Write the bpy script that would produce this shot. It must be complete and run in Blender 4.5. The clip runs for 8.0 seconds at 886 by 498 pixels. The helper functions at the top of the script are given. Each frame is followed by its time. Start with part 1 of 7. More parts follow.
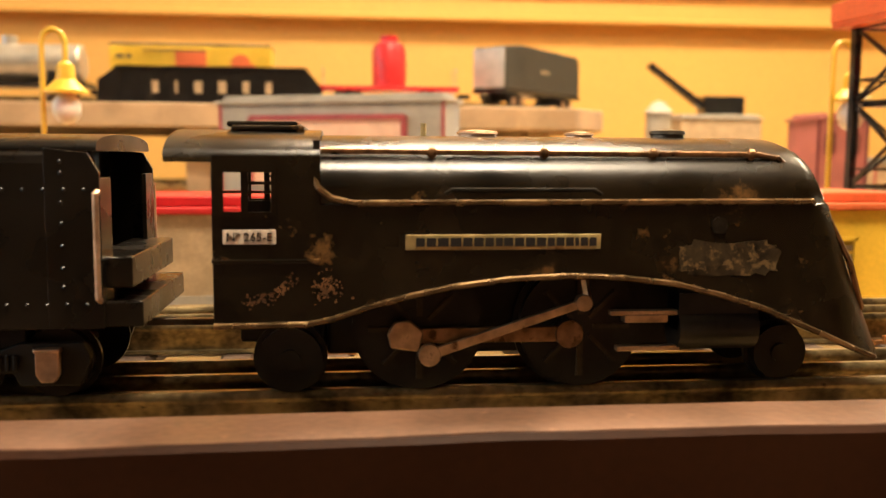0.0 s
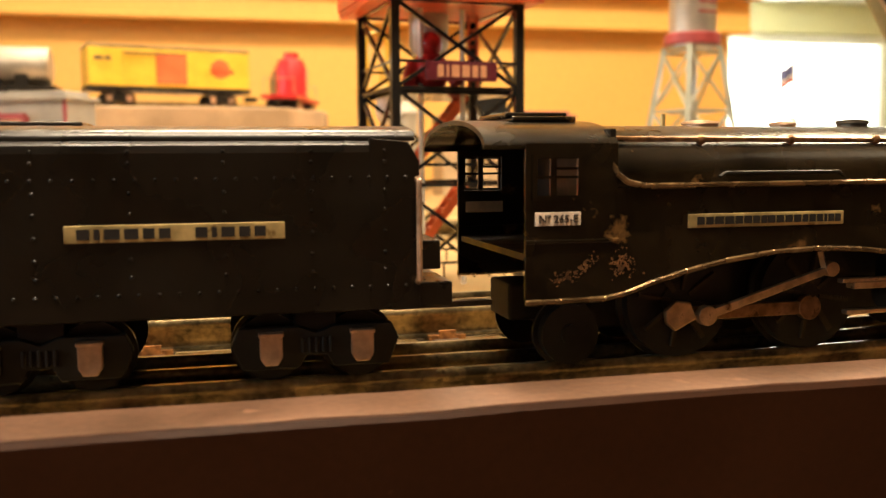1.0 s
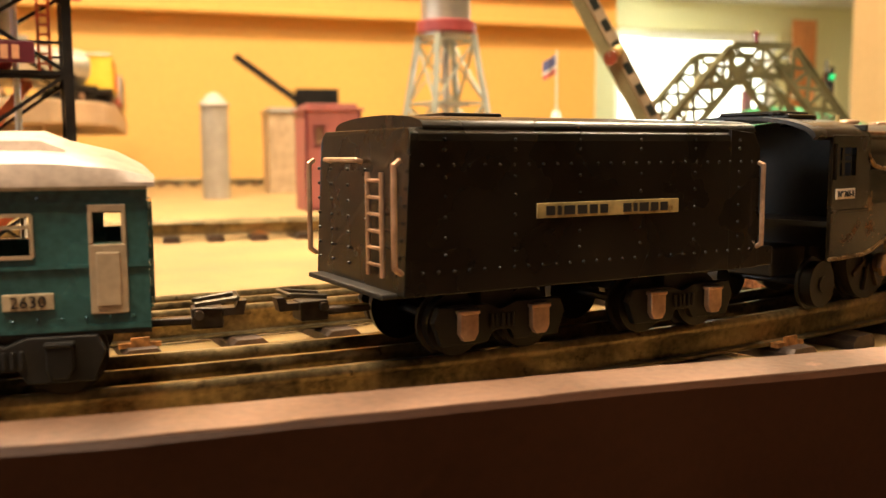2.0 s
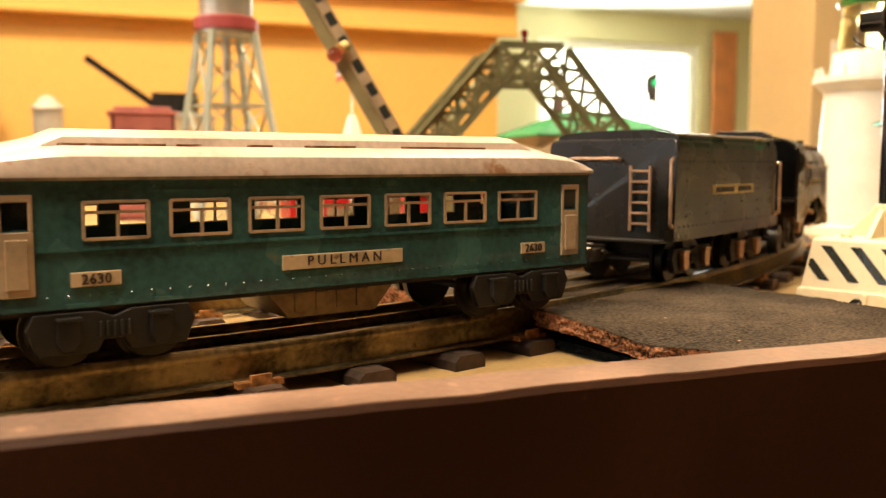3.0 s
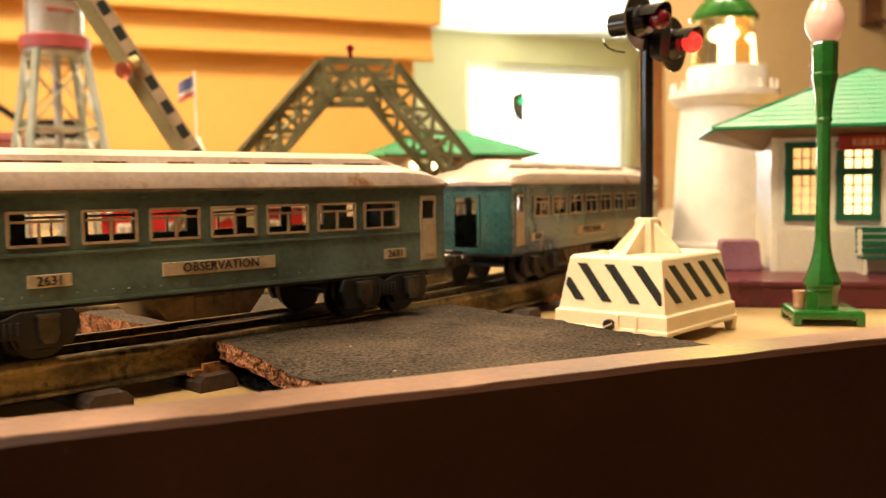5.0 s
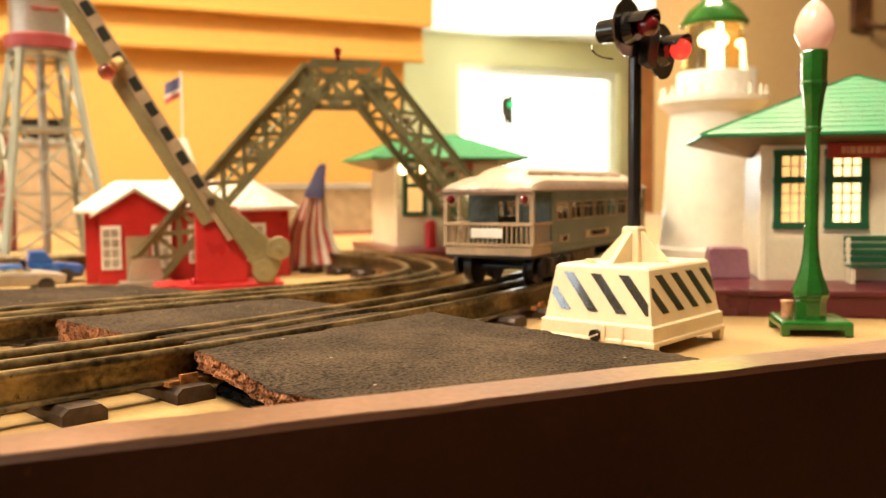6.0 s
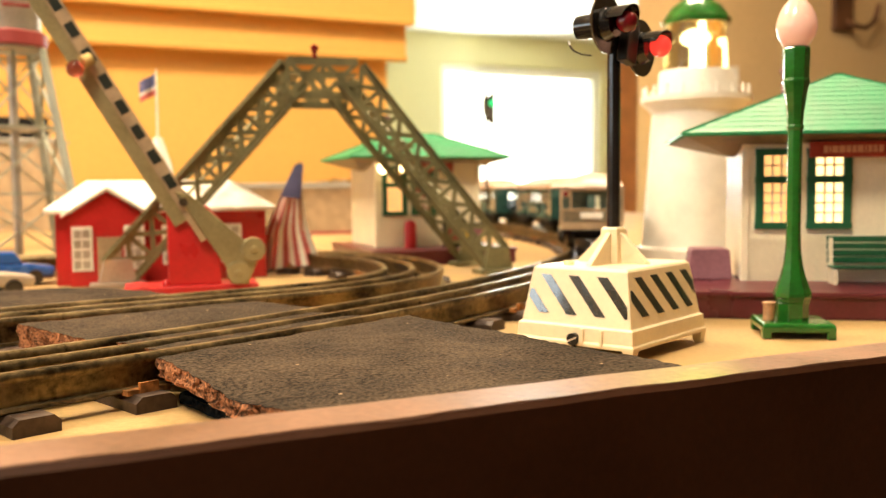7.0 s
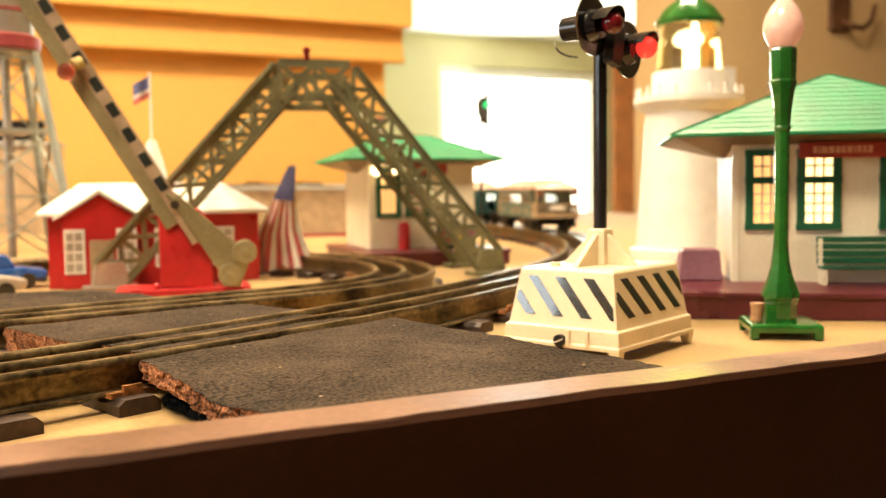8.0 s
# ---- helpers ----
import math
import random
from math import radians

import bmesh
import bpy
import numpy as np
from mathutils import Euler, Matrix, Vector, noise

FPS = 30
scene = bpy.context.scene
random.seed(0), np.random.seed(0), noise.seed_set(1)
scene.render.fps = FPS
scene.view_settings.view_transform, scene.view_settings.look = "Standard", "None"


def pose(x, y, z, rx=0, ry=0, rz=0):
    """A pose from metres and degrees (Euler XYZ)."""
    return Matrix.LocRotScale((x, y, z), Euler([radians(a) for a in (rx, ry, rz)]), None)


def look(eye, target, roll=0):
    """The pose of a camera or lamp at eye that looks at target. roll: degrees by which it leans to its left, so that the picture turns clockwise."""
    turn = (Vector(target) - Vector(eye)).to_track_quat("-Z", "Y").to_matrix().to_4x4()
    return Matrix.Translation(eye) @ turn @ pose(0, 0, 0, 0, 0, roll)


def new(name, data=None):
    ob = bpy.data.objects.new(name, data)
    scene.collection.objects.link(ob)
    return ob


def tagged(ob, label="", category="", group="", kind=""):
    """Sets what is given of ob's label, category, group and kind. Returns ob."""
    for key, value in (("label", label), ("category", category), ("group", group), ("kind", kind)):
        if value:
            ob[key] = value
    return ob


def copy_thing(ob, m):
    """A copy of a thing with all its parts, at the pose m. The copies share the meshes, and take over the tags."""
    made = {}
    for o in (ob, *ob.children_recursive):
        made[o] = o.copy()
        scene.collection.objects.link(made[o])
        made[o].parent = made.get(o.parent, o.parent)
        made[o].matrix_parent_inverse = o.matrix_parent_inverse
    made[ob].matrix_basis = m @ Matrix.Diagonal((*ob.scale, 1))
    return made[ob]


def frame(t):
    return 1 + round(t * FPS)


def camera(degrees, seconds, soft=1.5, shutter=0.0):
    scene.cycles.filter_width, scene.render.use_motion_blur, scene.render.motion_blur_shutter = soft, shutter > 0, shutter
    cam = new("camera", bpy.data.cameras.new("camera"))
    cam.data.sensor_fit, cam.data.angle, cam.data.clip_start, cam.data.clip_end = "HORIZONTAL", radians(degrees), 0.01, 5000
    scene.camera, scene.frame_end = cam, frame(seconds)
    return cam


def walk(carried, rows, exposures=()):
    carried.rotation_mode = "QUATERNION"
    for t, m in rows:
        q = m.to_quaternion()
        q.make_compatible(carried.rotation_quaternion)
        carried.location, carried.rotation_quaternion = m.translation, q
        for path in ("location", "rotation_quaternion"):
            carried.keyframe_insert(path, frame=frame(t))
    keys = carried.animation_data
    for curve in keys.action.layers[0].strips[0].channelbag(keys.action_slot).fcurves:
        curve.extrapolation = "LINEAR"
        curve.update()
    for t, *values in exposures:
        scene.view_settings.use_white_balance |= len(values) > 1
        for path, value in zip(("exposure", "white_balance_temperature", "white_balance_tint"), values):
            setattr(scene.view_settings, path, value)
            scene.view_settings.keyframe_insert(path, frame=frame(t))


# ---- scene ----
cam = camera(52.0, 8.0, soft=1.3, shutter=0.08)
cam.data.dof.use_dof = True
cam.data.dof.focus_distance = 0.31
cam.data.dof.aperture_fstop = 15.0
walk(cam, [
    (0, pose(0.0037, -0.1986, 0.0870, 84.02, -0.32, -6.13)),
    (0.4, pose(0.1340, -0.2038, 0.0856, 84.35, -0.07, -8.79)),
    (1, pose(0.2715, -0.2015, 0.0823, 84.27, 0.38, -13.28)),
    (1.5, pose(0.3825, -0.1934, 0.0814, 84.01, 0.33, -15.82)),
    (3, pose(0.6773, -0.1867, 0.0767, 84.55, 0.01, -20.68)),
    (3.5, pose(0.7468, -0.1877, 0.0739, 86.02, -0.17, -21.77)),
    (4, pose(0.7688, -0.1930, 0.0716, 86.15, 0.14, -22.90)),
    (4.5, pose(0.7799, -0.1928, 0.0703, 86.14, 0.80, -23.73)),
    (6, pose(0.7904, -0.1881, 0.0741, 86.20, 0.51, -24.46)),
    (6.5, pose(0.7956, -0.1794, 0.0715, 86.22, 0.39, -25.37)),
    (7, pose(0.7995, -0.1796, 0.0743, 86.15, 0.52, -25.42)),
    (7.5, pose(0.8035, -0.1828, 0.0739, 86.25, 0.83, -25.33)),
    (8, pose(0.8046, -0.1824, 0.0744, 86.25, 0.71, -25.45)),
], exposures=[(0.0, 0.0), (8.0, 0.0)])

# ---- world and light ----
world = bpy.data.worlds.new("world")
scene.world = world
world.use_nodes = True
wn = world.node_tree.nodes
sky = wn.new("ShaderNodeTexSky")
sky.sky_type = "NISHITA"
sky.sun_disc = False
sky.sun_elevation = radians(35)
sky.sun_rotation = radians(20)
world.node_tree.links.new(sky.outputs[0], wn["Background"].inputs[0])
wn["Background"].inputs[1].default_value = 0.12


def area_lamp(name, eye, target, sx, sy, watts, colour):
    data = bpy.data.lights.new(name, "AREA")
    data.shape, data.size, data.size_y, data.energy, data.color = "RECTANGLE", sx, sy, watts, colour
    ob = new(name, data)
    ob.matrix_world = look(eye, target)
    return ob


# warm ceiling lamps over the layout, and daylight in the window's opening
area_lamp("ceiling_lamp_light", (0.3, 1.15, 1.50), (0.3, 1.1, 0), 0.6, 0.4, 60, (1.0, 0.785, 0.53))
area_lamp("ceiling_lamp_light_b", (1.75, 0.95, 1.50), (1.7, 0.9, 0), 0.6, 0.4, 54, (1.0, 0.785, 0.51))
area_lamp("ceiling_lamp_light_c", (0.25, -0.24, 1.50), (0.25, -0.1, 0), 0.6, 0.4, 48, (1.0, 0.80, 0.56))
area_lamp("ceiling_lamp_light_d", (1.85, -0.30, 1.50), (1.7, -0.1, 0), 0.6, 0.4, 4, (1.0, 0.78, 0.50))
area_lamp("side_window_daylight", (-3.17, 1.26, 0.87), (0.0, 0.6, 0.3), 1.1, 1.05, 20, (0.86, 0.95, 1.0))
area_lamp("side_window_daylight_b", (-3.17, -1.15, 0.87), (0.0, -0.2, 0.3), 1.1, 1.05, 18, (0.84, 0.95, 1.0))
area_lamp("window_daylight", (3.55, 4.42, 0.25), (2.0, 1.0, 0.0), 1.0, 0.95, 70, (0.95, 1.0, 0.92))


# the lighthouse lens throws a narrow yellow beam across the road
beam = bpy.data.lights.new("lighthouse_beam", "SPOT")
beam.energy, beam.color, beam.spot_size, beam.spot_blend, beam.shadow_soft_size = 0.8, (0.85, 1.0, 0.10), radians(5.0), 0.8, 0.004
new("lighthouse_beam", beam).matrix_world = look((1.412, 0.528, 0.222), (0.962, 0.018, 0.022))


# ---- materials ----
def surface(name, base, rough=0.5, metal=0.0, vary=0.12, scale=30.0, bump=0.1, spot=None, spot_amount=0.0,
            spot_scale=60.0, coat=0.0, fine=400.0, glow=None, glow_strength=0.0, island=0.0, shine=0.5):
    """A procedural surface: mottled base colour at two scales, spots of wear, fine relief."""
    m = bpy.data.materials.new(name)
    m.use_nodes = True
    nt = m.node_tree
    n, l = nt.nodes, nt.links
    bsdf = n["Principled BSDF"]
    coords = n.new("ShaderNodeTexCoord")
    big = n.new("ShaderNodeTexNoise")
    big.inputs["Scale"].default_value, big.inputs["Detail"].default_value = scale, 6
    small = n.new("ShaderNodeTexNoise")
    small.inputs["Scale"].default_value, small.inputs["Detail"].default_value = fine, 3
    for tex in (big, small):
        l.new(coords.outputs["Object"], tex.inputs["Vector"])
    mixed = n.new("ShaderNodeMath")
    mixed.operation = "MULTIPLY_ADD"
    l.new(small.outputs["Fac"], mixed.inputs[0])
    mixed.inputs[1].default_value = 0.5
    l.new(big.outputs["Fac"], mixed.inputs[2])
    ramp = n.new("ShaderNodeMapRange")
    l.new(mixed.outputs[0], ramp.inputs["Value"])
    ramp.inputs["From Min"].default_value, ramp.inputs["From Max"].default_value = 0.55, 0.95
    ramp.inputs["To Min"].default_value, ramp.inputs["To Max"].default_value = 1 - vary * 1.6, 1 + vary
    tint = n.new("ShaderNodeVectorMath")
    tint.operation = "SCALE"
    tint.inputs[0].default_value = base
    l.new(ramp.outputs[0], tint.inputs["Scale"])
    colour = tint.outputs[0]
    if island:
        info = n.new("ShaderNodeObjectInfo")
        rnd = n.new("ShaderNodeMapRange")
        rnd.inputs["To Min"].default_value, rnd.inputs["To Max"].default_value = 1 - island, 1 + island
        l.new(info.outputs["Random"], rnd.inputs["Value"])
        again = n.new("ShaderNodeVectorMath")
        again.operation = "SCALE"
        l.new(colour, again.inputs[0])
        l.new(rnd.outputs[0], again.inputs["Scale"])
        colour = again.outputs[0]
    if spot:
        wear = n.new("ShaderNodeTexNoise")
        wear.inputs["Scale"].default_value, wear.inputs["Detail"].default_value = spot_scale, 8
        wear.inputs["Roughness"].default_value = 0.65
        l.new(coords.outputs["Object"], wear.inputs["Vector"])
        edge = n.new("ShaderNodeMapRange")
        l.new(wear.outputs["Fac"], edge.inputs["Value"])
        edge.inputs["From Min"].default_value = 0.72 - spot_amount
        edge.inputs["From Max"].default_value = 0.80 - spot_amount
        mix = n.new("ShaderNodeMix")
        mix.data_type = "RGBA"
        l.new(edge.outputs[0], mix.inputs["Factor"])
        l.new(colour, mix.inputs["A"])
        mix.inputs["B"].default_value = (*spot, 1)
        colour = mix.outputs["Result"]
    l.new(colour, bsdf.inputs["Base Color"])
    rr = n.new("ShaderNodeMapRange")
    l.new(big.outputs["Fac"], rr.inputs["Value"])
    rr.inputs["From Min"].default_value, rr.inputs["From Max"].default_value = 0.3, 0.7
    rr.inputs["To Min"].default_value, rr.inputs["To Max"].default_value = max(rough - 0.08, 0.02), min(rough + 0.1, 1)
    l.new(rr.outputs[0], bsdf.inputs["Roughness"])
    bsdf.inputs["Metallic"].default_value = metal
    bsdf.inputs["Coat Weight"].default_value = coat
    bsdf.inputs["Specular IOR Level"].default_value = shine
    if bump:
        b = n.new("ShaderNodeBump")
        b.inputs["Strength"].default_value, b.inputs["Distance"].default_value = bump, 0.0008
        l.new(mixed.outputs[0], b.inputs["Height"])
        l.new(b.outputs[0], bsdf.inputs["Normal"])
    if glow:
        bsdf.inputs["Emission Color"].default_value = (*glow, 1)
        bsdf.inputs["Emission Strength"].default_value = glow_strength
    return m


def foam(name, dark, light, speck):
    """Grainy rubber foam: fine dark pores, lighter grains and a few pale specks, with a rough relief."""
    m = bpy.data.materials.new(name)
    m.use_nodes = True
    n, l = m.node_tree.nodes, m.node_tree.links
    bsdf = n["Principled BSDF"]
    coords = n.new("ShaderNodeTexCoord")
    grain = n.new("ShaderNodeTexNoise")
    grain.inputs["Scale"].default_value, grain.inputs["Detail"].default_value = 820, 4
    cloud = n.new("ShaderNodeTexNoise")
    cloud.inputs["Scale"].default_value, cloud.inputs["Detail"].default_value = 38, 5
    dots = n.new("ShaderNodeTexVoronoi")
    dots.inputs["Scale"].default_value = 190
    for tex in (grain, cloud, dots):
        l.new(coords.outputs["Object"], tex.inputs["Vector"])
    both = n.new("ShaderNodeMath")
    both.operation = "MULTIPLY_ADD"
    l.new(cloud.outputs["Fac"], both.inputs[0])
    both.inputs[1].default_value = 0.5
    l.new(grain.outputs["Fac"], both.inputs[2])
    ramp = n.new("ShaderNodeMapRange")
    ramp.inputs["From Min"].default_value, ramp.inputs["From Max"].default_value = 0.58, 0.93
    l.new(both.outputs[0], ramp.inputs["Value"])
    mix = n.new("ShaderNodeMix")
    mix.data_type = "RGBA"
    mix.inputs["A"].default_value, mix.inputs["B"].default_value = (*dark, 1), (*light, 1)
    l.new(ramp.outputs[0], mix.inputs["Factor"])
    near = n.new("ShaderNodeMapRange")
    near.inputs["From Min"].default_value, near.inputs["From Max"].default_value = 0.13, 0.09
    l.new(dots.outputs["Distance"], near.inputs["Value"])
    pick = n.new("ShaderNodeSeparateColor")
    l.new(dots.outputs["Color"], pick.inputs[0])
    some = n.new("ShaderNodeMath")
    some.operation = "GREATER_THAN"
    some.inputs[1].default_value = 0.90
    l.new(pick.outputs[0], some.inputs[0])
    fac = n.new("ShaderNodeMath")
    fac.operation = "MULTIPLY"
    l.new(near.outputs[0], fac.inputs[0])
    l.new(some.outputs[0], fac.inputs[1])
    top = n.new("ShaderNodeMix")
    top.data_type = "RGBA"
    l.new(fac.outputs[0], top.inputs["Factor"])
    l.new(mix.outputs["Result"], top.inputs["A"])
    top.inputs["B"].default_value = (*speck, 1)
    l.new(top.outputs["Result"], bsdf.inputs["Base Color"])
    bsdf.inputs["Roughness"].default_value = 0.93
    bsdf.inputs["Specular IOR Level"].default_value = 0.12
    b = n.new("ShaderNodeBump")
    b.inputs["Strength"].default_value, b.inputs["Distance"].default_value = 0.8, 0.0012
    l.new(grain.outputs["Fac"], b.inputs["Height"])
    l.new(b.outputs[0], bsdf.inputs["Normal"])
    return m


def glass(name, colour, rough=0.02):
    m = bpy.data.materials.new(name)
    m.use_nodes = True
    b = m.node_tree.nodes["Principled BSDF"]
    b.inputs["Base Color"].default_value = (*colour, 1)
    b.inputs["Roughness"].default_value = rough
    b.inputs["Transmission Weight"].default_value = 1.0
    return m


BLACK = surface("worn_black_enamel", (0.0115, 0.0068, 0.0022), 0.25, 0.0, 0.5, 40, 0.16, (0.16, 0.080, 0.026), 0.10, 75, shine=0.5)
TENDER_BLACK = surface("black_sheet_enamel", (0.0058, 0.0038, 0.0017), 0.28, 0.0, 0.35, 40, 0.1, (0.10, 0.055, 0.02), 0.02, 80, shine=0.5)
DARK_METAL = surface("dark_oiled_metal", (0.016, 0.013, 0.009), 0.40, 0.3, 0.3, 90, 0.15)
IRON = surface("dull_iron", (0.10, 0.085, 0.065), 0.38, 0.9, 0.3, 90, 0.2, (0.14, 0.06, 0.02), 0.09, 120)
NICKEL = surface("worn_nickel_rod", (0.62, 0.42, 0.25), 0.36, 0.9, 0.25, 150, 0.2, (0.16, 0.08, 0.04), 0.12, 200)
COPPER = surface("copper_journal_cover", (0.62, 0.40, 0.26), 0.36, 0.75, 0.2, 120, 0.15)
BRASS = surface("brass_plate", (0.60, 0.46, 0.20), 0.45, 0.6, 0.2, 150, 0.12, (0.25, 0.16, 0.05), 0.12, 180)
TIN_PLATE = surface("pale_metal_plate", (0.80, 0.65, 0.51), 0.5, 0.0, 0.12, 120, 0.1)
INK = surface("black_lettering", (0.015, 0.012, 0.01), 0.5, 0.0, 0.1, 100, 0)
RAIL = surface("tinplate_rail", (0.215, 0.16, 0.08), 0.36, 0.8, 0.5, 45, 0.25, (0.070, 0.050, 0.024), 0.12, 230)
TIE = surface("brown_tie_metal", (0.075, 0.048, 0.035), 0.5, 0.3, 0.35, 80, 0.25, (0.2, 0.1, 0.04), 0.08, 120, island=0.3)
RUST_CLIP = surface("rusty_rail_clip", (0.42, 0.19, 0.06), 0.55, 0.5, 0.35, 200, 0.3)
BLUE = surface("blue_car_enamel", (0.032, 0.104, 0.099), 0.24, 0.0, 0.3, 35, 0.08, (0.15, 0.13, 0.05), 0.075, 70, coat=0.6)
BLUE_PALE = surface("faded_blue_enamel", (0.11, 0.16, 0.13), 0.38, 0.0, 0.25, 35, 0.08, (0.24, 0.16, 0.07), 0.06, 90)
CREAM = surface("cream_window_enamel", (0.41, 0.30, 0.185), 0.42, 0.0, 0.15, 60, 0.08, (0.25, 0.15, 0.07), 0.05, 160)
ROOF = surface("off_white_car_roof", (0.49, 0.375, 0.295), 0.42, 0.0, 0.16, 25, 0.1, (0.30, 0.15, 0.07), 0.13, 50)
RUST = surface("rust_brown_streak", (0.22, 0.09, 0.035), 0.7, 0.1, 0.5, 120, 0.4, (0.5, 0.36, 0.26), 0.2, 160)
PLATE = surface("pale_lettered_plate", (0.55, 0.43, 0.27), 0.42, 0.2, 0.15, 120, 0.1, (0.25, 0.14, 0.06), 0.1, 200)
CORE = surface("dark_under_frame", (0.014, 0.011, 0.008), 0.55, 0.2, 0.3, 60, 0.2)
TANK = surface("brown_tin_tank", (0.20, 0.14, 0.075), 0.45, 0.3, 0.3, 60, 0.15)
# top coloured paler than the front, overhead light put into the dusty paint
BOARD_TOP = surface("dusty_lit_board_top", (0.180, 0.096, 0.060), 0.42, 0.0, 0.28, 30, 0.3, (0.36, 0.20, 0.13), 0.10, 90, shine=0.5)
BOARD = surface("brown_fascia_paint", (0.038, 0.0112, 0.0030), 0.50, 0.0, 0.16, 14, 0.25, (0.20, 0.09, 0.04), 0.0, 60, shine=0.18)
SAND = surface("tan_table_paint", (0.34, 0.222, 0.086), 0.75, 0.0, 0.16, 12, 0.3, (0.27, 0.175, 0.066), 0.07, 40)
CRUMB = surface("rust_red_crumbs", (0.36, 0.18, 0.10), 0.9, 0.0, 0.4, 300, 0.5)
MAT = foam("black_foam_road", (0.013, 0.0098, 0.007), (0.090, 0.064, 0.042), (0.36, 0.26, 0.17))
MAT_LOW = surface("dark_felt_underlay", (0.012, 0.014, 0.015), 0.95, 0.0, 0.5, 260, 1.0, fine=700, shine=0.1)
MAT_EDGE = foam("crumbling_foam_edge", (0.035, 0.018, 0.010), (0.42, 0.18, 0.085), (0.6, 0.36, 0.2))
PLASTER = surface("cream_signal_plastic", (0.82, 0.69, 0.46), 0.38, 0.0, 0.05, 30, 0.05)
STRIPE = surface("black_stripe_decal", (0.02, 0.025, 0.02), 0.35, 0.0, 0.1, 60, 0)
STRIPE_SHEEN = surface("glossy_black_stripe_decal", (0.03, 0.032, 0.028), 0.10, 0.0, 0.1, 60, 0, coat=1.0)
GLOSS_BLACK = surface("gloss_black_paint", (0.012, 0.012, 0.012), 0.16, 0.0, 0.2, 60, 0.03, coat=0.4)
GREEN = surface("gloss_green_enamel", (0.012, 0.115, 0.014), 0.17, 0.0, 0.2, 60, 0.05, coat=0.6)
GREEN_ROOF = surface("green_plastic_roof", (0.012, 0.235, 0.088), 0.50, 0.0, 0.12, 40, 0.1)
GREEN_TRIM = surface("dark_green_trim", (0.010, 0.10, 0.045), 0.35, 0.0, 0.12, 60, 0.04)
IVORY = surface("ivory_plastic_siding", (0.86, 0.79, 0.60), 0.42, 0.0, 0.06, 30, 0.06)
MAROON = surface("maroon_platform_paint", (0.115, 0.018, 0.028), 0.32, 0.0, 0.15, 30, 0.06)
MAROON_PALE = surface("dusty_maroon_plastic", (0.27, 0.12, 0.15), 0.5, 0.0, 0.15, 30, 0.06)
BRICK_RED = surface("brick_red_plastic", (0.36, 0.115, 0.10), 0.5, 0.0, 0.15, 30, 0.06)
RED = surface("red_enamel", (0.50, 0.020, 0.022), 0.33, 0.0, 0.12, 40, 0.06)
SIGN_RED = surface("red_sign_board", (0.33, 0.035, 0.02), 0.4, 0.0, 0.12, 60, 0.05)
SIGN_TEXT = surface("faded_sign_letters", (0.62, 0.30, 0.16), 0.5, 0.0, 0.1, 90, 0)
WHITE = surface("white_paint", (0.82, 0.79, 0.72), 0.45, 0.0, 0.06, 40, 0.06)
OLIVE = surface("olive_bridge_enamel", (0.20, 0.19, 0.10), 0.38, 0.2, 0.2, 40, 0.1, (0.25, 0.2, 0.1), 0.05, 90)
KHAKI = surface("khaki_gate_enamel", (0.34, 0.29, 0.15), 0.35, 0.4, 0.15, 40, 0.08)
SILVER = surface("aluminium_paint", (0.48, 0.44, 0.37), 0.38, 0.6, 0.12, 40, 0.1)
PALE_GREEN = surface("pale_green_enamel", (0.36, 0.38, 0.30), 0.45, 0.1, 0.12, 40, 0.06)
PINK_RED = surface("weathered_red_band", (0.33, 0.055, 0.055), 0.45, 0.0, 0.15, 40, 0.06)
ORANGE_RED = surface("orange_plastic", (0.72, 0.15, 0.05), 0.42, 0.0, 0.12, 40, 0.05)
YELLOW = surface("yellow_enamel", (0.74, 0.47, 0.045), 0.4, 0.0, 0.1, 40, 0.05)
GREY = surface("grey_enamel", (0.34, 0.31, 0.26), 0.5, 0.0, 0.12, 40, 0.06)
WOOD = surface("pale_shelf_wood", (0.50, 0.34, 0.20), 0.6, 0.0, 0.2, 14, 0.15)
SKIN = surface("painted_plaster_face", (0.75, 0.48, 0.34), 0.5, 0.0, 0.08, 60, 0.03)
CAR_BLUE = surface("blue_toy_paint", (0.02, 0.11, 0.42), 0.25, 0.0, 0.1, 60, 0.03, coat=0.4)
FLAG_BLUE = surface("navy_cloth", (0.12, 0.13, 0.28), 0.8, 0.0, 0.15, 60, 0.1)
FLAG_RED = surface("red_cloth", (0.56, 0.13, 0.12), 0.8, 0.0, 0.15, 60, 0.1)
FLAG_WHITE = surface("white_cloth", (0.80, 0.76, 0.68), 0.8, 0.0, 0.08, 60, 0.1)
ORANGE_WALL = surface("orange_wall_paint", (0.82, 0.455, 0.112), 0.7, 0.0, 0.05, 1.5, 0.15, fine=60)
PALE_WALL = surface("pale_green_yellow_wall_paint", (0.66, 0.62, 0.36), 0.7, 0.0, 0.05, 1.5, 0.15, fine=60)
TAN_WALL = surface("tan_wall_paint", (0.66, 0.47, 0.24), 0.7, 0.0, 0.06, 1.5, 0.15, fine=60)
CEILING = surface("white_ceiling_paint", (0.84, 0.81, 0.70), 0.8, 0.0, 0.04, 1.5, 0.1, fine=60)
BROWN_WALL = surface("brown_wall_paint", (0.22, 0.12, 0.06), 0.7, 0.0, 0.08, 1.5, 0.1, fine=60)
DARK_WOOD = surface("dark_stained_wood", (0.13, 0.055, 0.022), 0.5, 0.0, 0.3, 12, 0.2)
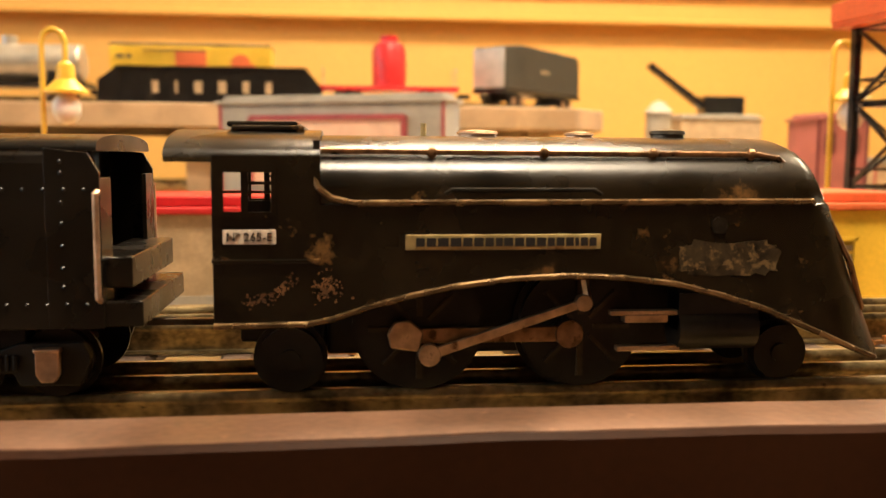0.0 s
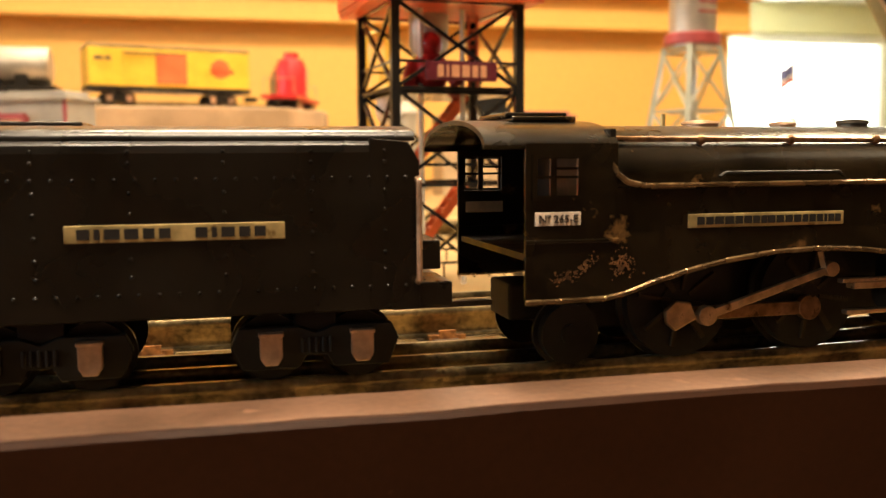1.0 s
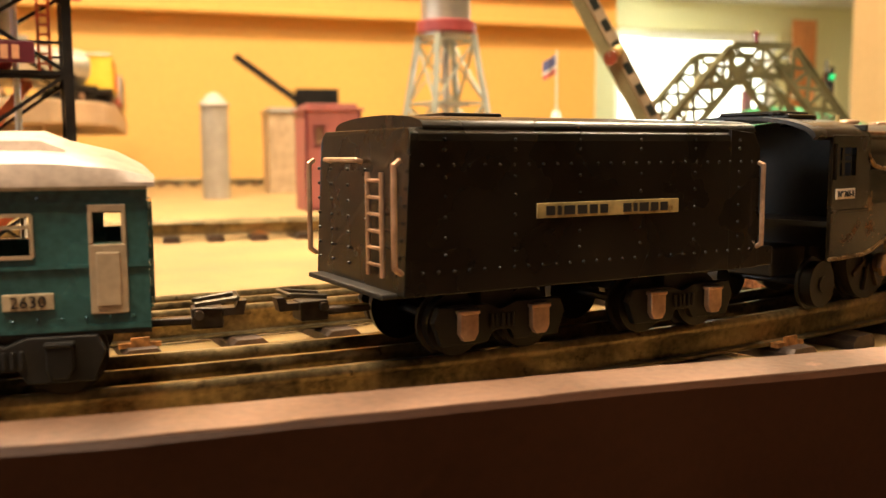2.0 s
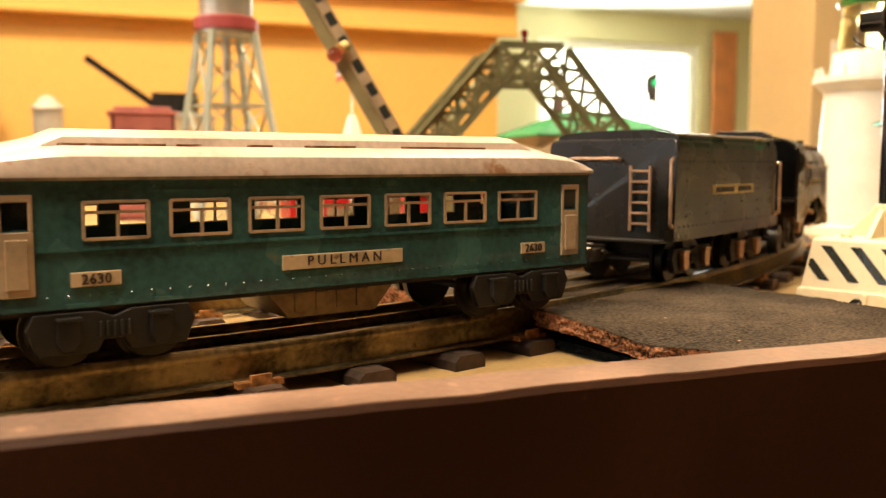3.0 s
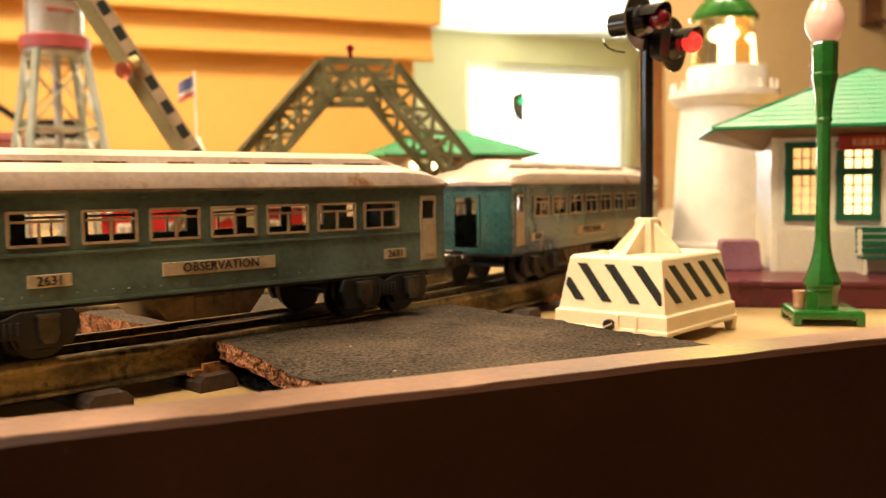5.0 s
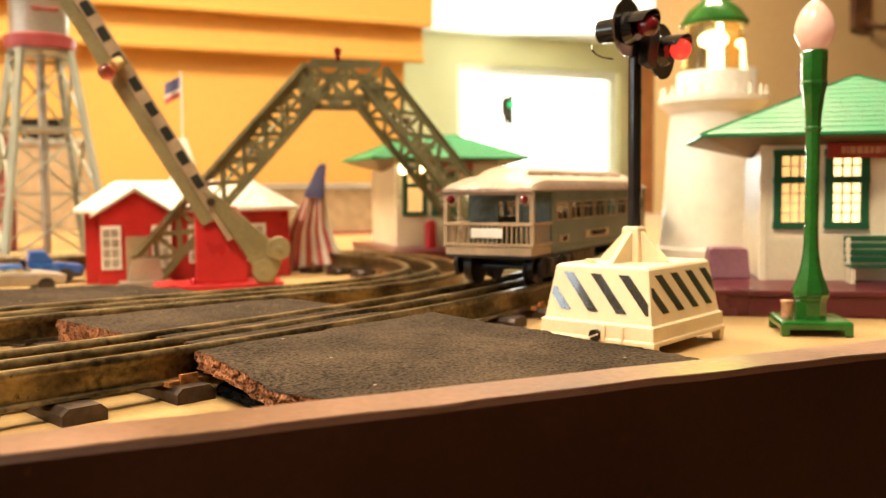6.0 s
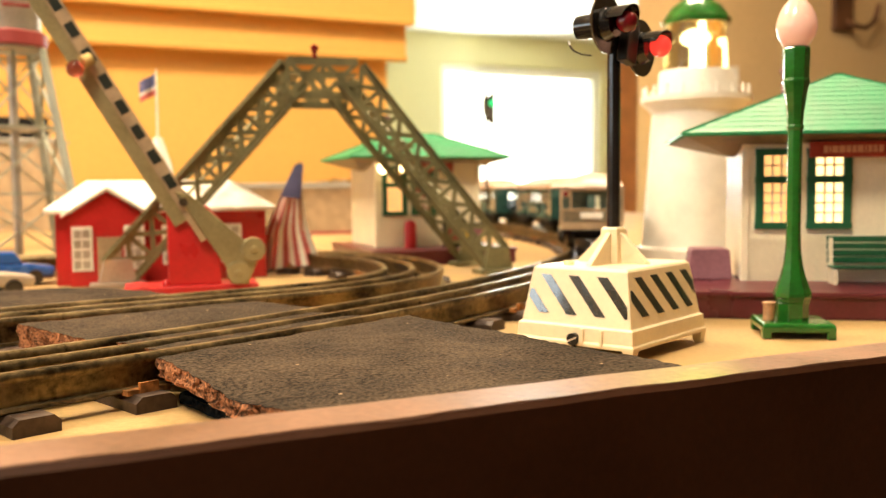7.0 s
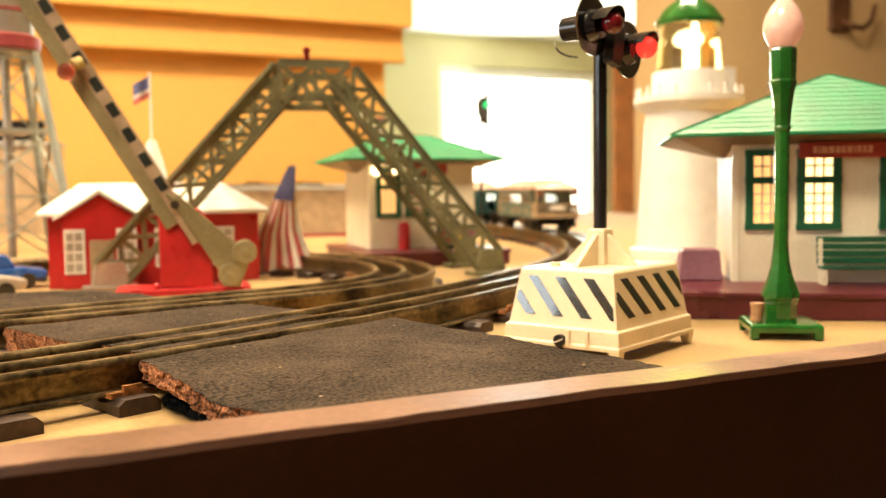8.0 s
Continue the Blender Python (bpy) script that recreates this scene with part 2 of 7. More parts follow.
CARPET = surface("brown_carpet", (0.09, 0.055, 0.035), 0.95, 0.0, 0.2, 8, 0.4, fine=200)
TRIM_ORANGE = surface("terracotta_curtain", (0.58, 0.22, 0.07), 0.8, 0.0, 0.15, 10, 0.2)
SKYLIGHT = surface("bright_window_sky", (0.9, 0.95, 0.9), 0.6, 0, 0.02, 1, 0, glow=(0.97, 1.0, 0.93), glow_strength=3.2)
SIDE_SKY = surface("side_window_sky", (0.9, 0.95, 1.0), 0.6, 0, 0.02, 1, 0, glow=(0.88, 0.96, 1.0), glow_strength=1.3)
# unlit bulb given a faint glow of its own to keep it bright
BULB_OFF = surface("pink_frosted_bulb_glow", (0.85, 0.55, 0.45), 0.2, 0, 0.05, 80, 0.02, coat=0.3, glow=(1.0, 0.42, 0.28), glow_strength=0.22)
RED_LIT = surface("lit_red_bulb", (0.6, 0.02, 0.02), 0.08, 0, 0.1, 90, 0, coat=0.5, glow=(1.0, 0.05, 0.03), glow_strength=1.2)
RED_DIM = surface("dim_red_bulb", (0.16, 0.006, 0.010), 0.06, 0, 0.1, 90, 0, coat=0.6)
WARM_LIT = surface("lit_warm_pane", (0.9, 0.7, 0.4), 0.4, 0, 0.1, 60, 0, glow=(1.0, 0.70, 0.32), glow_strength=2.4)
WARM_DIM = surface("dim_warm_pane", (0.9, 0.6, 0.3), 0.4, 0, 0.1, 60, 0, glow=(1.0, 0.55, 0.18), glow_strength=1.1)
WARM_BULB = surface("warm_bulb", (1, 0.8, 0.5), 0.3, 0, 0.02, 60, 0, glow=(1.0, 0.74, 0.36), glow_strength=9.0)
BEACON = surface("lit_beacon", (1, 0.9, 0.6), 0.3, 0, 0.02, 60, 0, glow=(1.0, 0.92, 0.55), glow_strength=5.0)
AMBER = glass("amber_glass", (0.98, 0.90, 0.66), 0.1)
ROSE_GLASS = glass("clear_rose_glass", (0.85, 0.22, 0.20), 0.05)
CLEAR = glass("clear_glass", (0.95, 0.97, 0.95))


# ---- mesh makers ----
def box(bm, x0, y0, z0, x1, y1, z1, m=None):
    r = bmesh.ops.create_cube(bm, size=1)
    vs = r["verts"]
    for v in vs:
        v.co = Vector((x0 + (v.co.x + 0.5) * (x1 - x0), y0 + (v.co.y + 0.5) * (y1 - y0), z0 + (v.co.z + 0.5) * (z1 - z0)))
        if m is not None:
            v.co = m @ v.co
    return vs


def bar(bm, a, b, w, h=None):
    """A square bar from a to b."""
    a, b = Vector(a), Vector(b)
    h = w if h is None else h
    q = (b - a).to_track_quat("Z", "Y").to_matrix().to_4x4()
    return box(bm, -w / 2, -h / 2, 0, w / 2, h / 2, (b - a).length, Matrix.Translation(a) @ q)


def rod(bm, a, b, r, r2=None, seg=12):
    """A round bar from a to b."""
    a, b = Vector(a), Vector(b)
    d = b - a
    made = bmesh.ops.create_cone(bm, cap_ends=True, segments=seg, radius1=r, radius2=r if r2 is None else r2, depth=d.length)
    m = Matrix.Translation((a + b) / 2) @ d.to_track_quat("Z", "Y").to_matrix().to_4x4()
    bmesh.ops.transform(bm, matrix=m, verts=made["verts"])
    return made["verts"]


def ball(bm, c, r, sz=1.0, seg=12):
    made = bmesh.ops.create_uvsphere(bm, u_segments=seg, v_segments=max(6, seg // 2 + 2), radius=r)
    bmesh.ops.transform(bm, matrix=Matrix.Translation(c) @ Matrix.Diagonal((1, 1, sz, 1)), verts=made["verts"])
    return made["verts"]


def lathe(bm, profile, seg=24, at=(0, 0, 0)):
    """A turned body from (radius, height) pairs."""
    rings = []
    for r, z in profile:
        rings.append([bm.verts.new((at[0] + r * math.cos(2 * math.pi * k / seg), at[1] + r * math.sin(2 * math.pi * k / seg), at[2] + z)) for k in range(seg)])
    for a, b in zip(rings, rings[1:]):
        for k in range(seg):
            bm.faces.new((a[k], a[(k + 1) % seg], b[(k + 1) % seg], b[k]))
    bm.faces.new(rings[0][::-1])
    bm.faces.new(rings[-1])
    return bm


def loft(bm, rings, closed=True, caps=True):
    vs = [[bm.verts.new(p) for p in ring] for ring in rings]
    k = len(vs[0])
    for a, b in zip(vs, vs[1:]):
        for i in range(k if closed else k - 1):
            bm.faces.new((a[i], a[(i + 1) % k], b[(i + 1) % k], b[i]))
    if caps:
        bm.faces.new(vs[0][::-1])
        bm.faces.new(vs[-1])
    return bm


def prism(bm, outline, y0, y1, m=None):
    """An (x, z) outline carried from y0 to y1."""
    rings = [[Vector((x, y, z)) for x, z in outline] for y in (y0, y1)]
    if m is not None:
        rings = [[m @ p for p in ring] for ring in rings]
    return loft(bm, rings)


def slab(bm, outline, z0, z1):
    """An (x, y) outline raised from z0 to z1."""
    return loft(bm, [[Vector((x, y, z)) for x, y in outline] for z in (z0, z1)])


def wire(bm, points, r, seg=6):
    for a, b in zip(points, points[1:]):
        rod(bm, a, b, r, seg=seg)
        ball(bm, b, r, seg=6)


def part(name, bm, material, parent=None, label="", bevel=0.0, smooth=False, angle=35):
    bmesh.ops.recalc_face_normals(bm, faces=bm.faces)
    me = bpy.data.meshes.new(name)
    bm.to_mesh(me)
    bm.free()
    me.materials.append(material)
    if smooth:
        me.shade_smooth()
        me.set_sharp_from_angle(angle=radians(angle))
    ob = new(name, me)
    if parent is not None:
        ob.parent = parent
    if bevel:
        mod = ob.modifiers.new("bevel", "BEVEL")
        mod.width, mod.segments, mod.limit_method = bevel, 2, "ANGLE"
    return tagged(ob, label)


def thing(name, label, category, m=None, group="", kind=""):
    ob = new(name)
    if m is not None:
        ob.matrix_world = m
    return tagged(ob, label, category, group, kind)


def shared(name, mesh, parent, m):
    ob = new(name, mesh)
    ob.parent = parent
    ob.matrix_basis = m
    return ob


def lettering(name, words, size, material, parent, m, depth=0.0002):
    """Words as a mesh, centred, reading along x and standing along z."""
    curve = bpy.data.curves.new(name, "FONT")
    curve.body, curve.size, curve.extrude = words, size, depth
    curve.align_x, curve.align_y = "CENTER", "CENTER"
    curve.resolution_u = 2
    tmp = bpy.data.objects.new(name, curve)
    me = bpy.data.meshes.new_from_object(tmp)
    bpy.data.objects.remove(tmp)
    me.materials.append(material)
    ob = new(name, me)
    ob.parent = parent
    ob.matrix_basis = m @ pose(0, 0, 0, 90)
    return ob


def bars(name, widths, height, gap, material, parent, m):
    """Unreadable or withheld writing: a row of plain bars."""
    bm = bmesh.new()
    total = sum(widths) + gap * (len(widths) - 1)
    x = -total / 2
    for w in widths:
        box(bm, x, -0.0003, -height / 2, x + w, 0, height / 2)
        x += w + gap
    ob = part(name, bm, material, parent)
    ob.matrix_basis = m
    return ob


def holed(bm, x0, z0, x1, z1, y0, y1, holes, m=None):
    """One connected wall from (x0, z0) to (x1, z1), y0 to y1 thick, with rectangular openings (x, X, z, Z)."""
    xs = sorted({x0, x1, *[h[0] for h in holes], *[h[1] for h in holes]})
    zs = sorted({z0, z1, *[h[2] for h in holes], *[h[3] for h in holes]})
    solid = {}
    for i in range(len(xs) - 1):
        for j in range(len(zs) - 1):
            cx, cz = (xs[i] + xs[i + 1]) / 2, (zs[j] + zs[j + 1]) / 2
            solid[i, j] = not any(a < cx < b and c < cz < d for a, b, c, d in holes)
    made = {}

    def vert(i, j, k):
        if (i, j, k) not in made:
            p = Vector((xs[i], (y0, y1)[k], zs[j]))
            made[i, j, k] = bm.verts.new(m @ p if m is not None else p)
        return made[i, j, k]

    for (i, j), full in solid.items():
        if not full:
            continue
        for k in (0, 1):
            bm.faces.new((vert(i, j, k), vert(i + 1, j, k), vert(i + 1, j + 1, k), vert(i, j + 1, k)))
        for di, dj, a, b in ((-1, 0, (i, j), (i, j + 1)), (1, 0, (i + 1, j), (i + 1, j + 1)), (0, -1, (i, j), (i + 1, j)), (0, 1, (i, j + 1), (i + 1, j + 1))):
            if not solid.get((i + di, j + dj), False):
                bm.faces.new((vert(*a, 0), vert(*b, 0), vert(*b, 1), vert(*a, 1)))


# ---- the room ----
def flat(name, material, x0, y0, z0, x1, y1, z1, label="", bevel=0.0, cat=""):
    bm = bmesh.new()
    box(bm, x0, y0, z0, x1, y1, z1)
    return tagged(part(name, bm, material, bevel=bevel), label, cat, "", "structure")


flat("floor", CARPET, -3.2, -3.2, -0.90, 6.2, 4.8, -0.80, "brown carpeted floor of the room", cat="floor")
flat("ceiling", CEILING, -3.2, -3.2, 1.60, 6.2, 5.0, 1.70, "white painted ceiling of the room", cat="ceiling")
flat("wall_north", ORANGE_WALL, -3.2, 2.62, -0.80, 1.93, 2.78, 1.60, "orange painted wall behind the layout", cat="wall")
WEST = ((-1.75, -0.55), (0.66, 1.86))
bm = bmesh.new()
holed(bm, -3.2, -0.80, 4.8, 1.60, 3.2, 3.3, [(y0, y1, 0.30, 1.45) for y0, y1 in WEST], pose(0, 0, 0, 0, 0, 90))
tagged(part("wall_west", bm, TAN_WALL), "tan painted side wall with two daylight windows", "wall", "", "structure")
for i, (y0, y1) in enumerate(WEST):
    win = thing("window_%d" % (i + 2), "tall daylight window with white frame in the side wall", "window", kind="structure")
    bm = bmesh.new()
    for y in (y0, (y0 + y1) / 2 - 0.02, y1 - 0.05):
        box(bm, -3.28, y, 0.30, -3.23, y + 0.05, 1.45)
    for z in (0.30, 1.40):
        box(bm, -3.282, y0, z, -3.228, y1, z + 0.05)
    part("window_frame", bm, WHITE, win, bevel=0.004)
flat("backdrop_west", SIDE_SKY, -4.02, -3.2, -0.6, -4.0, 3.6, 2.2, "overexposed daylight outside the side window", cat="sky")
flat("wall_east", TAN_WALL, 6.2, -3.2, -0.80, 6.3, 4.8, 1.60, "tan painted side wall", cat="wall")
flat("wall_south", BROWN_WALL, -3.2, -3.3, -0.80, 6.2, -3.2, 1.60, "dark brown wall opposite the layout", cat="wall")
# stepped soffit along the orange wall
bm = bmesh.new()
box(bm, -3.2, 2.48, 0.590, 1.975, 2.616, 1.598)
box(bm, -3.2, 2.54, 0.488, 1.965, 2.614, 0.588)
for y, z, r in ((2.484, 0.592, 0.011), (2.544, 0.490, 0.011)):
    rod(bm, (-3.2, y, z), (1.968, y, z), r, seg=12)
tagged(part("soffit", bm, ORANGE_WALL, bevel=0.004), "orange painted stepped soffit with rounded mouldings", "soffit", "", "structure")
# window bay beyond the orange wall
WY = 4.50
flat("wall_bay_left", PALE_WALL, 1.83, 2.785, -0.80, 1.93, WY, 1.60, "pale green-yellow return wall of the window bay", cat="wall")
for i, (x0, x1, z0, z1) in enumerate(((1.93, 3.02, -0.8, 1.6), (4.12, 6.2, -0.8, 1.6), (3.02, 4.12, 0.78, 1.6), (3.02, 4.12, -0.8, -0.25))):
    flat("wall_bay_%d" % (i + 1), PALE_WALL, x0, WY, z0, x1, WY + 0.12, z1, "pale green-yellow wall round the window", cat="wall")
flat("bay_ceiling", CEILING, 1.985, 2.3, 0.95, 6.19, WY - 0.004, 1.00, "white lowered ceiling of the window bay", cat="ceiling")
win = thing("window_1", "bright daylight window with white frame", "window", kind="structure")
bm = bmesh.new()
for x in (3.02, 4.07):
    box(bm, x, WY + 0.03, -0.25, x + 0.05, WY + 0.09, 0.78)
for z in (-0.25, 0.73):
    box(bm, 3.02, WY + 0.028, z, 4.12, WY + 0.092, z + 0.05)
part("window_frame", bm, WHITE, win, bevel=0.004)
bm = bmesh.new()
box(bm, 2.98, WY - 0.05, -0.29, 4.16, WY + 0.03, -0.252)
part("window_sill", bm, WHITE, win, bevel=0.004)
flat("backdrop", SKYLIGHT, 2.2, 5.2, -0.6, 5.4, 5.22, 1.4, "overexposed daylight outside the window", cat="sky")
bm = bmesh.new()
for k in range(8):
    rod(bm, (4.17 + 0.022 * k, WY - 0.07 + 0.012 * (k % 2), -0.5), (4.17 + 0.022 * k, WY - 0.07 + 0.012 * (k % 2), 0.86), 0.014, seg=8)
tagged(part("curtain", bm, TRIM_ORANGE, smooth=True), "terracotta curtain hanging beside the window", "curtain", "", "structure")
flat("wall_pier", TAN_WALL, 2.68, 2.0, -0.80, 6.19, 2.28, 1.60, "tan painted wall to the side of the window bay", bevel=0.006, cat="wall")


# ---- the table ----
bm = bmesh.new()
box(bm, -2.2, 0.028, -0.03, 2.4, 2.45, 0.0)
tagged(part("tabletop", bm, SAND), "tan painted plywood layout tabletop, worn and dusty", "table", "", "structure")


def front_line(x):
    """The fascia's front face runs a little askew."""
    return 0.0030 + 0.0055 * min(1.0, max(0.0, x))


# fascia board: its top edge is slightly wavy and chipped
bm = bmesh.new()
rings = []
for i in range(231):
    x = -2.2 + i * 0.02
    w = 0.0006 * noise.noise((x * 9, 0, 0)) + 0.0004 * noise.noise((x * 43, 2, 0))
    f = front_line(x)
    rings.append([Vector((x, f + 0.0015, -0.34)), Vector((x, f + w, 0.0205 + w)), Vector((x, f + 0.0012 + w, 0.0220 + w)), Vector((x, 0.0250, 0.0222 + 0.5 * w)), Vector((x, 0.0275, 0.0208)), Vector((x, 0.0275, -0.34))])
loft(bm, rings)
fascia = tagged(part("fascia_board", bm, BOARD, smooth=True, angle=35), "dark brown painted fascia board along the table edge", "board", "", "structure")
# the worn top edge, a thin paint strip with overhead light in its colour
bm = bmesh.new()
rings = []
for i in range(461):
    x = -2.2 + i * 0.01
    w = 0.0006 * noise.noise((x * 9, 0, 0)) + 0.0004 * noise.noise((x * 43, 2, 0))
    n = 0.0005 * noise.noise((x * 130, 4, 0)) + 0.0004 * noise.noise((x * 31, 7, 0))
    f = front_line(x)
    rings.append([Vector((x, f + 0.0012 + w + n, 0.0216 + w)), Vector((x, f + 0.0013 + w + n, 0.0223 + w)), Vector((x, 0.0246, 0.0226 + 0.5 * w)), Vector((x, 0.0252, 0.0216))])
loft(bm, rings)
part("top_edge", bm, BOARD_TOP, fascia, "worn top edge, coloured paler for the light from above")
for i, x in enumerate((-1.9, 0.2, 2.1)):
    bm = bmesh.new()
    box(bm, x - 0.04, 0.2, -0.80, x + 0.04, 0.28, -0.03)
    box(bm, x - 0.04, 2.2, -0.80, x + 0.04, 2.28, -0.03)
    tagged(part("table_trestle", bm, WOOD, bevel=0.003), "wooden trestle carrying the layout table", "table leg", "", "structure")
# crumbs and dust beside the track
random.seed(5)
bm = bmesh.new()
for i in range(170):
    x = random.choice((random.gauss(0.83, 0.05), random.uniform(0.0, 1.1)))
    y = random.uniform(0.032, 0.10) if x < 0.9 else random.uniform(0.035, 0.3)
    r = random.uniform(0.0004, 0.0013)
    made = bmesh.ops.create_icosphere(bm, subdivisions=1, radius=r)
    bmesh.ops.transform(bm, matrix=Matrix.Translation((x, y, r * 0.5)) @ Matrix.Diagonal((1, 1.2, 0.7, 1)), verts=made["verts"])
tagged(part("crumbs", bm, CRUMB), "reddish foam crumbs scattered on the tabletop", "crumbs", "", "stuff")

# ---- the tracks ----
YC, X0, R = 0.086, 0.42, 1.08
CY = YC + R
GAUGE = 0.0200
RAIL_Z = 0.0180


def main_line(s, off=0.0):
    """Place and heading on the main loop, s metres along it; off to the left."""
    if s < X0:
        return (s, YC + off, 0.0)
    a = (s - X0) / R
    if a < math.pi:
        return (X0 + (R - off) * math.sin(a), CY - (R - off) * math.cos(a), math.degrees(a))
    return (X0 - (s - X0 - math.pi * R), CY + R - off, 180.0)


def spline(points, step=0.01):
    """A smooth way through points, at even steps: x, y, heading in degrees."""
    pts = [Vector((*p, 0)) for p in points]
    pts = [pts[0] * 2 - pts[1]] + pts + [pts[-1] * 2 - pts[-2]]
    fine = []
    for i in range(1, len(pts) - 2):
        a, b, c, d = pts[i - 1:i + 3]
        for k in range(40):
            u = k / 40
            fine.append(0.5 * ((2 * b) + (c - a) * u + (2 * a - 5 * b + 4 * c - d) * u * u + (3 * b - a - 3 * c + d) * u ** 3))
    fine.append(pts[-2])
    out, need = [], 0.0
    for p, q in zip(fine, fine[1:]):
        d = (q - p).length
        while d > 1e-9 and need <= d:
            v = p.lerp(q, need / d)
            out.append((v.x, v.y, math.degrees(math.atan2(q.y - p.y, q.x - p.x))))
            need += step
        need -= d
    return out


def shifted(p, off):
    x, y, a = p
    return (x - off * math.sin(radians(a)), y + off * math.cos(radians(a)), a)


RAIL_FORM = [(-0.0036, 0.0), (-0.0044, 0.0007), (-0.0041, 0.0016), (-0.0030, 0.0019), (-0.0020, 0.0014), (-0.0007, 0.0017), (-0.0007, 0.0080), (-0.0021, 0.0092), (-0.0023, 0.0112),
             (-0.0012, 0.0126), (0.0012, 0.0126), (0.0023, 0.0112), (0.0021, 0.0092), (0.0007, 0.0080), (0.0007, 0.0017), (0.0020, 0.0014), (0.0030, 0.0019), (0.0041, 0.0016), (0.0044, 0.0007), (0.0036, 0.0)]


def rail_along(name, way, off, parent, z0=0.0054, material=None):
    bm = bmesh.new()
    rings = []
    for p in way:
        x, y, a = shifted(p, off)
        c, s = math.cos(radians(a)), math.sin(radians(a))
        rings.append([Vector((x - u * s, y + u * c, z0 + w)) for u, w in RAIL_FORM])
    loft(bm, rings)
    return part(name, bm, material or RAIL, parent, smooth=True, angle=50)


def tie_mesh():
    bm = bmesh.new()
    w = 0.0075
    prism(bm, [(-w, 0), (-w, 0.0035), (-w * 0.7, 0.0056), (w * 0.7, 0.0056), (w, 0.0035), (w, 0)], -0.034, 0.034)
    me = bpy.data.meshes.new("tie")
    bm.to_mesh(me)
    bm.free()
    me.materials.append(TIE)
    return me


def clip_mesh():
    bm = bmesh.new()
    box(bm, -0.008, -0.0052, 0.0052, 0.008, 0.0045, 0.0070)
    box(bm, -0.0035, -0.0056, 0.0052, 0.0035, -0.0042, 0.0092)
    me = bpy.data.meshes.new("rail_clip")
    bm.to_mesh(me)
    bm.free()
    me.materials.append(RUST_CLIP)
    return me


TIE_MESH, CLIP_MESH = tie_mesh(), clip_mesh()


def lay_track(name, label, way, spacing, first, count):
    t = thing(name, label, "track", kind="structure")
    for k, off in enumerate((-GAUGE, 0.0, GAUGE)):
        rail_along("rail", way, off, t)
    n = 0
    gap = max(1, round(spacing / 0.01))
    for i in range(0, len(way), gap):
        x, y, a = way[i]
        if not first <= i * 0.01:
            continue
        if n >= count:
            break
        shared("tie", TIE_MESH, t, pose(x, y, 0, 0, 0, a + random.uniform(-2, 2)))
        n += 1
        if n % 3 == 0:
            for off in (-GAUGE, GAUGE):
                cx, cy, ca = shifted(way[i], off * 1.12)
                shared("rail_clip", CLIP_MESH, t, pose(cx, cy, 0, 0, 0, ca + (0 if off < 0 else 180)))
    return t


MAIN = [main_line(-1.6 + 0.01 * i) for i in range(720)]
lay_track("railway_track", "three-rail tinplate toy track, brassy and stained, on brown ties", MAIN, 0.04, 0.9, 135)
INNER = spline([(-1.6, 0.196), (-0.6, 0.196), (0.25, 0.196), (0.45, 0.205), (0.62, 0.235), (0.78, 0.285), (0.885, 0.310), (0.98, 0.336), (1.05, 0.40),
                (1.075, 0.50), (1.05, 0.60), (0.98, 0.668), (0.885, 0.692), (0.70, 0.70), (0.3, 0.70), (-0.6, 0.70), (-1.6, 0.70)])
lay_track("railway_track", "three-rail tinplate toy track curving round the crossing gate", INNER, 0.04, 0.9, 90)

# ---- the foam road over the tracks ----
road = thing("road_crossing", "black foam road mats with crumbling edges laid over the tracks", "road", kind="structure")


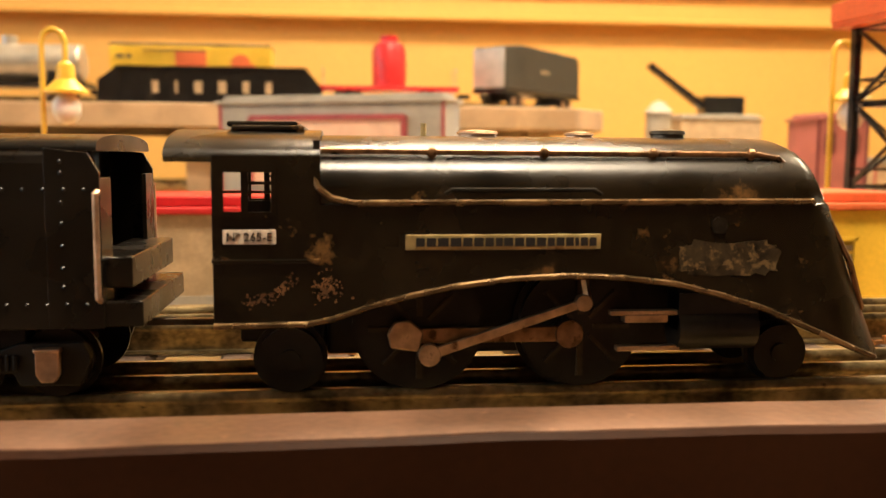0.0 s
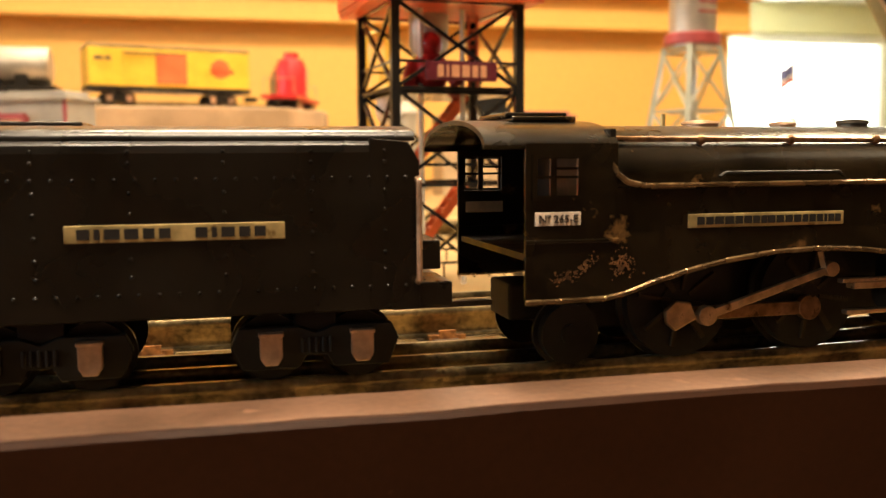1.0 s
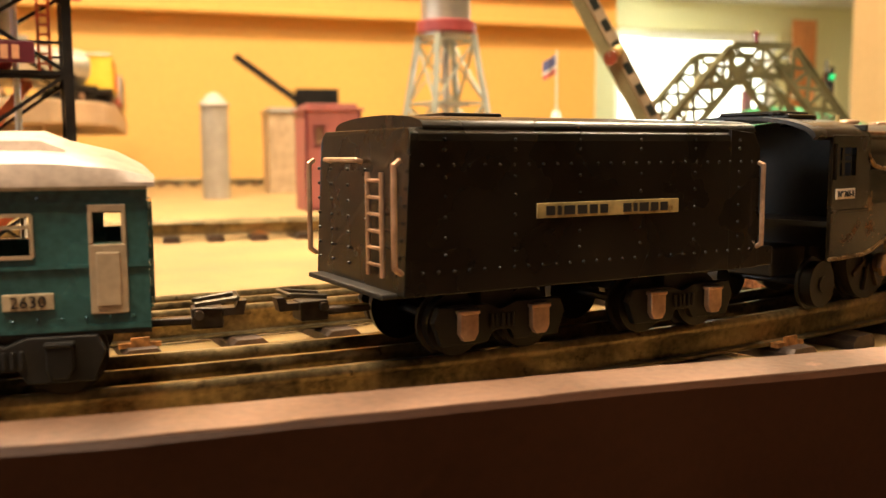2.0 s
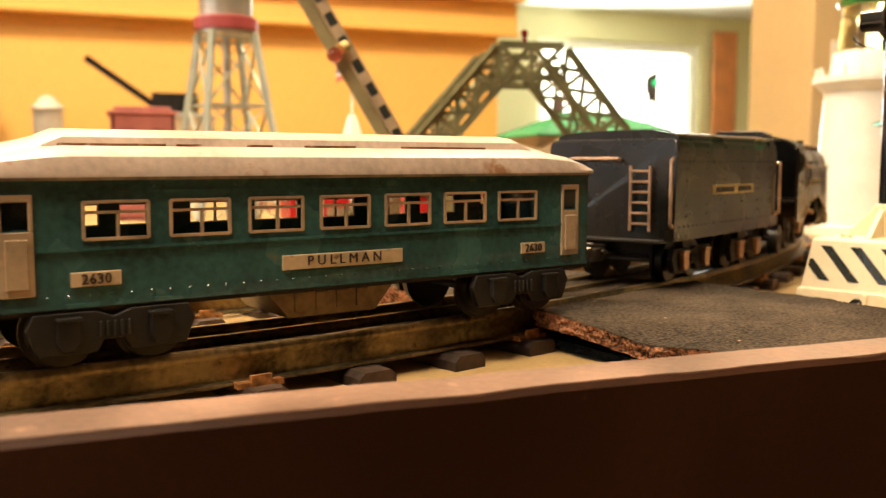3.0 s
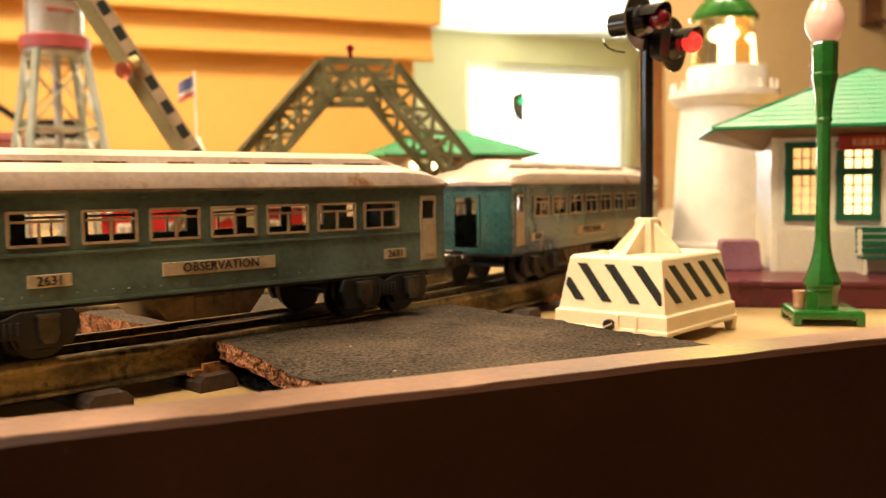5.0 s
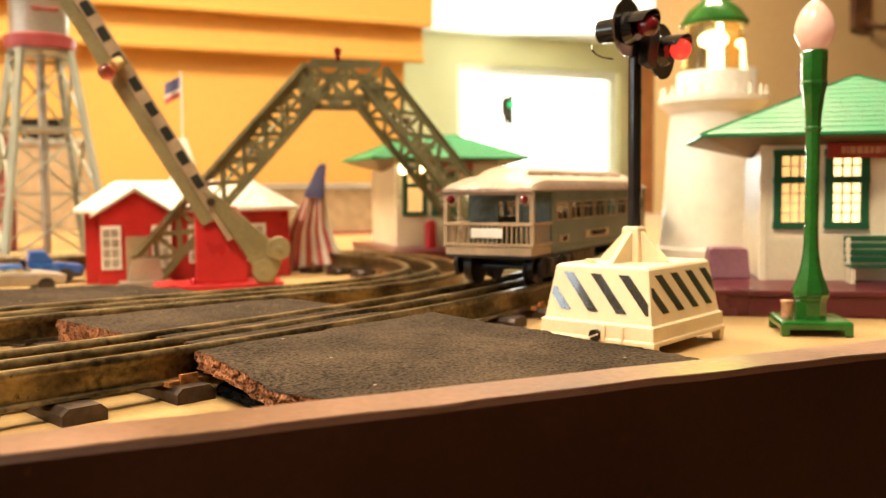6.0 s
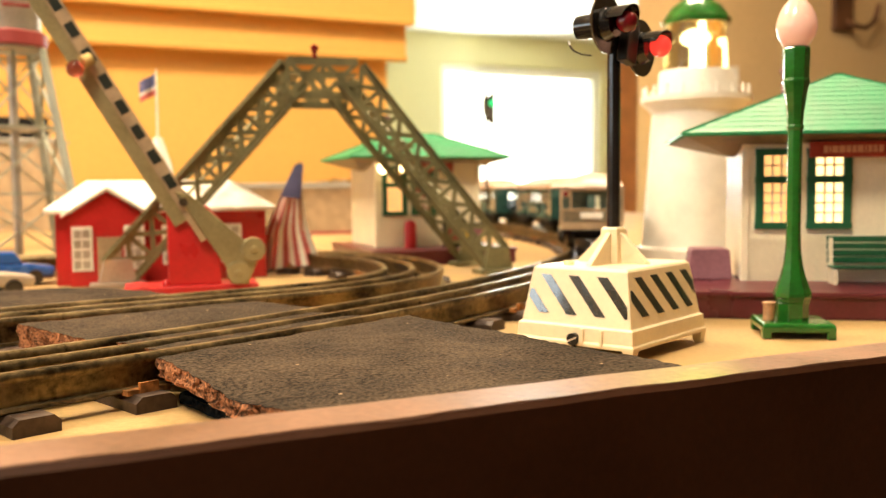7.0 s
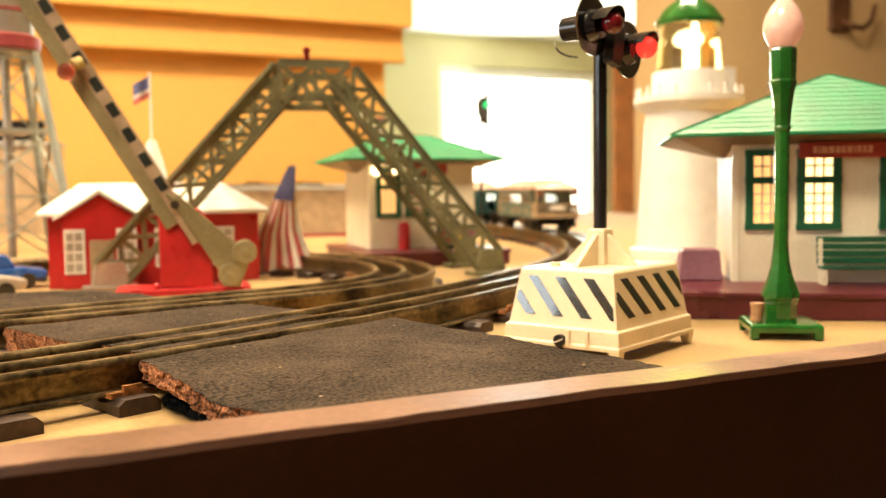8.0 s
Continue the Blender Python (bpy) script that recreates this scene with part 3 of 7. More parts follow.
def mat_piece(name, corners, z0, z1, lift=0.0, sag=0.0, material=None, edge=None):
    """A foam mat: a finely cut slab with an uneven top and crumbled sides; its first side lifts off the table."""
    a, b, c, d = [Vector((*p, 0)) for p in corners]
    nu, nv = 64, 44
    top, low = [], []
    for i in range(nu + 1):
        rt, rl = [], []
        for j in range(nv + 1):
            u, v = i / nu, j / nv
            p = a.lerp(b, u).lerp(d.lerp(c, u), v)
            rim = min(u, 1 - u) * nu < 0.5 or min(v, 1 - v) * nv < 0.5
            jig = 0.0016 if rim else 0.0
            p = p + Vector((noise.noise(p * 160), noise.noise(p * 160 + Vector((9, 0, 0))), 0)) * jig
            up = lift * max(0, 1 - v * 3.2) ** 2 * (0.4 + 0.6 * math.sin(math.pi * min(1, u + 0.25)))
            w = 0.0007 * noise.noise(p * 40) + 0.00035 * noise.noise(p * 420) + 0.00025 * noise.noise(p * 900)
            up -= sag * max(0, 1 - v * 2.2) ** 2 * max(0, 1 - abs(u - 0.62) * 2.2)
            rt.append(Vector((p.x, p.y, z1 + up + w)))
            rl.append(Vector((p.x, p.y, z0 + up * 0.9)))
        top.append(rt)
        low.append(rl)
    bm = bmesh.new()
    tv = [[bm.verts.new(p) for p in r] for r in top]
    for i in range(nu):
        for j in range(nv):
            bm.faces.new((tv[i][j], tv[i + 1][j], tv[i + 1][j + 1], tv[i][j + 1]))
    m = part(name, bm, material or MAT, road, smooth=True)
    rim = [(i, 0) for i in range(nu)] + [(nu, j) for j in range(nv)] + [(i, nv) for i in range(nu, 0, -1)] + [(0, j) for j in range(nv, 0, -1)]
    bm = bmesh.new()
    rows = []
    for k in range(5):
        f = k / 4
        ring = []
        for i, j in rim:
            p = top[i][j].lerp(low[i][j], f)
            out = Vector((noise.noise(p * 520), noise.noise(p * 520 + Vector((5, 5, 0))), 0)) * (0.0024 if 0 < k < 4 else 0.0006)
            ring.append(p + out + Vector((0, 0, -0.0002)))
        rows.append(ring)
    loft(bm, rows, caps=False)
    part("mat_edge", bm, edge or MAT_EDGE, m, "crumbling reddish foam edge")
    return m


mat_piece("road_mat", [(0.8435, 0.1470), (0.866, 0.048), (0.998, 0.034), (0.962, 0.203)], 0.0098, 0.0160, sag=0.0038)
mat_piece("road_underlay", [(0.8500, 0.1400), (0.874, 0.048), (0.990, 0.036), (0.950, 0.190)], 0.0008, 0.0042, material=MAT_LOW, edge=MAT_LOW)
for lo, hi in ((-0.0172, -0.0030), (0.0030, 0.0172)):
    mat_piece("road_mat", [main_line(0.852, hi)[:2], main_line(0.858, lo)[:2], main_line(0.965, lo)[:2], main_line(0.955, hi)[:2]], 0.0060, 0.0163)
mat_piece("road_mat", [(0.800, 0.262), (0.828, 0.194), (0.934, 0.246), (0.914, 0.294)], 0.0040, 0.0158)
near = [p for p in INNER if p[1] < 0.5]
i0 = min(range(len(near)), key=lambda i: abs(near[i][0] - 0.790))
i1 = min(range(len(near)), key=lambda i: abs(near[i][0] - 0.900))
for lo, hi in ((-0.0172, -0.0030), (0.0030, 0.0172)):
    mat_piece("road_mat", [shifted(near[i0], hi)[:2], shifted(near[i0], lo)[:2], shifted(near[i1], lo)[:2], shifted(near[i1], hi)[:2]], 0.0060, 0.0163)
mat_piece("road_mat", [(0.70, 0.445), (0.772, 0.316), (0.896, 0.342), (0.846, 0.430)], 0.0020, 0.0140)


# ---- the train ----
MOVERS = []
ROD_BROWN = surface("oily_brown_rod", (0.30, 0.175, 0.09), 0.34, 0.85, 0.35, 150, 0.2, (0.08, 0.045, 0.02), 0.15, 200)
RUSTY_WIRE = surface("rusty_brown_wire", (0.26, 0.13, 0.055), 0.32, 0.7, 0.4, 160, 0.2, (0.05, 0.03, 0.015), 0.12, 220)
SPOKE = surface("rusty_brown_spoke", (0.055, 0.035, 0.018), 0.4, 0.3, 0.4, 120, 0.2)
COUPLER = surface("dirty_coupler_iron", (0.045, 0.032, 0.022), 0.4, 0.5, 0.4, 90, 0.3, (0.14, 0.07, 0.03), 0.1, 150)
RIM = surface("worn_bronze_rim", (0.24, 0.145, 0.065), 0.26, 0.75, 0.4, 90, 0.2, (0.05, 0.032, 0.015), 0.13, 160)
PATCH = surface("worn_paint_patch", (0.042, 0.027, 0.011), 0.45, 0.2, 0.6, 150, 0.3, (0.19, 0.12, 0.05), 0.2, 330)
surface_chip = surface("rusty_paint_chip", (0.16, 0.068, 0.020), 0.6, 0.1, 0.4, 200, 0.2)


def wheelset(parent, x, r, width=0.0200, spokes=False, name="wheelset", material=None):
    """Two flanged wheels on an axle, turning about y."""
    pieces = []
    bm = bmesh.new()
    rod(bm, (0, -width, 0), (0, width, 0), 0.0015, seg=8)
    for sy in (-1, 1):
        y = sy * width
        rod(bm, (0, y - 0.0022, 0), (0, y + 0.0022, 0), r, r * 0.985, seg=28)
        rod(bm, (0, y - sy * 0.0036, 0), (0, y - sy * 0.0022, 0), r + 0.0014, seg=28)
        rod(bm, (0, y + sy * 0.0022, 0), (0, y + sy * 0.0029, 0), r * 0.34, seg=12)
        for k in range(8 if spokes else 0):
            a = k * math.pi / 4
            spoke = bmesh.new()
            bar(spoke, (0.2 * r * math.cos(a), y + sy * 0.0026, 0.2 * r * math.sin(a)), (0.82 * r * math.cos(a), y + sy * 0.0026, 0.82 * r * math.sin(a)), 0.0018, 0.0012)
            pieces.append(spoke)
    ob = part(name, bm, material or DARK_METAL, parent, smooth=True)
    for spoke in pieces:
        part("spoke", spoke, SPOKE, ob)
    ob.location = (x, 0, RAIL_Z + r)
    MOVERS.append((ob, "wheel", x, RAIL_Z + r, r))
    return ob


def truck(parent, x, cover, wheel_r=0.0098, base=0.026):
    """A four-wheel truck: side frames, bolster, journal covers, wheelsets."""
    bm = bmesh.new()
    for sy in (-1, 1):
        y0, y1 = sorted((sy * 0.0255, sy * 0.0285))
        h = base / 2
        prism(bm, [(-h - 0.011, 0.0300), (-h - 0.009, 0.0345), (-h * 0.4, 0.0345), (0, 0.0325), (h * 0.4, 0.0345), (h + 0.009, 0.0345), (h + 0.011, 0.0300),
                   (h + 0.008, 0.0225), (h - 0.008, 0.0225), (h - 0.010, 0.0260), (-h + 0.010, 0.0260), (-h + 0.008, 0.0225), (-h - 0.008, 0.0225)], y0, y1,
              Matrix.Translation((x, 0, 0)))
        for k in range(5):
            rod(bm, (x - 0.004 + 0.002 * k, sy * 0.0292, 0.0270), (x - 0.004 + 0.002 * k, sy * 0.0292, 0.0315), 0.0007, seg=6)
    box(bm, x - 0.006, -0.0258, 0.0290, x + 0.006, 0.0258, 0.0385)
    part("truck_frame", bm, CORE, parent, bevel=0.0006)
    for sx in (-1, 1):
        wheelset(parent, x + sx * base / 2, wheel_r)
        for sy in (-1, 1):
            bm = bmesh.new()
            cx = x + sx * base / 2
            y0, y1 = sorted((sy * 0.0287, sy * 0.0312))
            prism(bm, [(cx - 0.0032, 0.0325), (cx + 0.0032, 0.0325), (cx + 0.0032, 0.0262), (cx + 0.0018, 0.0240), (cx - 0.0018, 0.0240), (cx - 0.0032, 0.0262)], y0, y1)
            box(bm, cx - 0.0036, y0 - 0.0004, 0.0322, cx + 0.0036, y1 + 0.0004, 0.0334)
            part("journal_cover", bm, cover, parent, bevel=0.0004)


def coupler(parent, x, s):
    """A latch coupler reaching out from the end at x: shank, box, hook plate and latch."""
    bm = bmesh.new()
    bar(bm, (x - s * 0.004, 0, 0.0318), (x + s * 0.018, 0, 0.0318), 0.0046, 0.0022)
    box(bm, min(x + s * 0.011, x + s * 0.020), -0.0042, 0.0296, max(x + s * 0.011, x + s * 0.020), 0.0042, 0.0358)
    c = part("coupler", bm, COUPLER, parent, bevel=0.0006)
    bm = bmesh.new()
    prism(bm, [(x + s * 0.017, 0.0330), (x + s * 0.026, 0.0330), (x + s * 0.027, 0.0372), (x + s * 0.0245, 0.0372), (x + s * 0.0235, 0.0352), (x + s * 0.017, 0.0352)], -0.0022, 0.0022)
    part("hook", bm, COUPLER, c)
    bm = bmesh.new()
    wire(bm, [(x + s * 0.012, -0.0046, 0.0370), (x + s * 0.024, -0.0052, 0.0384), (x + s * 0.024, 0.0052, 0.0384), (x + s * 0.012, 0.0046, 0.0370)], 0.0008)
    rod(bm, (x + s * 0.013, -0.0062, 0.0340), (x + s * 0.013, 0.0062, 0.0340), 0.0014, seg=10)
    part("latch", bm, IRON, c)


def locomotive():
    t = thing("steam_locomotive", "black streamlined toy steam locomotive, paint chipped and rusty", "locomotive")
    W = 0.0365
    skirt = [(-0.096, 0.0400), (-0.085, 0.0400), (-0.071, 0.0402), (-0.064, 0.0415), (-0.055, 0.0445), (-0.044, 0.0475), (-0.030, 0.0503), (-0.014, 0.0523),
             (0.002, 0.0530), (0.018, 0.0523), (0.033, 0.0505), (0.048, 0.0468), (0.060, 0.0430)]
    # boiler and nose: rings from the cab forwards, the last ones leaning back into the sloped nose
    def section(x, lean, wf, top, low, bulge=1.0):
        pts = []
        for k in range(25):
            a = math.pi * k / 24
            cy = math.cos(a)
            y = (W - 0.0015) * wf * math.copysign(abs(cy) ** 0.85, cy)
            z = 0.0735 + (top - 0.0735) * math.sin(a) ** 0.8
            pts.append((y, z))
        pts = [(W * wf, low), (W * wf * bulge, (low + 0.0735) / 2), (W * wf, 0.0730)] + pts + [(-W * wf, 0.0730), (-W * wf * bulge, (low + 0.0735) / 2), (-W * wf, low)]
        return [Vector((x - lean * (z - low), y, z)) for y, z in pts]
    bm = bmesh.new()
    rings = [section(-0.068 + 0.1315 * k / 16, 0.0, 1.0, 0.0925, 0.0600) for k in range(17)]
    loft(bm, rings)
    part("boiler", bm, BLACK, t, smooth=True, angle=40)
    bm = bmesh.new()
    rings = [section(0.0635, 0.0, 1.0, 0.0925, 0.0415), section(0.0775, 0.12, 1.0, 0.0922, 0.0355), section(0.0880, 0.25, 0.98, 0.0912, 0.0308),
             section(0.0960, 0.36, 0.91, 0.0898, 0.0276), section(0.1015, 0.43, 0.76, 0.0880, 0.0256), section(0.1045, 0.47, 0.50, 0.0864, 0.0246), section(0.1055, 0.49, 0.18, 0.0855, 0.0243)]
    loft(bm, rings)
    part("nose", bm, BLACK, t, smooth=True, angle=60)
    # side skirts with the arched lower edge and a rolled rim
    for sy in (-1, 1):
        y0, y1 = sorted((sy * W, sy * (W - 0.0016)))
        bm = bmesh.new()
        prism(bm, skirt + [(0.0640, 0.0415), (0.0640, 0.0730), (-0.0670, 0.0730), (-0.0670, 0.0575), (-0.096, 0.0575)], y0, y1)
        part("side_skirt", bm, BLACK, t, bevel=0.0003)
        bm = bmesh.new()
        wire(bm, [(x, sy * W, z) for x, z in skirt] + [(0.0775, sy * W, 0.0355), (0.088, sy * W * 0.985, 0.0308), (0.096, sy * W * 0.915, 0.0276)], 0.0009)
        part("skirt_rim", bm, RIM, t)
        bm = bmesh.new()
        wire(bm, [(-0.0690, sy * W * 0.97, 0.0815), (-0.0675, sy * W, 0.0775), (-0.0640, sy * W, 0.0748), (-0.0580, sy * (W + 0.0002), 0.0735), (0.0730, sy * (W + 0.0002), 0.0740)], 0.0009)
        part("running_strip", bm, RIM, t)
        bm = bmesh.new()
        wire(bm, [(-0.033, sy * (W - 0.0005), 0.0760), (-0.031, sy * (W - 0.0005), 0.0772), (0.009, sy * (W - 0.0005), 0.0772), (0.011, sy * (W - 0.0005), 0.0760)], 0.0006)
        part("step_rail", bm, DARK_METAL, t)
        hy = sy * 0.0294
        bm = bmesh.new()
        wire(bm, [(-0.067, hy, 0.0877), (0.060, hy, 0.0872), (0.0655, hy, 0.0862), (0.0700, hy * 0.99, 0.0830), (0.0775, hy * 1.1, 0.0745), (0.0870, hy * 1.15, 0.0560), (0.0930, hy * 1.05, 0.0420)], 0.0009)
        rail = part("handrail", bm, RUSTY_WIRE, t, "rust-brown wire handrail")
        for x in (-0.036, -0.004, 0.028, 0.0575):
            bm = bmesh.new()
            ball(bm, (x, hy, 0.0874), 0.0016, seg=8)
            rod(bm, (x, hy, 0.0874), (x, hy * 0.97, 0.0845), 0.0008, seg=6)
            part("stanchion", bm, RUSTY_WIRE, rail)
        # cab side with its window opening
        bm = bmesh.new()
        wx0, wx1, wz0, wz1 = -0.0935, -0.0795, 0.0705, 0.0825
        holed(bm, -0.096, 0.0575, -0.067, 0.0865, y0, y1, [(wx0, wx1, wz0, wz1)])
        bar(bm, (-0.0962, sy * (W + 0.0003), 0.0578), (-0.0670, sy * (W + 0.0003), 0.0578), 0.0012)
        part("cab_side", bm, BLACK, t, bevel=0.0003)
        bm = bmesh.new()
        yf0, yf1 = sorted((sy * (W - 0.0003), sy * (W + 0.0009)))
        holed(bm, wx0 - 0.0007, wz0 - 0.0007, wx1 + 0.0007, wz1 + 0.0007, yf0, yf1, [(wx0 + 0.0007, wx1 - 0.0007, wz0 + 0.0007, wz1 - 0.0007)])
        cw = part("cab_window", bm, BLACK, t)
        ym = sy * (W - 0.0008)
        for a, b, w in ((((wx0 + wx1) / 2 - 0.0008, wz0), ((wx0 + wx1) / 2 - 0.0008, wz1), 0.0019), ((wx0, 0.0765), (wx1, 0.0765), 0.0014), (((wx0 + wx1) / 2, 0.0790), (wx1, 0.0790), 0.0010)):
            bm = bmesh.new()
            bar(bm, (a[0], ym, a[1]), (b[0], ym, b[1]), w, 0.0008)
            part("glazing_bar", bm, BLACK, cw)
        bm = bmesh.new()
        box(bm, -0.0932, y0 - 0.0004, 0.0624, -0.0790, y1 + 0.0004, 0.0664)
        plate = part("number_plate", bm, TIN_PLATE, t, "pale metal plate with black number", bevel=0.0002)
        lettering("plate_lettering", "N\u00ba 265-E", 0.0033, INK, plate, pose(-0.0861, sy * (W + 0.0006), 0.0643, 0, 0, 0 if sy < 0 else 180))
        bm = bmesh.new()
        box(bm, -0.0440, y0 - 0.0004, 0.0606, 0.0110, y1 + 0.0004, 0.0649)
        plate = part("name_plate", bm, BRASS, t, "brass name plate with dark writing", bevel=0.0002)
        bars("plate_writing", [0.0024, 0.0026, 0.0030, 0.0030, 0.0026, 0.0026, 0.0024, 0.0020], 0.0024, 0.0005, INK, plate, pose(-0.0290, sy * (W + 0.0005), 0.0628, 0, 0, 0 if sy < 0 else 180))
        bars("plate_writing", [0.0026, 0.0026, 0.0026, 0.0026, 0.0020, 0.0022, 0.0022, 0.0010, 0.0020, 0.0020], 0.0024, 0.0005, INK, plate, pose(-0.0035, sy * (W + 0.0005), 0.0628, 0, 0, 0 if sy < 0 else 180))
        bm = bmesh.new()
        rod(bm, (0.0455, sy * (W - 0.0005), 0.0672), (0.0455, sy * (W + 0.0006), 0.0672), 0.0024, seg=16)
        part("boss", bm, IRON, t)
        # worn patch where a plate once sat
        bm = bmesh.new()
        edge = [(0.0490 + (0.0150 + random.uniform(-0.0012, 0.0012)) * math.copysign(abs(math.cos(q)) ** 0.5, math.cos(q)), 0.0578 + (0.0050 + random.uniform(-0.0009, 0.0009)) * math.copysign(abs(math.sin(q)) ** 0.5, math.sin(q))) for q in (math.pi * 2 * k / 40 for k in range(40))]
        y2, y3 = sorted((sy * (W - 0.0002), sy * (W + 0.00015)))
        prism(bm, edge, y2, y3)
        part("worn_patch", bm, PATCH, t, "grey-brown patch of worn paint")
        bm = bmesh.new()
        for k in range(260):
            f = random.random() ** 0.8
            if k < 130:
                px, pz = -0.0885 + 0.0150 * f + random.gauss(0, 0.0007), 0.0462 + 0.0075 * f * f + random.gauss(0, 0.0008)
            else:
                px, pz = random.gauss(-0.0652, 0.0018), random.gauss(0.0500, 0.0018)
            rod(bm, (px, sy * (W - 0.0001), pz), (px, sy * (W + 0.00006), pz), random.uniform(0.00012, 0.00042), seg=6)
        part("paint_chip", bm, surface_chip, t, "bare rusty chips in the paint")
        # cylinders and slide bars
        bm = bmesh.new()
        rod(bm, (0.036, sy * 0.0275, 0.0365), (0.060, sy * 0.0275, 0.0365), 0.0068, seg=20)
        rod(bm, (0.036, sy * 0.0275, 0.0460), (0.060, sy * 0.0275, 0.0460), 0.0045, seg=16)
        box(bm, 0.036, sy * 0.0275 - 0.005, 0.036, 0.060, sy * 0.0275 + 0.005, 0.047)
        part("cylinder", bm, DARK_METAL, t, smooth=True)
        bm = bmesh.new()
        box(bm, 0.016, sy * 0.030 - 0.0015, 0.0405, 0.037, sy * 0.030 + 0.0015, 0.0420)
        box(bm, 0.020, sy * 0.030 - 0.0022, 0.0385, 0.033, sy * 0.030 + 0.0022, 0.0408)
        box(bm, 0.018, sy * 0.030 - 0.0015, 0.0300, 0.037, sy * 0.030 + 0.0015, 0.0315)
        part("slide_bar", bm, NICKEL, t, bevel=0.0003)
    # roof of the cab, open at the rear, with its hatch
    bm = bmesh.new()
    for lo, hi in ((-0.1085, -0.0672),):
        outer = [(W * math.cos(math.pi * k / 16), 0.0858 + 0.0082 * math.sin(math.pi * k / 16)) for k in range(17)]
        inner = [(y * 0.965, z - 0.0013) for y, z in reversed(outer)]
        loft(bm, [[Vector((x, y, z)) for y, z in outer + inner] for x in (lo, -0.098, -0.080, hi)])
    part("cab_roof", bm, BLACK, t, smooth=True, angle=50)
    bm = bmesh.new()
    box(bm, -0.0930, -0.0165, 0.0930, -0.0720, 0.0165, 0.0950)
    box(bm, -0.0945, -0.0140, 0.0945, -0.0740, 0.0140, 0.0962)
    part("roof_hatch", bm, BLACK, t, bevel=0.0007)
    bm = bmesh.new()
    box(bm, -0.0690, -W + 0.0016, 0.0415, -0.0672, W - 0.0016, 0.0905)
    box(bm, -0.0950, -W + 0.0016, 0.0520, -0.0690, W - 0.0016, 0.0540)
    part("cab_bulkhead", bm, DARK_METAL, t)
    # chimney, domes and whistle along the top
    for x, r, h, mt in ((-0.0190, 0.0066, 0.0016, COPPER), (0.0135, 0.0048, 0.0013, COPPER), (0.0425, 0.0058, 0.0022, IRON)):
        bm = bmesh.new()
        lathe(bm, [(r * 0.9, 0.0905), (r * 0.9, 0.0925 + h * 0.4), (r, 0.0925 + h * 0.5), (r * 0.94, 0.0925 + h), (r * 0.3, 0.0930 + h)], 20, (x, 0, 0))
        part("dome", bm, mt, t, smooth=True)
    bm = bmesh.new()
    rod(bm, (-0.0365, -0.006, 0.090), (-0.0365, -0.006, 0.0962), 0.0009, seg=8)
    part("whistle", bm, BRASS, t)
    # frame and motor block under the boiler
    bm = bmesh.new()
    box(bm, -0.066, -0.0125, 0.0265, 0.062, 0.0125, 0.0600)
    box(bm, 0.060, -0.009, 0.0290, 0.078, 0.009, 0.0420)
    box(bm, -0.092, -0.010, 0.0300, -0.066, 0.010, 0.0420)
    part("frame", bm, CORE, t, bevel=0.001)
    bm = bmesh.new()
    bar(bm, (-0.095, 0, 0.0350), (-0.128, 0, 0.0350), 0.004, 0.0018)
    part("drawbar", bm, IRON, t)
    for x in (-0.039, 0.009):
        w = wheelset(t, x, 0.0182, 0.0210, True, "driving_wheel")
    wheelset(t, -0.0765, 0.0094, 0.0215, False, "trailing_wheel")
    wheelset(t, 0.0735, 0.0084, 0.0180, False, "pilot_wheel")
    for sy in (-1, 1):
        y = sy * 0.0268
        bm = bmesh.new()
        box(bm, -0.0035, -0.0009, -0.0022, 0.0520, 0.0009, 0.0022)
        for x in (0.0, 0.048):
            rod(bm, (x, -0.0014, 0), (x, 0.0014, 0), 0.0042, seg=16)
        ob = part("side_rod", bm, ROD_BROWN, t, bevel=0.0003)
        ob.location = (-0.039, y, RAIL_Z + 0.0182)
        MOVERS.append((ob, "side_rod", -0.039, RAIL_Z + 0.0182, y))
        y2 = sy * 0.0305
        bm = bmesh.new()
        prism(bm, [(0, -0.0014), (0.047, -0.0012), (0.047, 0.0012), (0, 0.0014)], -0.0010, 0.0010)
        rod(bm, (0, -0.0016, 0), (0, 0.0016, 0), 0.0032, seg=16)
        rod(bm, (0.047, -0.0016, 0), (0.047, 0.0016, 0), 0.0025, seg=16)
        ob = part("eccentric_rod", bm, NICKEL, t, bevel=0.0003)
        ob.location = (-0.036, y2, 0.031)
        MOVERS.append((ob, "eccentric", -0.039, RAIL_Z + 0.0182, y2))
        bm = bmesh.new()
        prism(bm, [(-0.0045, -0.0030), (0.0035, -0.0042), (0.0050, 0.0015), (0.0010, 0.0050), (-0.0035, 0.0045), (-0.0055, 0.0010)], -0.0012, 0.0012)
        ob = part("crank_web", bm, NICKEL, t, bevel=0.0006)
        ob.location = (-0.039, sy * 0.0288, RAIL_Z + 0.0182)
        MOVERS.append((ob, "crank", -0.039, RAIL_Z + 0.0182, sy * 0.0288))
        bm = bmesh.new()
        bar(bm, (0.0095, sy * 0.0305, 0.0450), (0.0085, sy * 0.0295, 0.0510), 0.0016)
        part("hanger", bm, NICKEL, t)
    return t




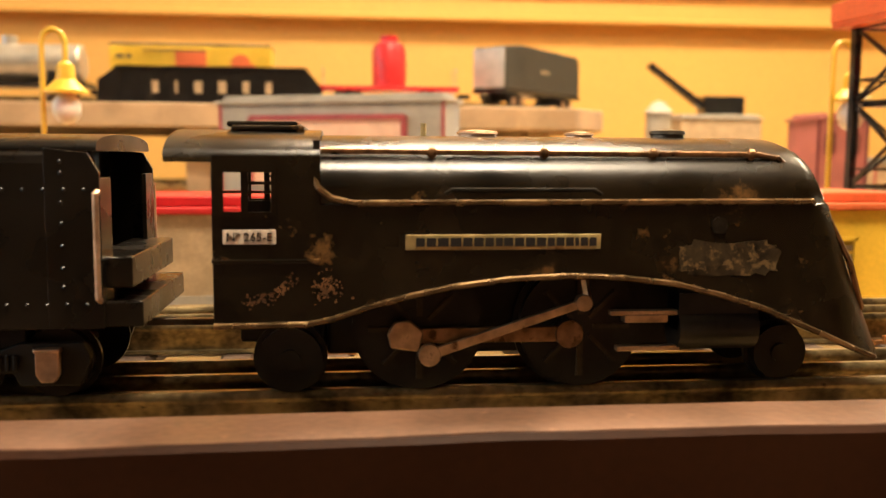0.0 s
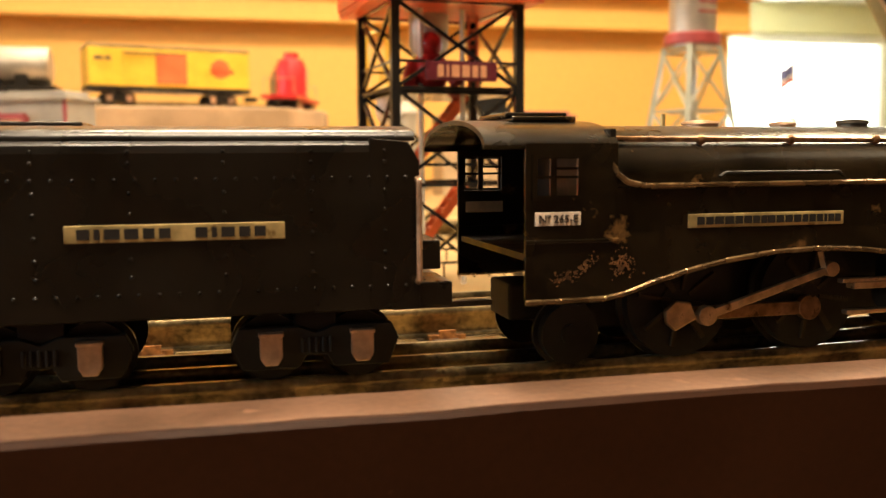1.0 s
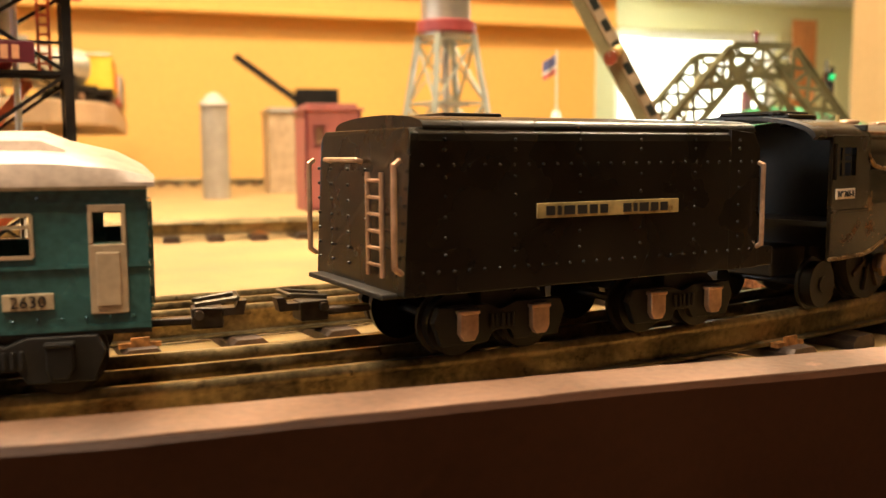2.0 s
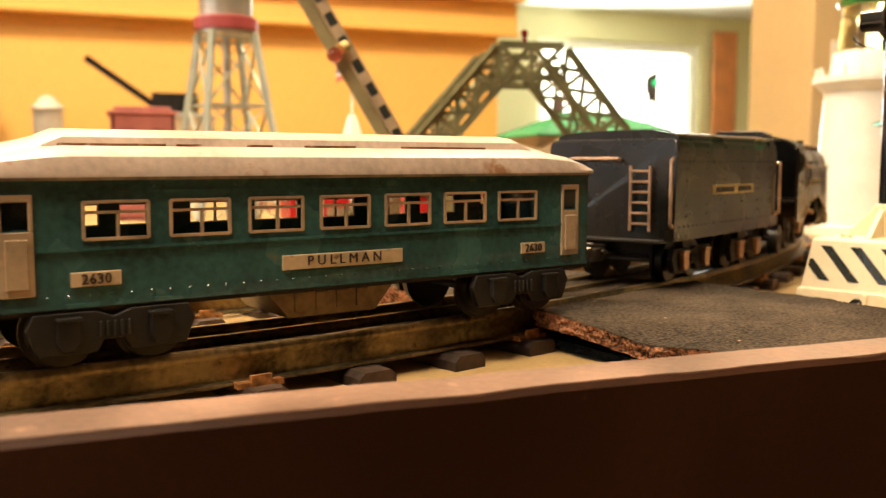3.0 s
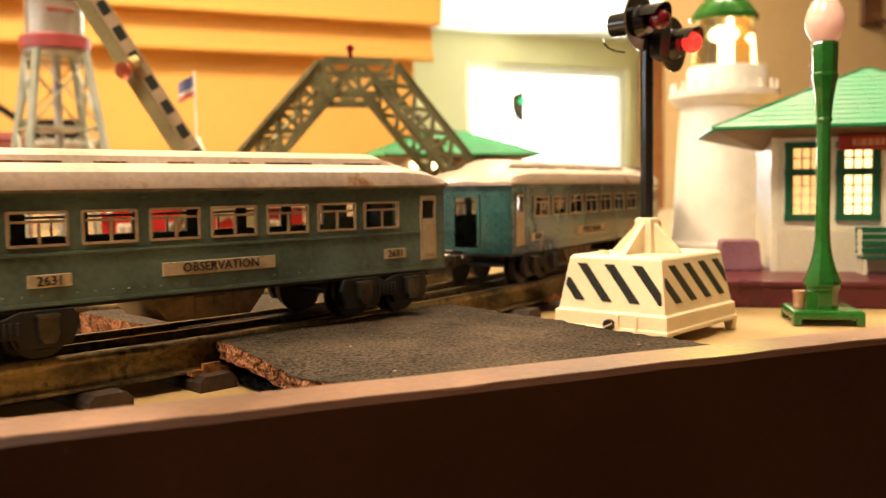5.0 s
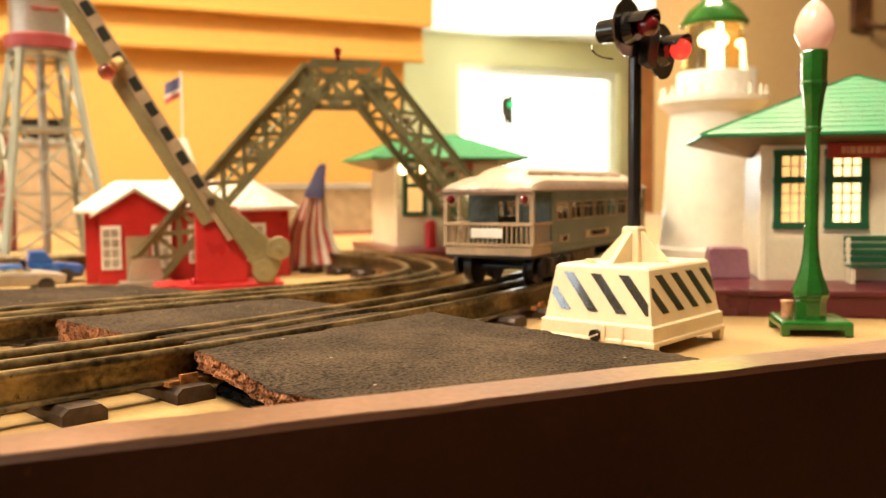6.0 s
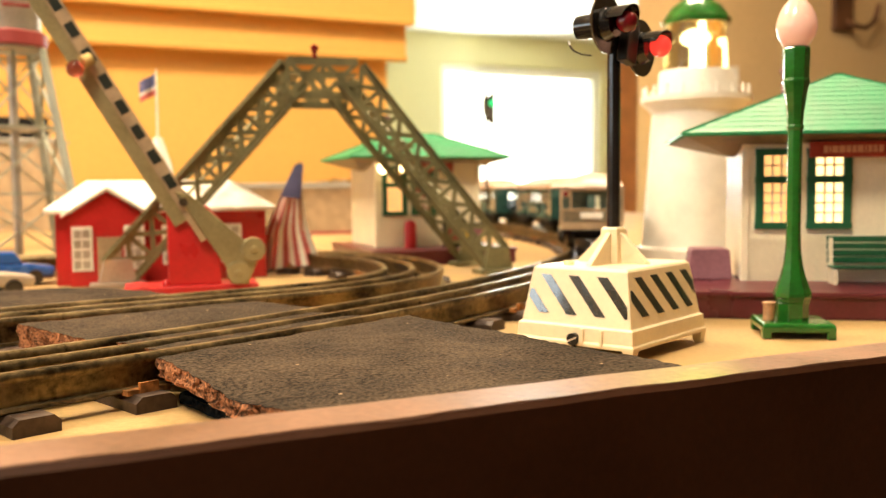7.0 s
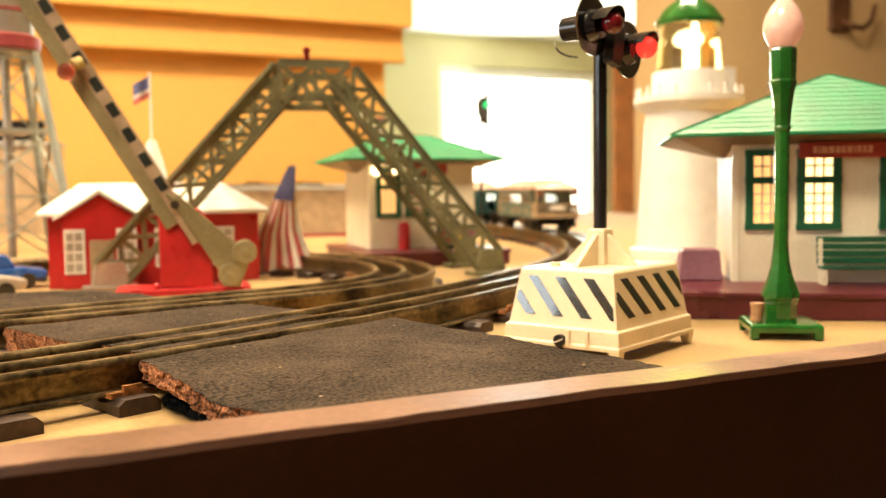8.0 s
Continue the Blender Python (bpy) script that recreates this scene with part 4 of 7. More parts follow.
def tender():
    t = thing("tender", "black riveted sheet-metal toy tender with copper journals", "tender")
    L, F, W = 0.0735, 0.0665, 0.0345
    body = [(W, 0.0395), (W, 0.0840), (W * 0.985, 0.0862), (W * 0.93, 0.0878)]
    ring = body + [(-y, z) for y, z in reversed(body)]
    bm = bmesh.new()
    loft(bm, [[Vector((x + (0.0028 * max(0, (z - 0.075) / 0.012) if x < 0 else 0.0), y, z)) for y, z in ring] for x in (-L, F - 0.014)])
    part("body", bm, TENDER_BLACK, t, bevel=0.0003)
    # the front end: open bay with side wings
    for sy in (-1, 1):
        bm = bmesh.new()
        y0, y1 = sorted((sy * W, sy * (W - 0.0014)))
        prism(bm, [(F - 0.0142, 0.0395), (F, 0.0395), (F, 0.0815), (F - 0.003, 0.0868), (F - 0.0142, 0.0880)], y0, y1)
        y0, y1 = sorted((sy * W, sy * (W - 0.012)))
        box(bm, F - 0.0015, y0, 0.0395, F, y1, 0.0800)
        part("wing", bm, TENDER_BLACK, t, bevel=0.0002)
    bm = bmesh.new()
    box(bm, F - 0.0142, -W + 0.002, 0.0395, F + 0.010, W - 0.004, 0.0465)
    box(bm, F - 0.006, -W + 0.004, 0.0500, F + 0.007, W - 0.006, 0.0585)
    part("footplate", bm, TENDER_BLACK, t, bevel=0.0004)
    # roof sheet with rounded edges, sitting on the body
    bm = bmesh.new()
    prof = [(W * 0.955 * math.cos(math.pi * k / 14), 0.0880 + 0.0042 * math.sin(math.pi * k / 14) ** 0.7) for k in range(15)]
    base = [(-y, 0.0872) for y, z in (prof[0],)] + [(prof[0][0], 0.0872)]
    loft(bm, [[Vector((x, y, z)) for y, z in prof + base] for x in (-L + 0.007, F - 0.001)])
    part("roof", bm, TENDER_BLACK, t, smooth=True, angle=50)
    bm = bmesh.new()
    box(bm, -0.048, -0.011, 0.0915, -0.026, 0.011, 0.0932)
    part("hatch", bm, TENDER_BLACK, t, bevel=0.0006)
    # rows of rivets on each side
    for sy in (-1, 1):
        bm = bmesh.new()
        spots = [(x, 0.0770) for x in np.arange(-L + 0.006, F - 0.002, 0.0052)] + [(x, 0.0462) for x in np.arange(-L + 0.006, F - 0.002, 0.0052)]
        for x in (-0.060, -0.036, -0.012, 0.0125, 0.0360, 0.0565):
            spots += [(x, z) for z in (0.0845, 0.0815, 0.0735, 0.0680, 0.0620, 0.0560, 0.0510)]
        for x, z in spots:
            ball(bm, (x, sy * W, z), 0.00056, seg=8)
        part("rivets", bm, TENDER_BLACK, t)
        y0, y1 = sorted((sy * W, sy * (W + 0.0005)))
        bm = bmesh.new()
        box(bm, -0.0285, y0, 0.0605, 0.0285, y1, 0.0652)
        plate = part("name_plate", bm, BRASS, t, "brass name plate with dark writing", bevel=0.0002)
        bars("plate_writing", [0.0032, 0.0014, 0.0040, 0.0036, 0.0030, 0.0030], 0.0028, 0.0011, INK, plate, pose(-0.0135, sy * (W + 0.0007), 0.0628, 0, 0, 0 if sy < 0 else 180))
        bars("plate_writing", [0.0032, 0.0014, 0.0036, 0.0030, 0.0030], 0.0028, 0.0011, INK, plate, pose(0.0140, sy * (W + 0.0007), 0.0628, 0, 0, 0 if sy < 0 else 180))
        for x in (F - 0.0006, -L - 0.0006):
            bm = bmesh.new()
            wire(bm, [(x, sy * W, 0.0765), (x, sy * (W + 0.0022), 0.0758), (x, sy * (W + 0.0022), 0.0480), (x, sy * W, 0.0470)] if x > 0 else
                 [(x, sy * W * 0.98, 0.0785), (x - 0.0020, sy * W * 0.98, 0.0770), (x - 0.0020, sy * W * 0.98, 0.0480), (x, sy * W * 0.98, 0.0465)], 0.0009)
            part("handrail", bm, COPPER, t, "copper-coloured wire handrail")
    # rear end: ladder, rail and rivets
    bm = bmesh.new()
    for y in (-0.0225, -0.0125):
        rod(bm, (-L - 0.0012, y, 0.0440), (-L - 0.0012, y, 0.0750), 0.0008, seg=6)
    for k in range(6):
        rod(bm, (-L - 0.0012, -0.0225, 0.0475 + 0.0050 * k), (-L - 0.0012, -0.0125, 0.0475 + 0.0050 * k), 0.0006, seg=6)
    part("ladder", bm, COPPER, t, "copper-coloured ladder on the rear end")
    bm = bmesh.new()
    wire(bm, [(-L, -0.006, 0.0780), (-L - 0.002, -0.006, 0.0785), (-L - 0.002, 0.020, 0.0785), (-L, 0.020, 0.0780)], 0.0008)
    part("rear_rail", bm, COPPER, t)
    bm = bmesh.new()
    for y in (-0.030, -0.008, 0.006, 0.020, 0.031):
        for k in range(7):
            ball(bm, (-L, y, 0.0455 + 0.0050 * k), 0.0006, seg=6)
    part("rivets", bm, TENDER_BLACK, t)
    bm = bmesh.new()
    box(bm, -L - 0.005, -0.030, 0.0385, F - 0.002, 0.030, 0.0402)
    part("floor", bm, CORE, t, bevel=0.0005)
    for x in (-0.0370, 0.0372):
        truck(t, x, COPPER)
    coupler(t, -L, -1)
    return t


def coach(name, label, blue, rear_open=False):
    """A sheet-metal coach: side walls with real window openings, roof with raised middle, trucks."""
    t = thing(name, label, "passenger car", group="coaches of the train")
    L, W, Z0, Z1 = 0.1124, 0.0272, 0.0375, 0.0745
    xr = -L + (0.030 if rear_open else 0.0)
    wins = [-0.0753 + 0.0251 * k for k in range(7)] if not rear_open else [-0.0650 + 0.0235 * k for k in range(7)]
    hw, wz0, wz1 = 0.0092, 0.0572, 0.0678
    doors = [L - 0.0100] + ([] if rear_open else [-L + 0.0100])
    for sy in (-1, 1):
        y0, y1 = sorted((sy * W, sy * (W - 0.0010)))
        holes = sorted([(x - hw, x + hw, wz0, wz1) for x in wins] + [(x - 0.0036, x + 0.0036, 0.0605, 0.0680) for x in doors])
        bm = bmesh.new()
        holed(bm, xr, Z0, L, Z1, y0, y1, holes)
        part("side_wall", bm, blue, t)
        yo = sy * (W + 0.0002)
        # belt lines, eave strip and rivets
        for z, h in ((0.0545, 0.0010), (0.0705, 0.0007), (0.0735, 0.0014), (0.0385, 0.0012)):
            bm = bmesh.new()
            bar(bm, (xr, yo, z), (L, yo, z), 0.0008, h)
            part("belt_line", bm, blue, t)
        bm = bmesh.new()
        for x in np.arange(xr + 0.006, L - 0.004, 0.0058):
            ball(bm, (x, yo, 0.0412), 0.00045, seg=6)
        for x in wins:
            ball(bm, (x - 0.011, yo, 0.0720), 0.0005, seg=6)
            ball(bm, (x + 0.011, yo, 0.0720), 0.0005, seg=6)
        part("rivets", bm, blue, t)
        for x in wins:
            bm = bmesh.new()
            for a, b in (((-hw, wz0), (hw, wz0)), ((hw, wz0), (hw, wz1)), ((hw, wz1), (-hw, wz1)), ((-hw, wz1), (-hw, wz0))):
                bar(bm, (x + a[0], yo, a[1]), (x + b[0], yo, b[1]), 0.0009)
            bar(bm, (x - hw, sy * (W - 0.0003), 0.0648), (x + hw, sy * (W - 0.0003), 0.0648), 0.0009)
            bar(bm, (x + 0.0005, sy * (W - 0.0003), wz0), (x + 0.0005, sy * (W - 0.0003), 0.0648), 0.0009)
            part("window_frame", bm, CREAM, t)
        for x in doors:
            bm = bmesh.new()
            box(bm, x - 0.0046, sy * (W + 0.0003) - 0.0005, 0.0420, x + 0.0046, sy * (W + 0.0003) + 0.0005, 0.0600)
            box(bm, x - 0.0046, sy * (W + 0.0003) - 0.0005, 0.0600, x - 0.0034, sy * (W + 0.0003) + 0.0005, 0.0702)
            box(bm, x + 0.0034, sy * (W + 0.0003) - 0.0005, 0.0600, x + 0.0046, sy * (W + 0.0003) + 0.0005, 0.0702)
            box(bm, x - 0.0046, sy * (W + 0.0003) - 0.0005, 0.0682, x + 0.0046, sy * (W + 0.0003) + 0.0005, 0.0702)
            d = part("door", bm, CREAM, t, "cream side door with a window", bevel=0.0003)
            bm = bmesh.new()
            box(bm, x - 0.0030, sy * (W + 0.0010) - 0.0003, 0.0440, x + 0.0030, sy * (W + 0.0010) + 0.0003, 0.0580)
            part("door_panel", bm, CREAM, d, bevel=0.0003)
        for x, words, w in ((-0.0815 if not rear_open else -0.062, "2630" if not rear_open else "2631", 0.0140), (0.083, "2630" if not rear_open else "2631", 0.0120)):
            bm = bmesh.new()
            box(bm, x - w / 2, sy * (W + 0.0003) - 0.0004, 0.0438, x + w / 2, sy * (W + 0.0003) + 0.0004, 0.0480)
            p = part("number_plate", bm, PLATE, t, "pale number plate", bevel=0.0002)
            lettering("plate_lettering", words, 0.0043, INK, p, pose(x, sy * (W + 0.0009), 0.0458, 0, 0, 0 if sy < 0 else 180))
        bm = bmesh.new()
        box(bm, -0.0235, sy * (W + 0.0003) - 0.0004, 0.0442, 0.0225, sy * (W + 0.0003) + 0.0004, 0.0490)
        p = part("name_plate", bm, PLATE, t, "pale worn plate with dark letters", bevel=0.0002)
        lettering("plate_lettering", "P U L L M A N" if not rear_open else "OBSERVATION", 0.0047, INK, p, pose(-0.0005, sy * (W + 0.0009), 0.0467, 0, 0, 0 if sy < 0 else 180))
    # end walls with a doorway
    ends = [L] if rear_open else [L, -L]
    for x in ends + ([xr] if rear_open else []):
        s = 1 if x > 0 else -1
        a, b = sorted((x, x - s * 0.0010))
        bm = bmesh.new()
        holed(bm, -W, Z0, W, Z1, -b, -a, [(-0.0075, 0.0075, 0.0410, 0.0690)], pose(0, 0, 0, 0, 0, 90))
        for y in (-0.0078, 0.0078):
            bar(bm, (x + s * 0.0003, y, 0.0410), (x + s * 0.0003, y, 0.0690), 0.0016)
        bar(bm, (x + s * 0.0003, -0.0078, 0.0690), (x + s * 0.0003, 0.0078, 0.0690), 0.0016)
        for y in (-0.0235, -0.018, -0.012, 0.012, 0.018, 0.0235):
            for k in range(6):
                ball(bm, (x + s * 0.0002, y, 0.0430 + 0.0052 * k), 0.00065, seg=6)
        part("end_wall", bm, blue, t)
    bm = bmesh.new()
    box(bm, -L, -W, Z0 - 0.0010, L, W, Z0 + 0.0008)
    part("floor", bm, CORE, t)
    # roof: low eaves, sloping ends, raised middle strip
    def roof_ring(x, k, up):
        y = W + 0.0012
        h = 0.0118 * k
        m = y * 0.52
        pts = [(y, 0.0745), (y, 0.0757), (y * 0.93, 0.0745 + 0.42 * h + 0.0012), (y * 0.78, 0.0745 + 0.66 * h + 0.001), (m * 1.06, 0.0745 + 0.80 * h), (m, 0.0745 + 0.80 * h + up), (m * 0.6, 0.0745 + h + up * 0.8), (0, 0.0750 + h + up)]
        pts = pts + [(-a, b) for a, b in reversed(pts[:-1])]
        return [Vector((x, a, b)) for a, b in pts]
    bm = bmesh.new()
    E0 = L + 0.0020
    loft(bm, [roof_ring(-E0, 0.15, 0.0), roof_ring(-E0 + 0.0030, 0.42, 0.0002), roof_ring(-E0 + 0.010, 0.72, 0.0004), roof_ring(-E0 + 0.022, 0.95, 0.0006), roof_ring(-E0 + 0.028, 1.0, 0.0026),
              roof_ring(E0 - 0.028, 1.0, 0.0026), roof_ring(E0 - 0.022, 0.95, 0.0006), roof_ring(E0 - 0.010, 0.72, 0.0004), roof_ring(E0 - 0.0030, 0.42, 0.0002), roof_ring(E0, 0.15, 0.0)])
    part("roof", bm, ROOF, t, "scuffed whitish roof with rust streaks", smooth=True, angle=28)
    # rust along the edges of the raised strip and the eaves
    for sy in (-1, 1):
        x = -0.088
        while x < 0.080:
            n = random.uniform(0.008, 0.040)
            bm = bmesh.new()
            bar(bm, (x, sy * (W + 0.0012) * 0.535, 0.0842), (min(x + n, 0.089), sy * (W + 0.0012) * 0.535, 0.0842), random.uniform(0.0010, 0.0022), 0.0009)
            part("rust_streak", bm, RUST, t, "rust-brown worn streak")
            x += n + random.uniform(0.003, 0.02)
        bm = bmesh.new()
        bar(bm, (-L, sy * (W + 0.0012), 0.0744), (L, sy * (W + 0.0012), 0.0744), 0.0009)
        part("eaves_strip", bm, TANK, t)
    # underfloor tank
    bm = bmesh.new()
    prism(bm, [(-0.026, 0.0370), (0.026, 0.0370), (0.017, 0.0265), (-0.017, 0.0265)], -0.018, 0.018)
    for sy in (-1, 1):
        for k in range(4):
            box(bm, -0.015 + 0.008 * k, sy * 0.0182 - 0.0004, 0.0285, -0.010 + 0.008 * k, sy * 0.0182 + 0.0004, 0.0350)
    part("underfloor_tank", bm, TANK, t, bevel=0.0005)
    # the body sits low on its trucks
    for ob in t.children:
        ob.location.z -= 0.0023
    for x in (-0.077, 0.077):
        truck(t, x, CORE if not rear_open else IRON)
    coupler(t, L, 1)
    if not rear_open:
        coupler(t, -L, -1)
    else:
        # platform with its railing, posts and marker lamps
        bm = bmesh.new()
        box(bm, -L, -W, Z0, xr, W, Z0 + 0.0050)
        part("platform", bm, CREAM, t, bevel=0.0005)
        bm = bmesh.new()
        wire(bm, [(xr, -W, 0.0558), (-L, -W, 0.0558), (-L, W, 0.0558), (xr, W, 0.0558)], 0.0010)
        railing = part("railing", bm, CREAM, t, "tarnished cream platform railing")
        bm = bmesh.new()
        wire(bm, [(xr, -W, 0.0440), (-L, -W, 0.0440), (-L, W, 0.0440), (xr, W, 0.0440)], 0.0009)
        part("bottom_rail", bm, CREAM, railing)
        places = [(-L, -W + 2 * W * k / 18) for k in range(1, 18)] + [(-L + 0.030 * k / 7, sy * W) for sy in (-1, 1) for k in range(1, 7)]
        for x, y in places:
            bm = bmesh.new()
            rod(bm, (x, y, 0.0425), (x, y, 0.0558), 0.0006, seg=6)
            part("baluster", bm, CREAM, railing)
        for sy in (-1, 1):
            bm = bmesh.new()
            box(bm, -L, sy * W - 0.0012, 0.0425, -L + 0.0022, sy * W + 0.0012, 0.0750)
            part("corner_post", bm, CREAM, railing)
            bm = bmesh.new()
            box(bm, -L, sy * 0.0185 - 0.0007, 0.0558, -L + 0.0014, sy * 0.0185 + 0.0007, 0.0750)
            part("corner_post", bm, CREAM, railing)
        bm = bmesh.new()
        box(bm, -L - 0.0018, -0.0100, 0.0480, -L - 0.0008, 0.0100, 0.0535)
        part("tail_board", bm, WHITE, t, bevel=0.0004)
        for sy in (-1, 1):
            bm = bmesh.new()
            ball(bm, (-L - 0.0012, sy * 0.0230, 0.0700), 0.0026, seg=12)
            part("marker_lamp", bm, RED_DIM, t, smooth=True)
            bm = bmesh.new()
            rod(bm, (-L - 0.0005, sy * 0.0230, 0.0700), (-L + 0.0025, sy * 0.0230, 0.0700), 0.0036, seg=16)
            part("marker_lamp_case", bm, CREAM, t)
        bm = bmesh.new()
        box(bm, -L, -W, 0.0725, -L + 0.001, W, 0.0750)
        part("roof_fascia", bm, CREAM, t)
        for ob in t.children:
            if ob.name.split(".")[0] in ("platform", "railing", "tail_board", "marker_lamp", "marker_lamp_case", "roof_fascia"):
                ob.location.z -= 0.0023
    return t


LOCO = locomotive()
TENDER = tender()
COACH_A = coach("coach", "blue sheet-metal passenger coach with cream windows and whitish roof", BLUE)
COACH_B = coach("coach", "blue sheet-metal passenger coach with cream windows and whitish roof", BLUE)
COACH_C = coach("observation_coach", "faded blue-green observation coach with open rear platform", BLUE_PALE, True)


# ---- crossing signal ----
def crossing_signal():
    t = thing("crossing_signal", "cream plastic crossing flasher with black stripes and red lamps", "railway signal", pose(1.0511, 0.1664, 0, 0, 0, 25))
    HX, HY, TX, TY, ZB, ZS, ZT = 0.0365, 0.0297, 0.0303, 0.0236, 0.0051, 0.0141, 0.0390
    def ring(hx, hy, z):
        return [Vector((sx * hx, sy * hy, z)) for sx, sy in ((-1, -1), (1, -1), (1, 1), (-1, 1))]
    bm = bmesh.new()
    loft(bm, [ring(HX, HY, ZB), ring(HX, HY, ZB + 0.0018), ring(HX - 0.0006, HY - 0.0006, ZB + 0.0022), ring(HX - 0.0009, HY - 0.0009, ZS - 0.0006),
              ring(HX - 0.0022, HY - 0.0022, ZS), ring(TX + 0.0002, TY + 0.0002, ZT - 0.0012), ring(TX - 0.0010, TY - 0.0010, ZT)])
    part("base", bm, PLASTER, t, bevel=0.0008)
    for sx, sy in ((-1, -1), (1, -1), (1, 1), (-1, 1)):
        bm = bmesh.new()
        x, y = sx * (HX - 0.0026), sy * (HY - 0.0026)
        loft(bm, [[Vector((x + a * 0.0017, y + b * 0.0017, 0)) for a, b in ((-1, -1), (1, -1), (1, 1), (-1, 1))], [Vector((x + a * 0.0026, y + b * 0.0026, ZB + 0.0004)) for a, b in ((-1, -1), (1, -1), (1, 1), (-1, 1))]])
        part("foot", bm, PLASTER, t)
    bm = bmesh.new()
    loft(bm, [ring(0.0050, 0.0050, ZT - 0.0004), ring(0.0043, 0.0043, 0.0545), ring(0.0036, 0.0036, 0.0556)])
    for a in range(4):
        m = pose(0, 0, 0, 0, 0, 90 * a)
        prism(bm, [(0.003, ZT - 0.0004), (0.0185 if a % 2 else 0.0225, ZT - 0.0004), (0.0180 if a % 2 else 0.0220, ZT + 0.0008), (0.0048, 0.0530), (0.003, 0.0530)], -0.0014, 0.0014, m)
    part("post_socket", bm, PLASTER, t, bevel=0.0005)
    for x, y in ((-0.0225, 0.0090), (-0.0205, 0.0125)):
        bm = bmesh.new()
        rod(bm, (x, y, ZT - 0.0004), (x, y, ZT + 0.0018), 0.0015, seg=12)
        part("screw_boss", bm, PLASTER, t)
    # slanted stripes on the four faces, each cut off by the edges of its face
    for face, (h0, h1, d0, d1, turn, lows, width, lean) in enumerate((
            (HX - 0.0022, TX, HY - 0.0022, TY, 0, (-0.0376, -0.0228, -0.0080, 0.0068, 0.0216, 0.0364), 0.0060, 0.0259),
            (HY - 0.0022, TY, HX - 0.0022, TX, 90, (-0.0187, -0.0044, 0.0099, 0.0242), 0.0052, 0.0218),
            (HX - 0.0022, TX, HY - 0.0022, TY, 180, (-0.0376, -0.0228, -0.0080, 0.0068, 0.0216, 0.0364), 0.0060, 0.0259),
            (HY - 0.0022, TY, HX - 0.0022, TX, 270, (-0.0187, -0.0044, 0.0099, 0.0242), 0.0052, 0.0218))):
        m = pose(0, 0, 0, 0, 0, turn)
        for low in lows:
            left, right = [], []
            for k in range(11):
                f = 0.17 + 0.068 * k
                lim = (h0 + (h1 - h0) * f) * 0.955
                x0, x1 = max(-lim, low - lean * (f - 0.17)), min(lim, low + width - lean * (f - 0.17))
                if x1 - x0 > 0.0002:
                    left.append((x0, -(d0 + (d1 - d0) * f), ZS + (ZT - ZS) * f))
                    right.append((x1, -(d0 + (d1 - d0) * f), ZS + (ZT - ZS) * f))
            if len(left) < 3:
                continue
            bm = bmesh.new()
            loft(bm, [[m @ Vector((x, y + d, z)) for (x, y, z), d in ((p, 0.0004), (q, 0.0004), (q, -0.00030), (p, -0.00030))] for p, q in zip(left, right)])
            part("stripe", bm, STRIPE_SHEEN if face == 3 else STRIPE, t)
    bm = bmesh.new()
    rod(bm, (-HX - 0.0016, -0.0010, 0.0082), (-HX + 0.0010, -0.0010, 0.0082), 0.0027, seg=16)
    screw = part("screw", bm, DARK_METAL, t, "dark slotted screw")
    bm = bmesh.new()
    bar(bm, (-HX - 0.0017, -0.0032, 0.0092), (-HX - 0.0017, 0.0012, 0.0072), 0.0006)
    part("slot", bm, TIN_PLATE, screw)
    bm = bmesh.new()
    box(bm, -HX - 0.0004, -0.0020, 0.0036, -HX + 0.0010, 0.0000, 0.0062)
    part("screw_notch", bm, CORE, t)
    for y0, y1 in ((-0.0058, -0.0036), (-0.0150, -0.0134)):
        bm = bmesh.new()
        box(bm, -HX - 0.0003, y0, ZB + 0.0006, -HX + 0.0010, y1, ZS - 0.0012)
        part("lug", bm, PLASTER, t, bevel=0.0003)
    bm = bmesh.new()
    rod(bm, (0, 0, 0.0540), (0, 0, 0.152), 0.0031, seg=20)
    for z in (0.072, 0.118):
        rod(bm, (0, 0, z), (0, 0, z + 0.0012), 0.0034, seg=20)
    part("post", bm, GLOSS_BLACK, t, smooth=True)
    # lamp head: cross bar, round backs, hoods and bulbs; it faces the road
    m = pose(0.0, 0, 0.1405, 0, 12, 0)
    bm = bmesh.new()
    box(bm, -0.0150, -0.0055, -0.0050, 0.0150, 0.0020, 0.0050, m)
    part("head", bm, GLOSS_BLACK, t, bevel=0.0012)
    bm = bmesh.new()
    box(bm, -0.0048, -0.0100, -0.0110, 0.0048, -0.0050, 0.0090, m)
    part("sign_plate", bm, DARK_METAL, t, "dark plate between the lamps", bevel=0.0006)
    for sx, mat_ in ((-1, RED_DIM), (1, RED_LIT)):
        hub = Vector((sx * 0.0165, -0.0075, 0.0015))
        bm = bmesh.new()
        lathe_m = m @ Matrix.Translation(hub)
        rod(bm, lathe_m @ Vector((0, 0.0020, 0)), lathe_m @ Vector((0, 0.0034, 0)), 0.0132, 0.0126, seg=32)
        rod(bm, lathe_m @ Vector((0, -0.0020, 0)), lathe_m @ Vector((0, 0.0021, 0)), 0.0058, 0.0078, seg=24)
        rod(bm, lathe_m @ Vector((0, 0.0030, 0)), lathe_m @ Vector((0, 0.0165, 0)), 0.0056, 0.0053, seg=24)
        target = part("lamp_back", bm, GLOSS_BLACK, t, smooth=True)
        bm = bmesh.new()
        rings = []
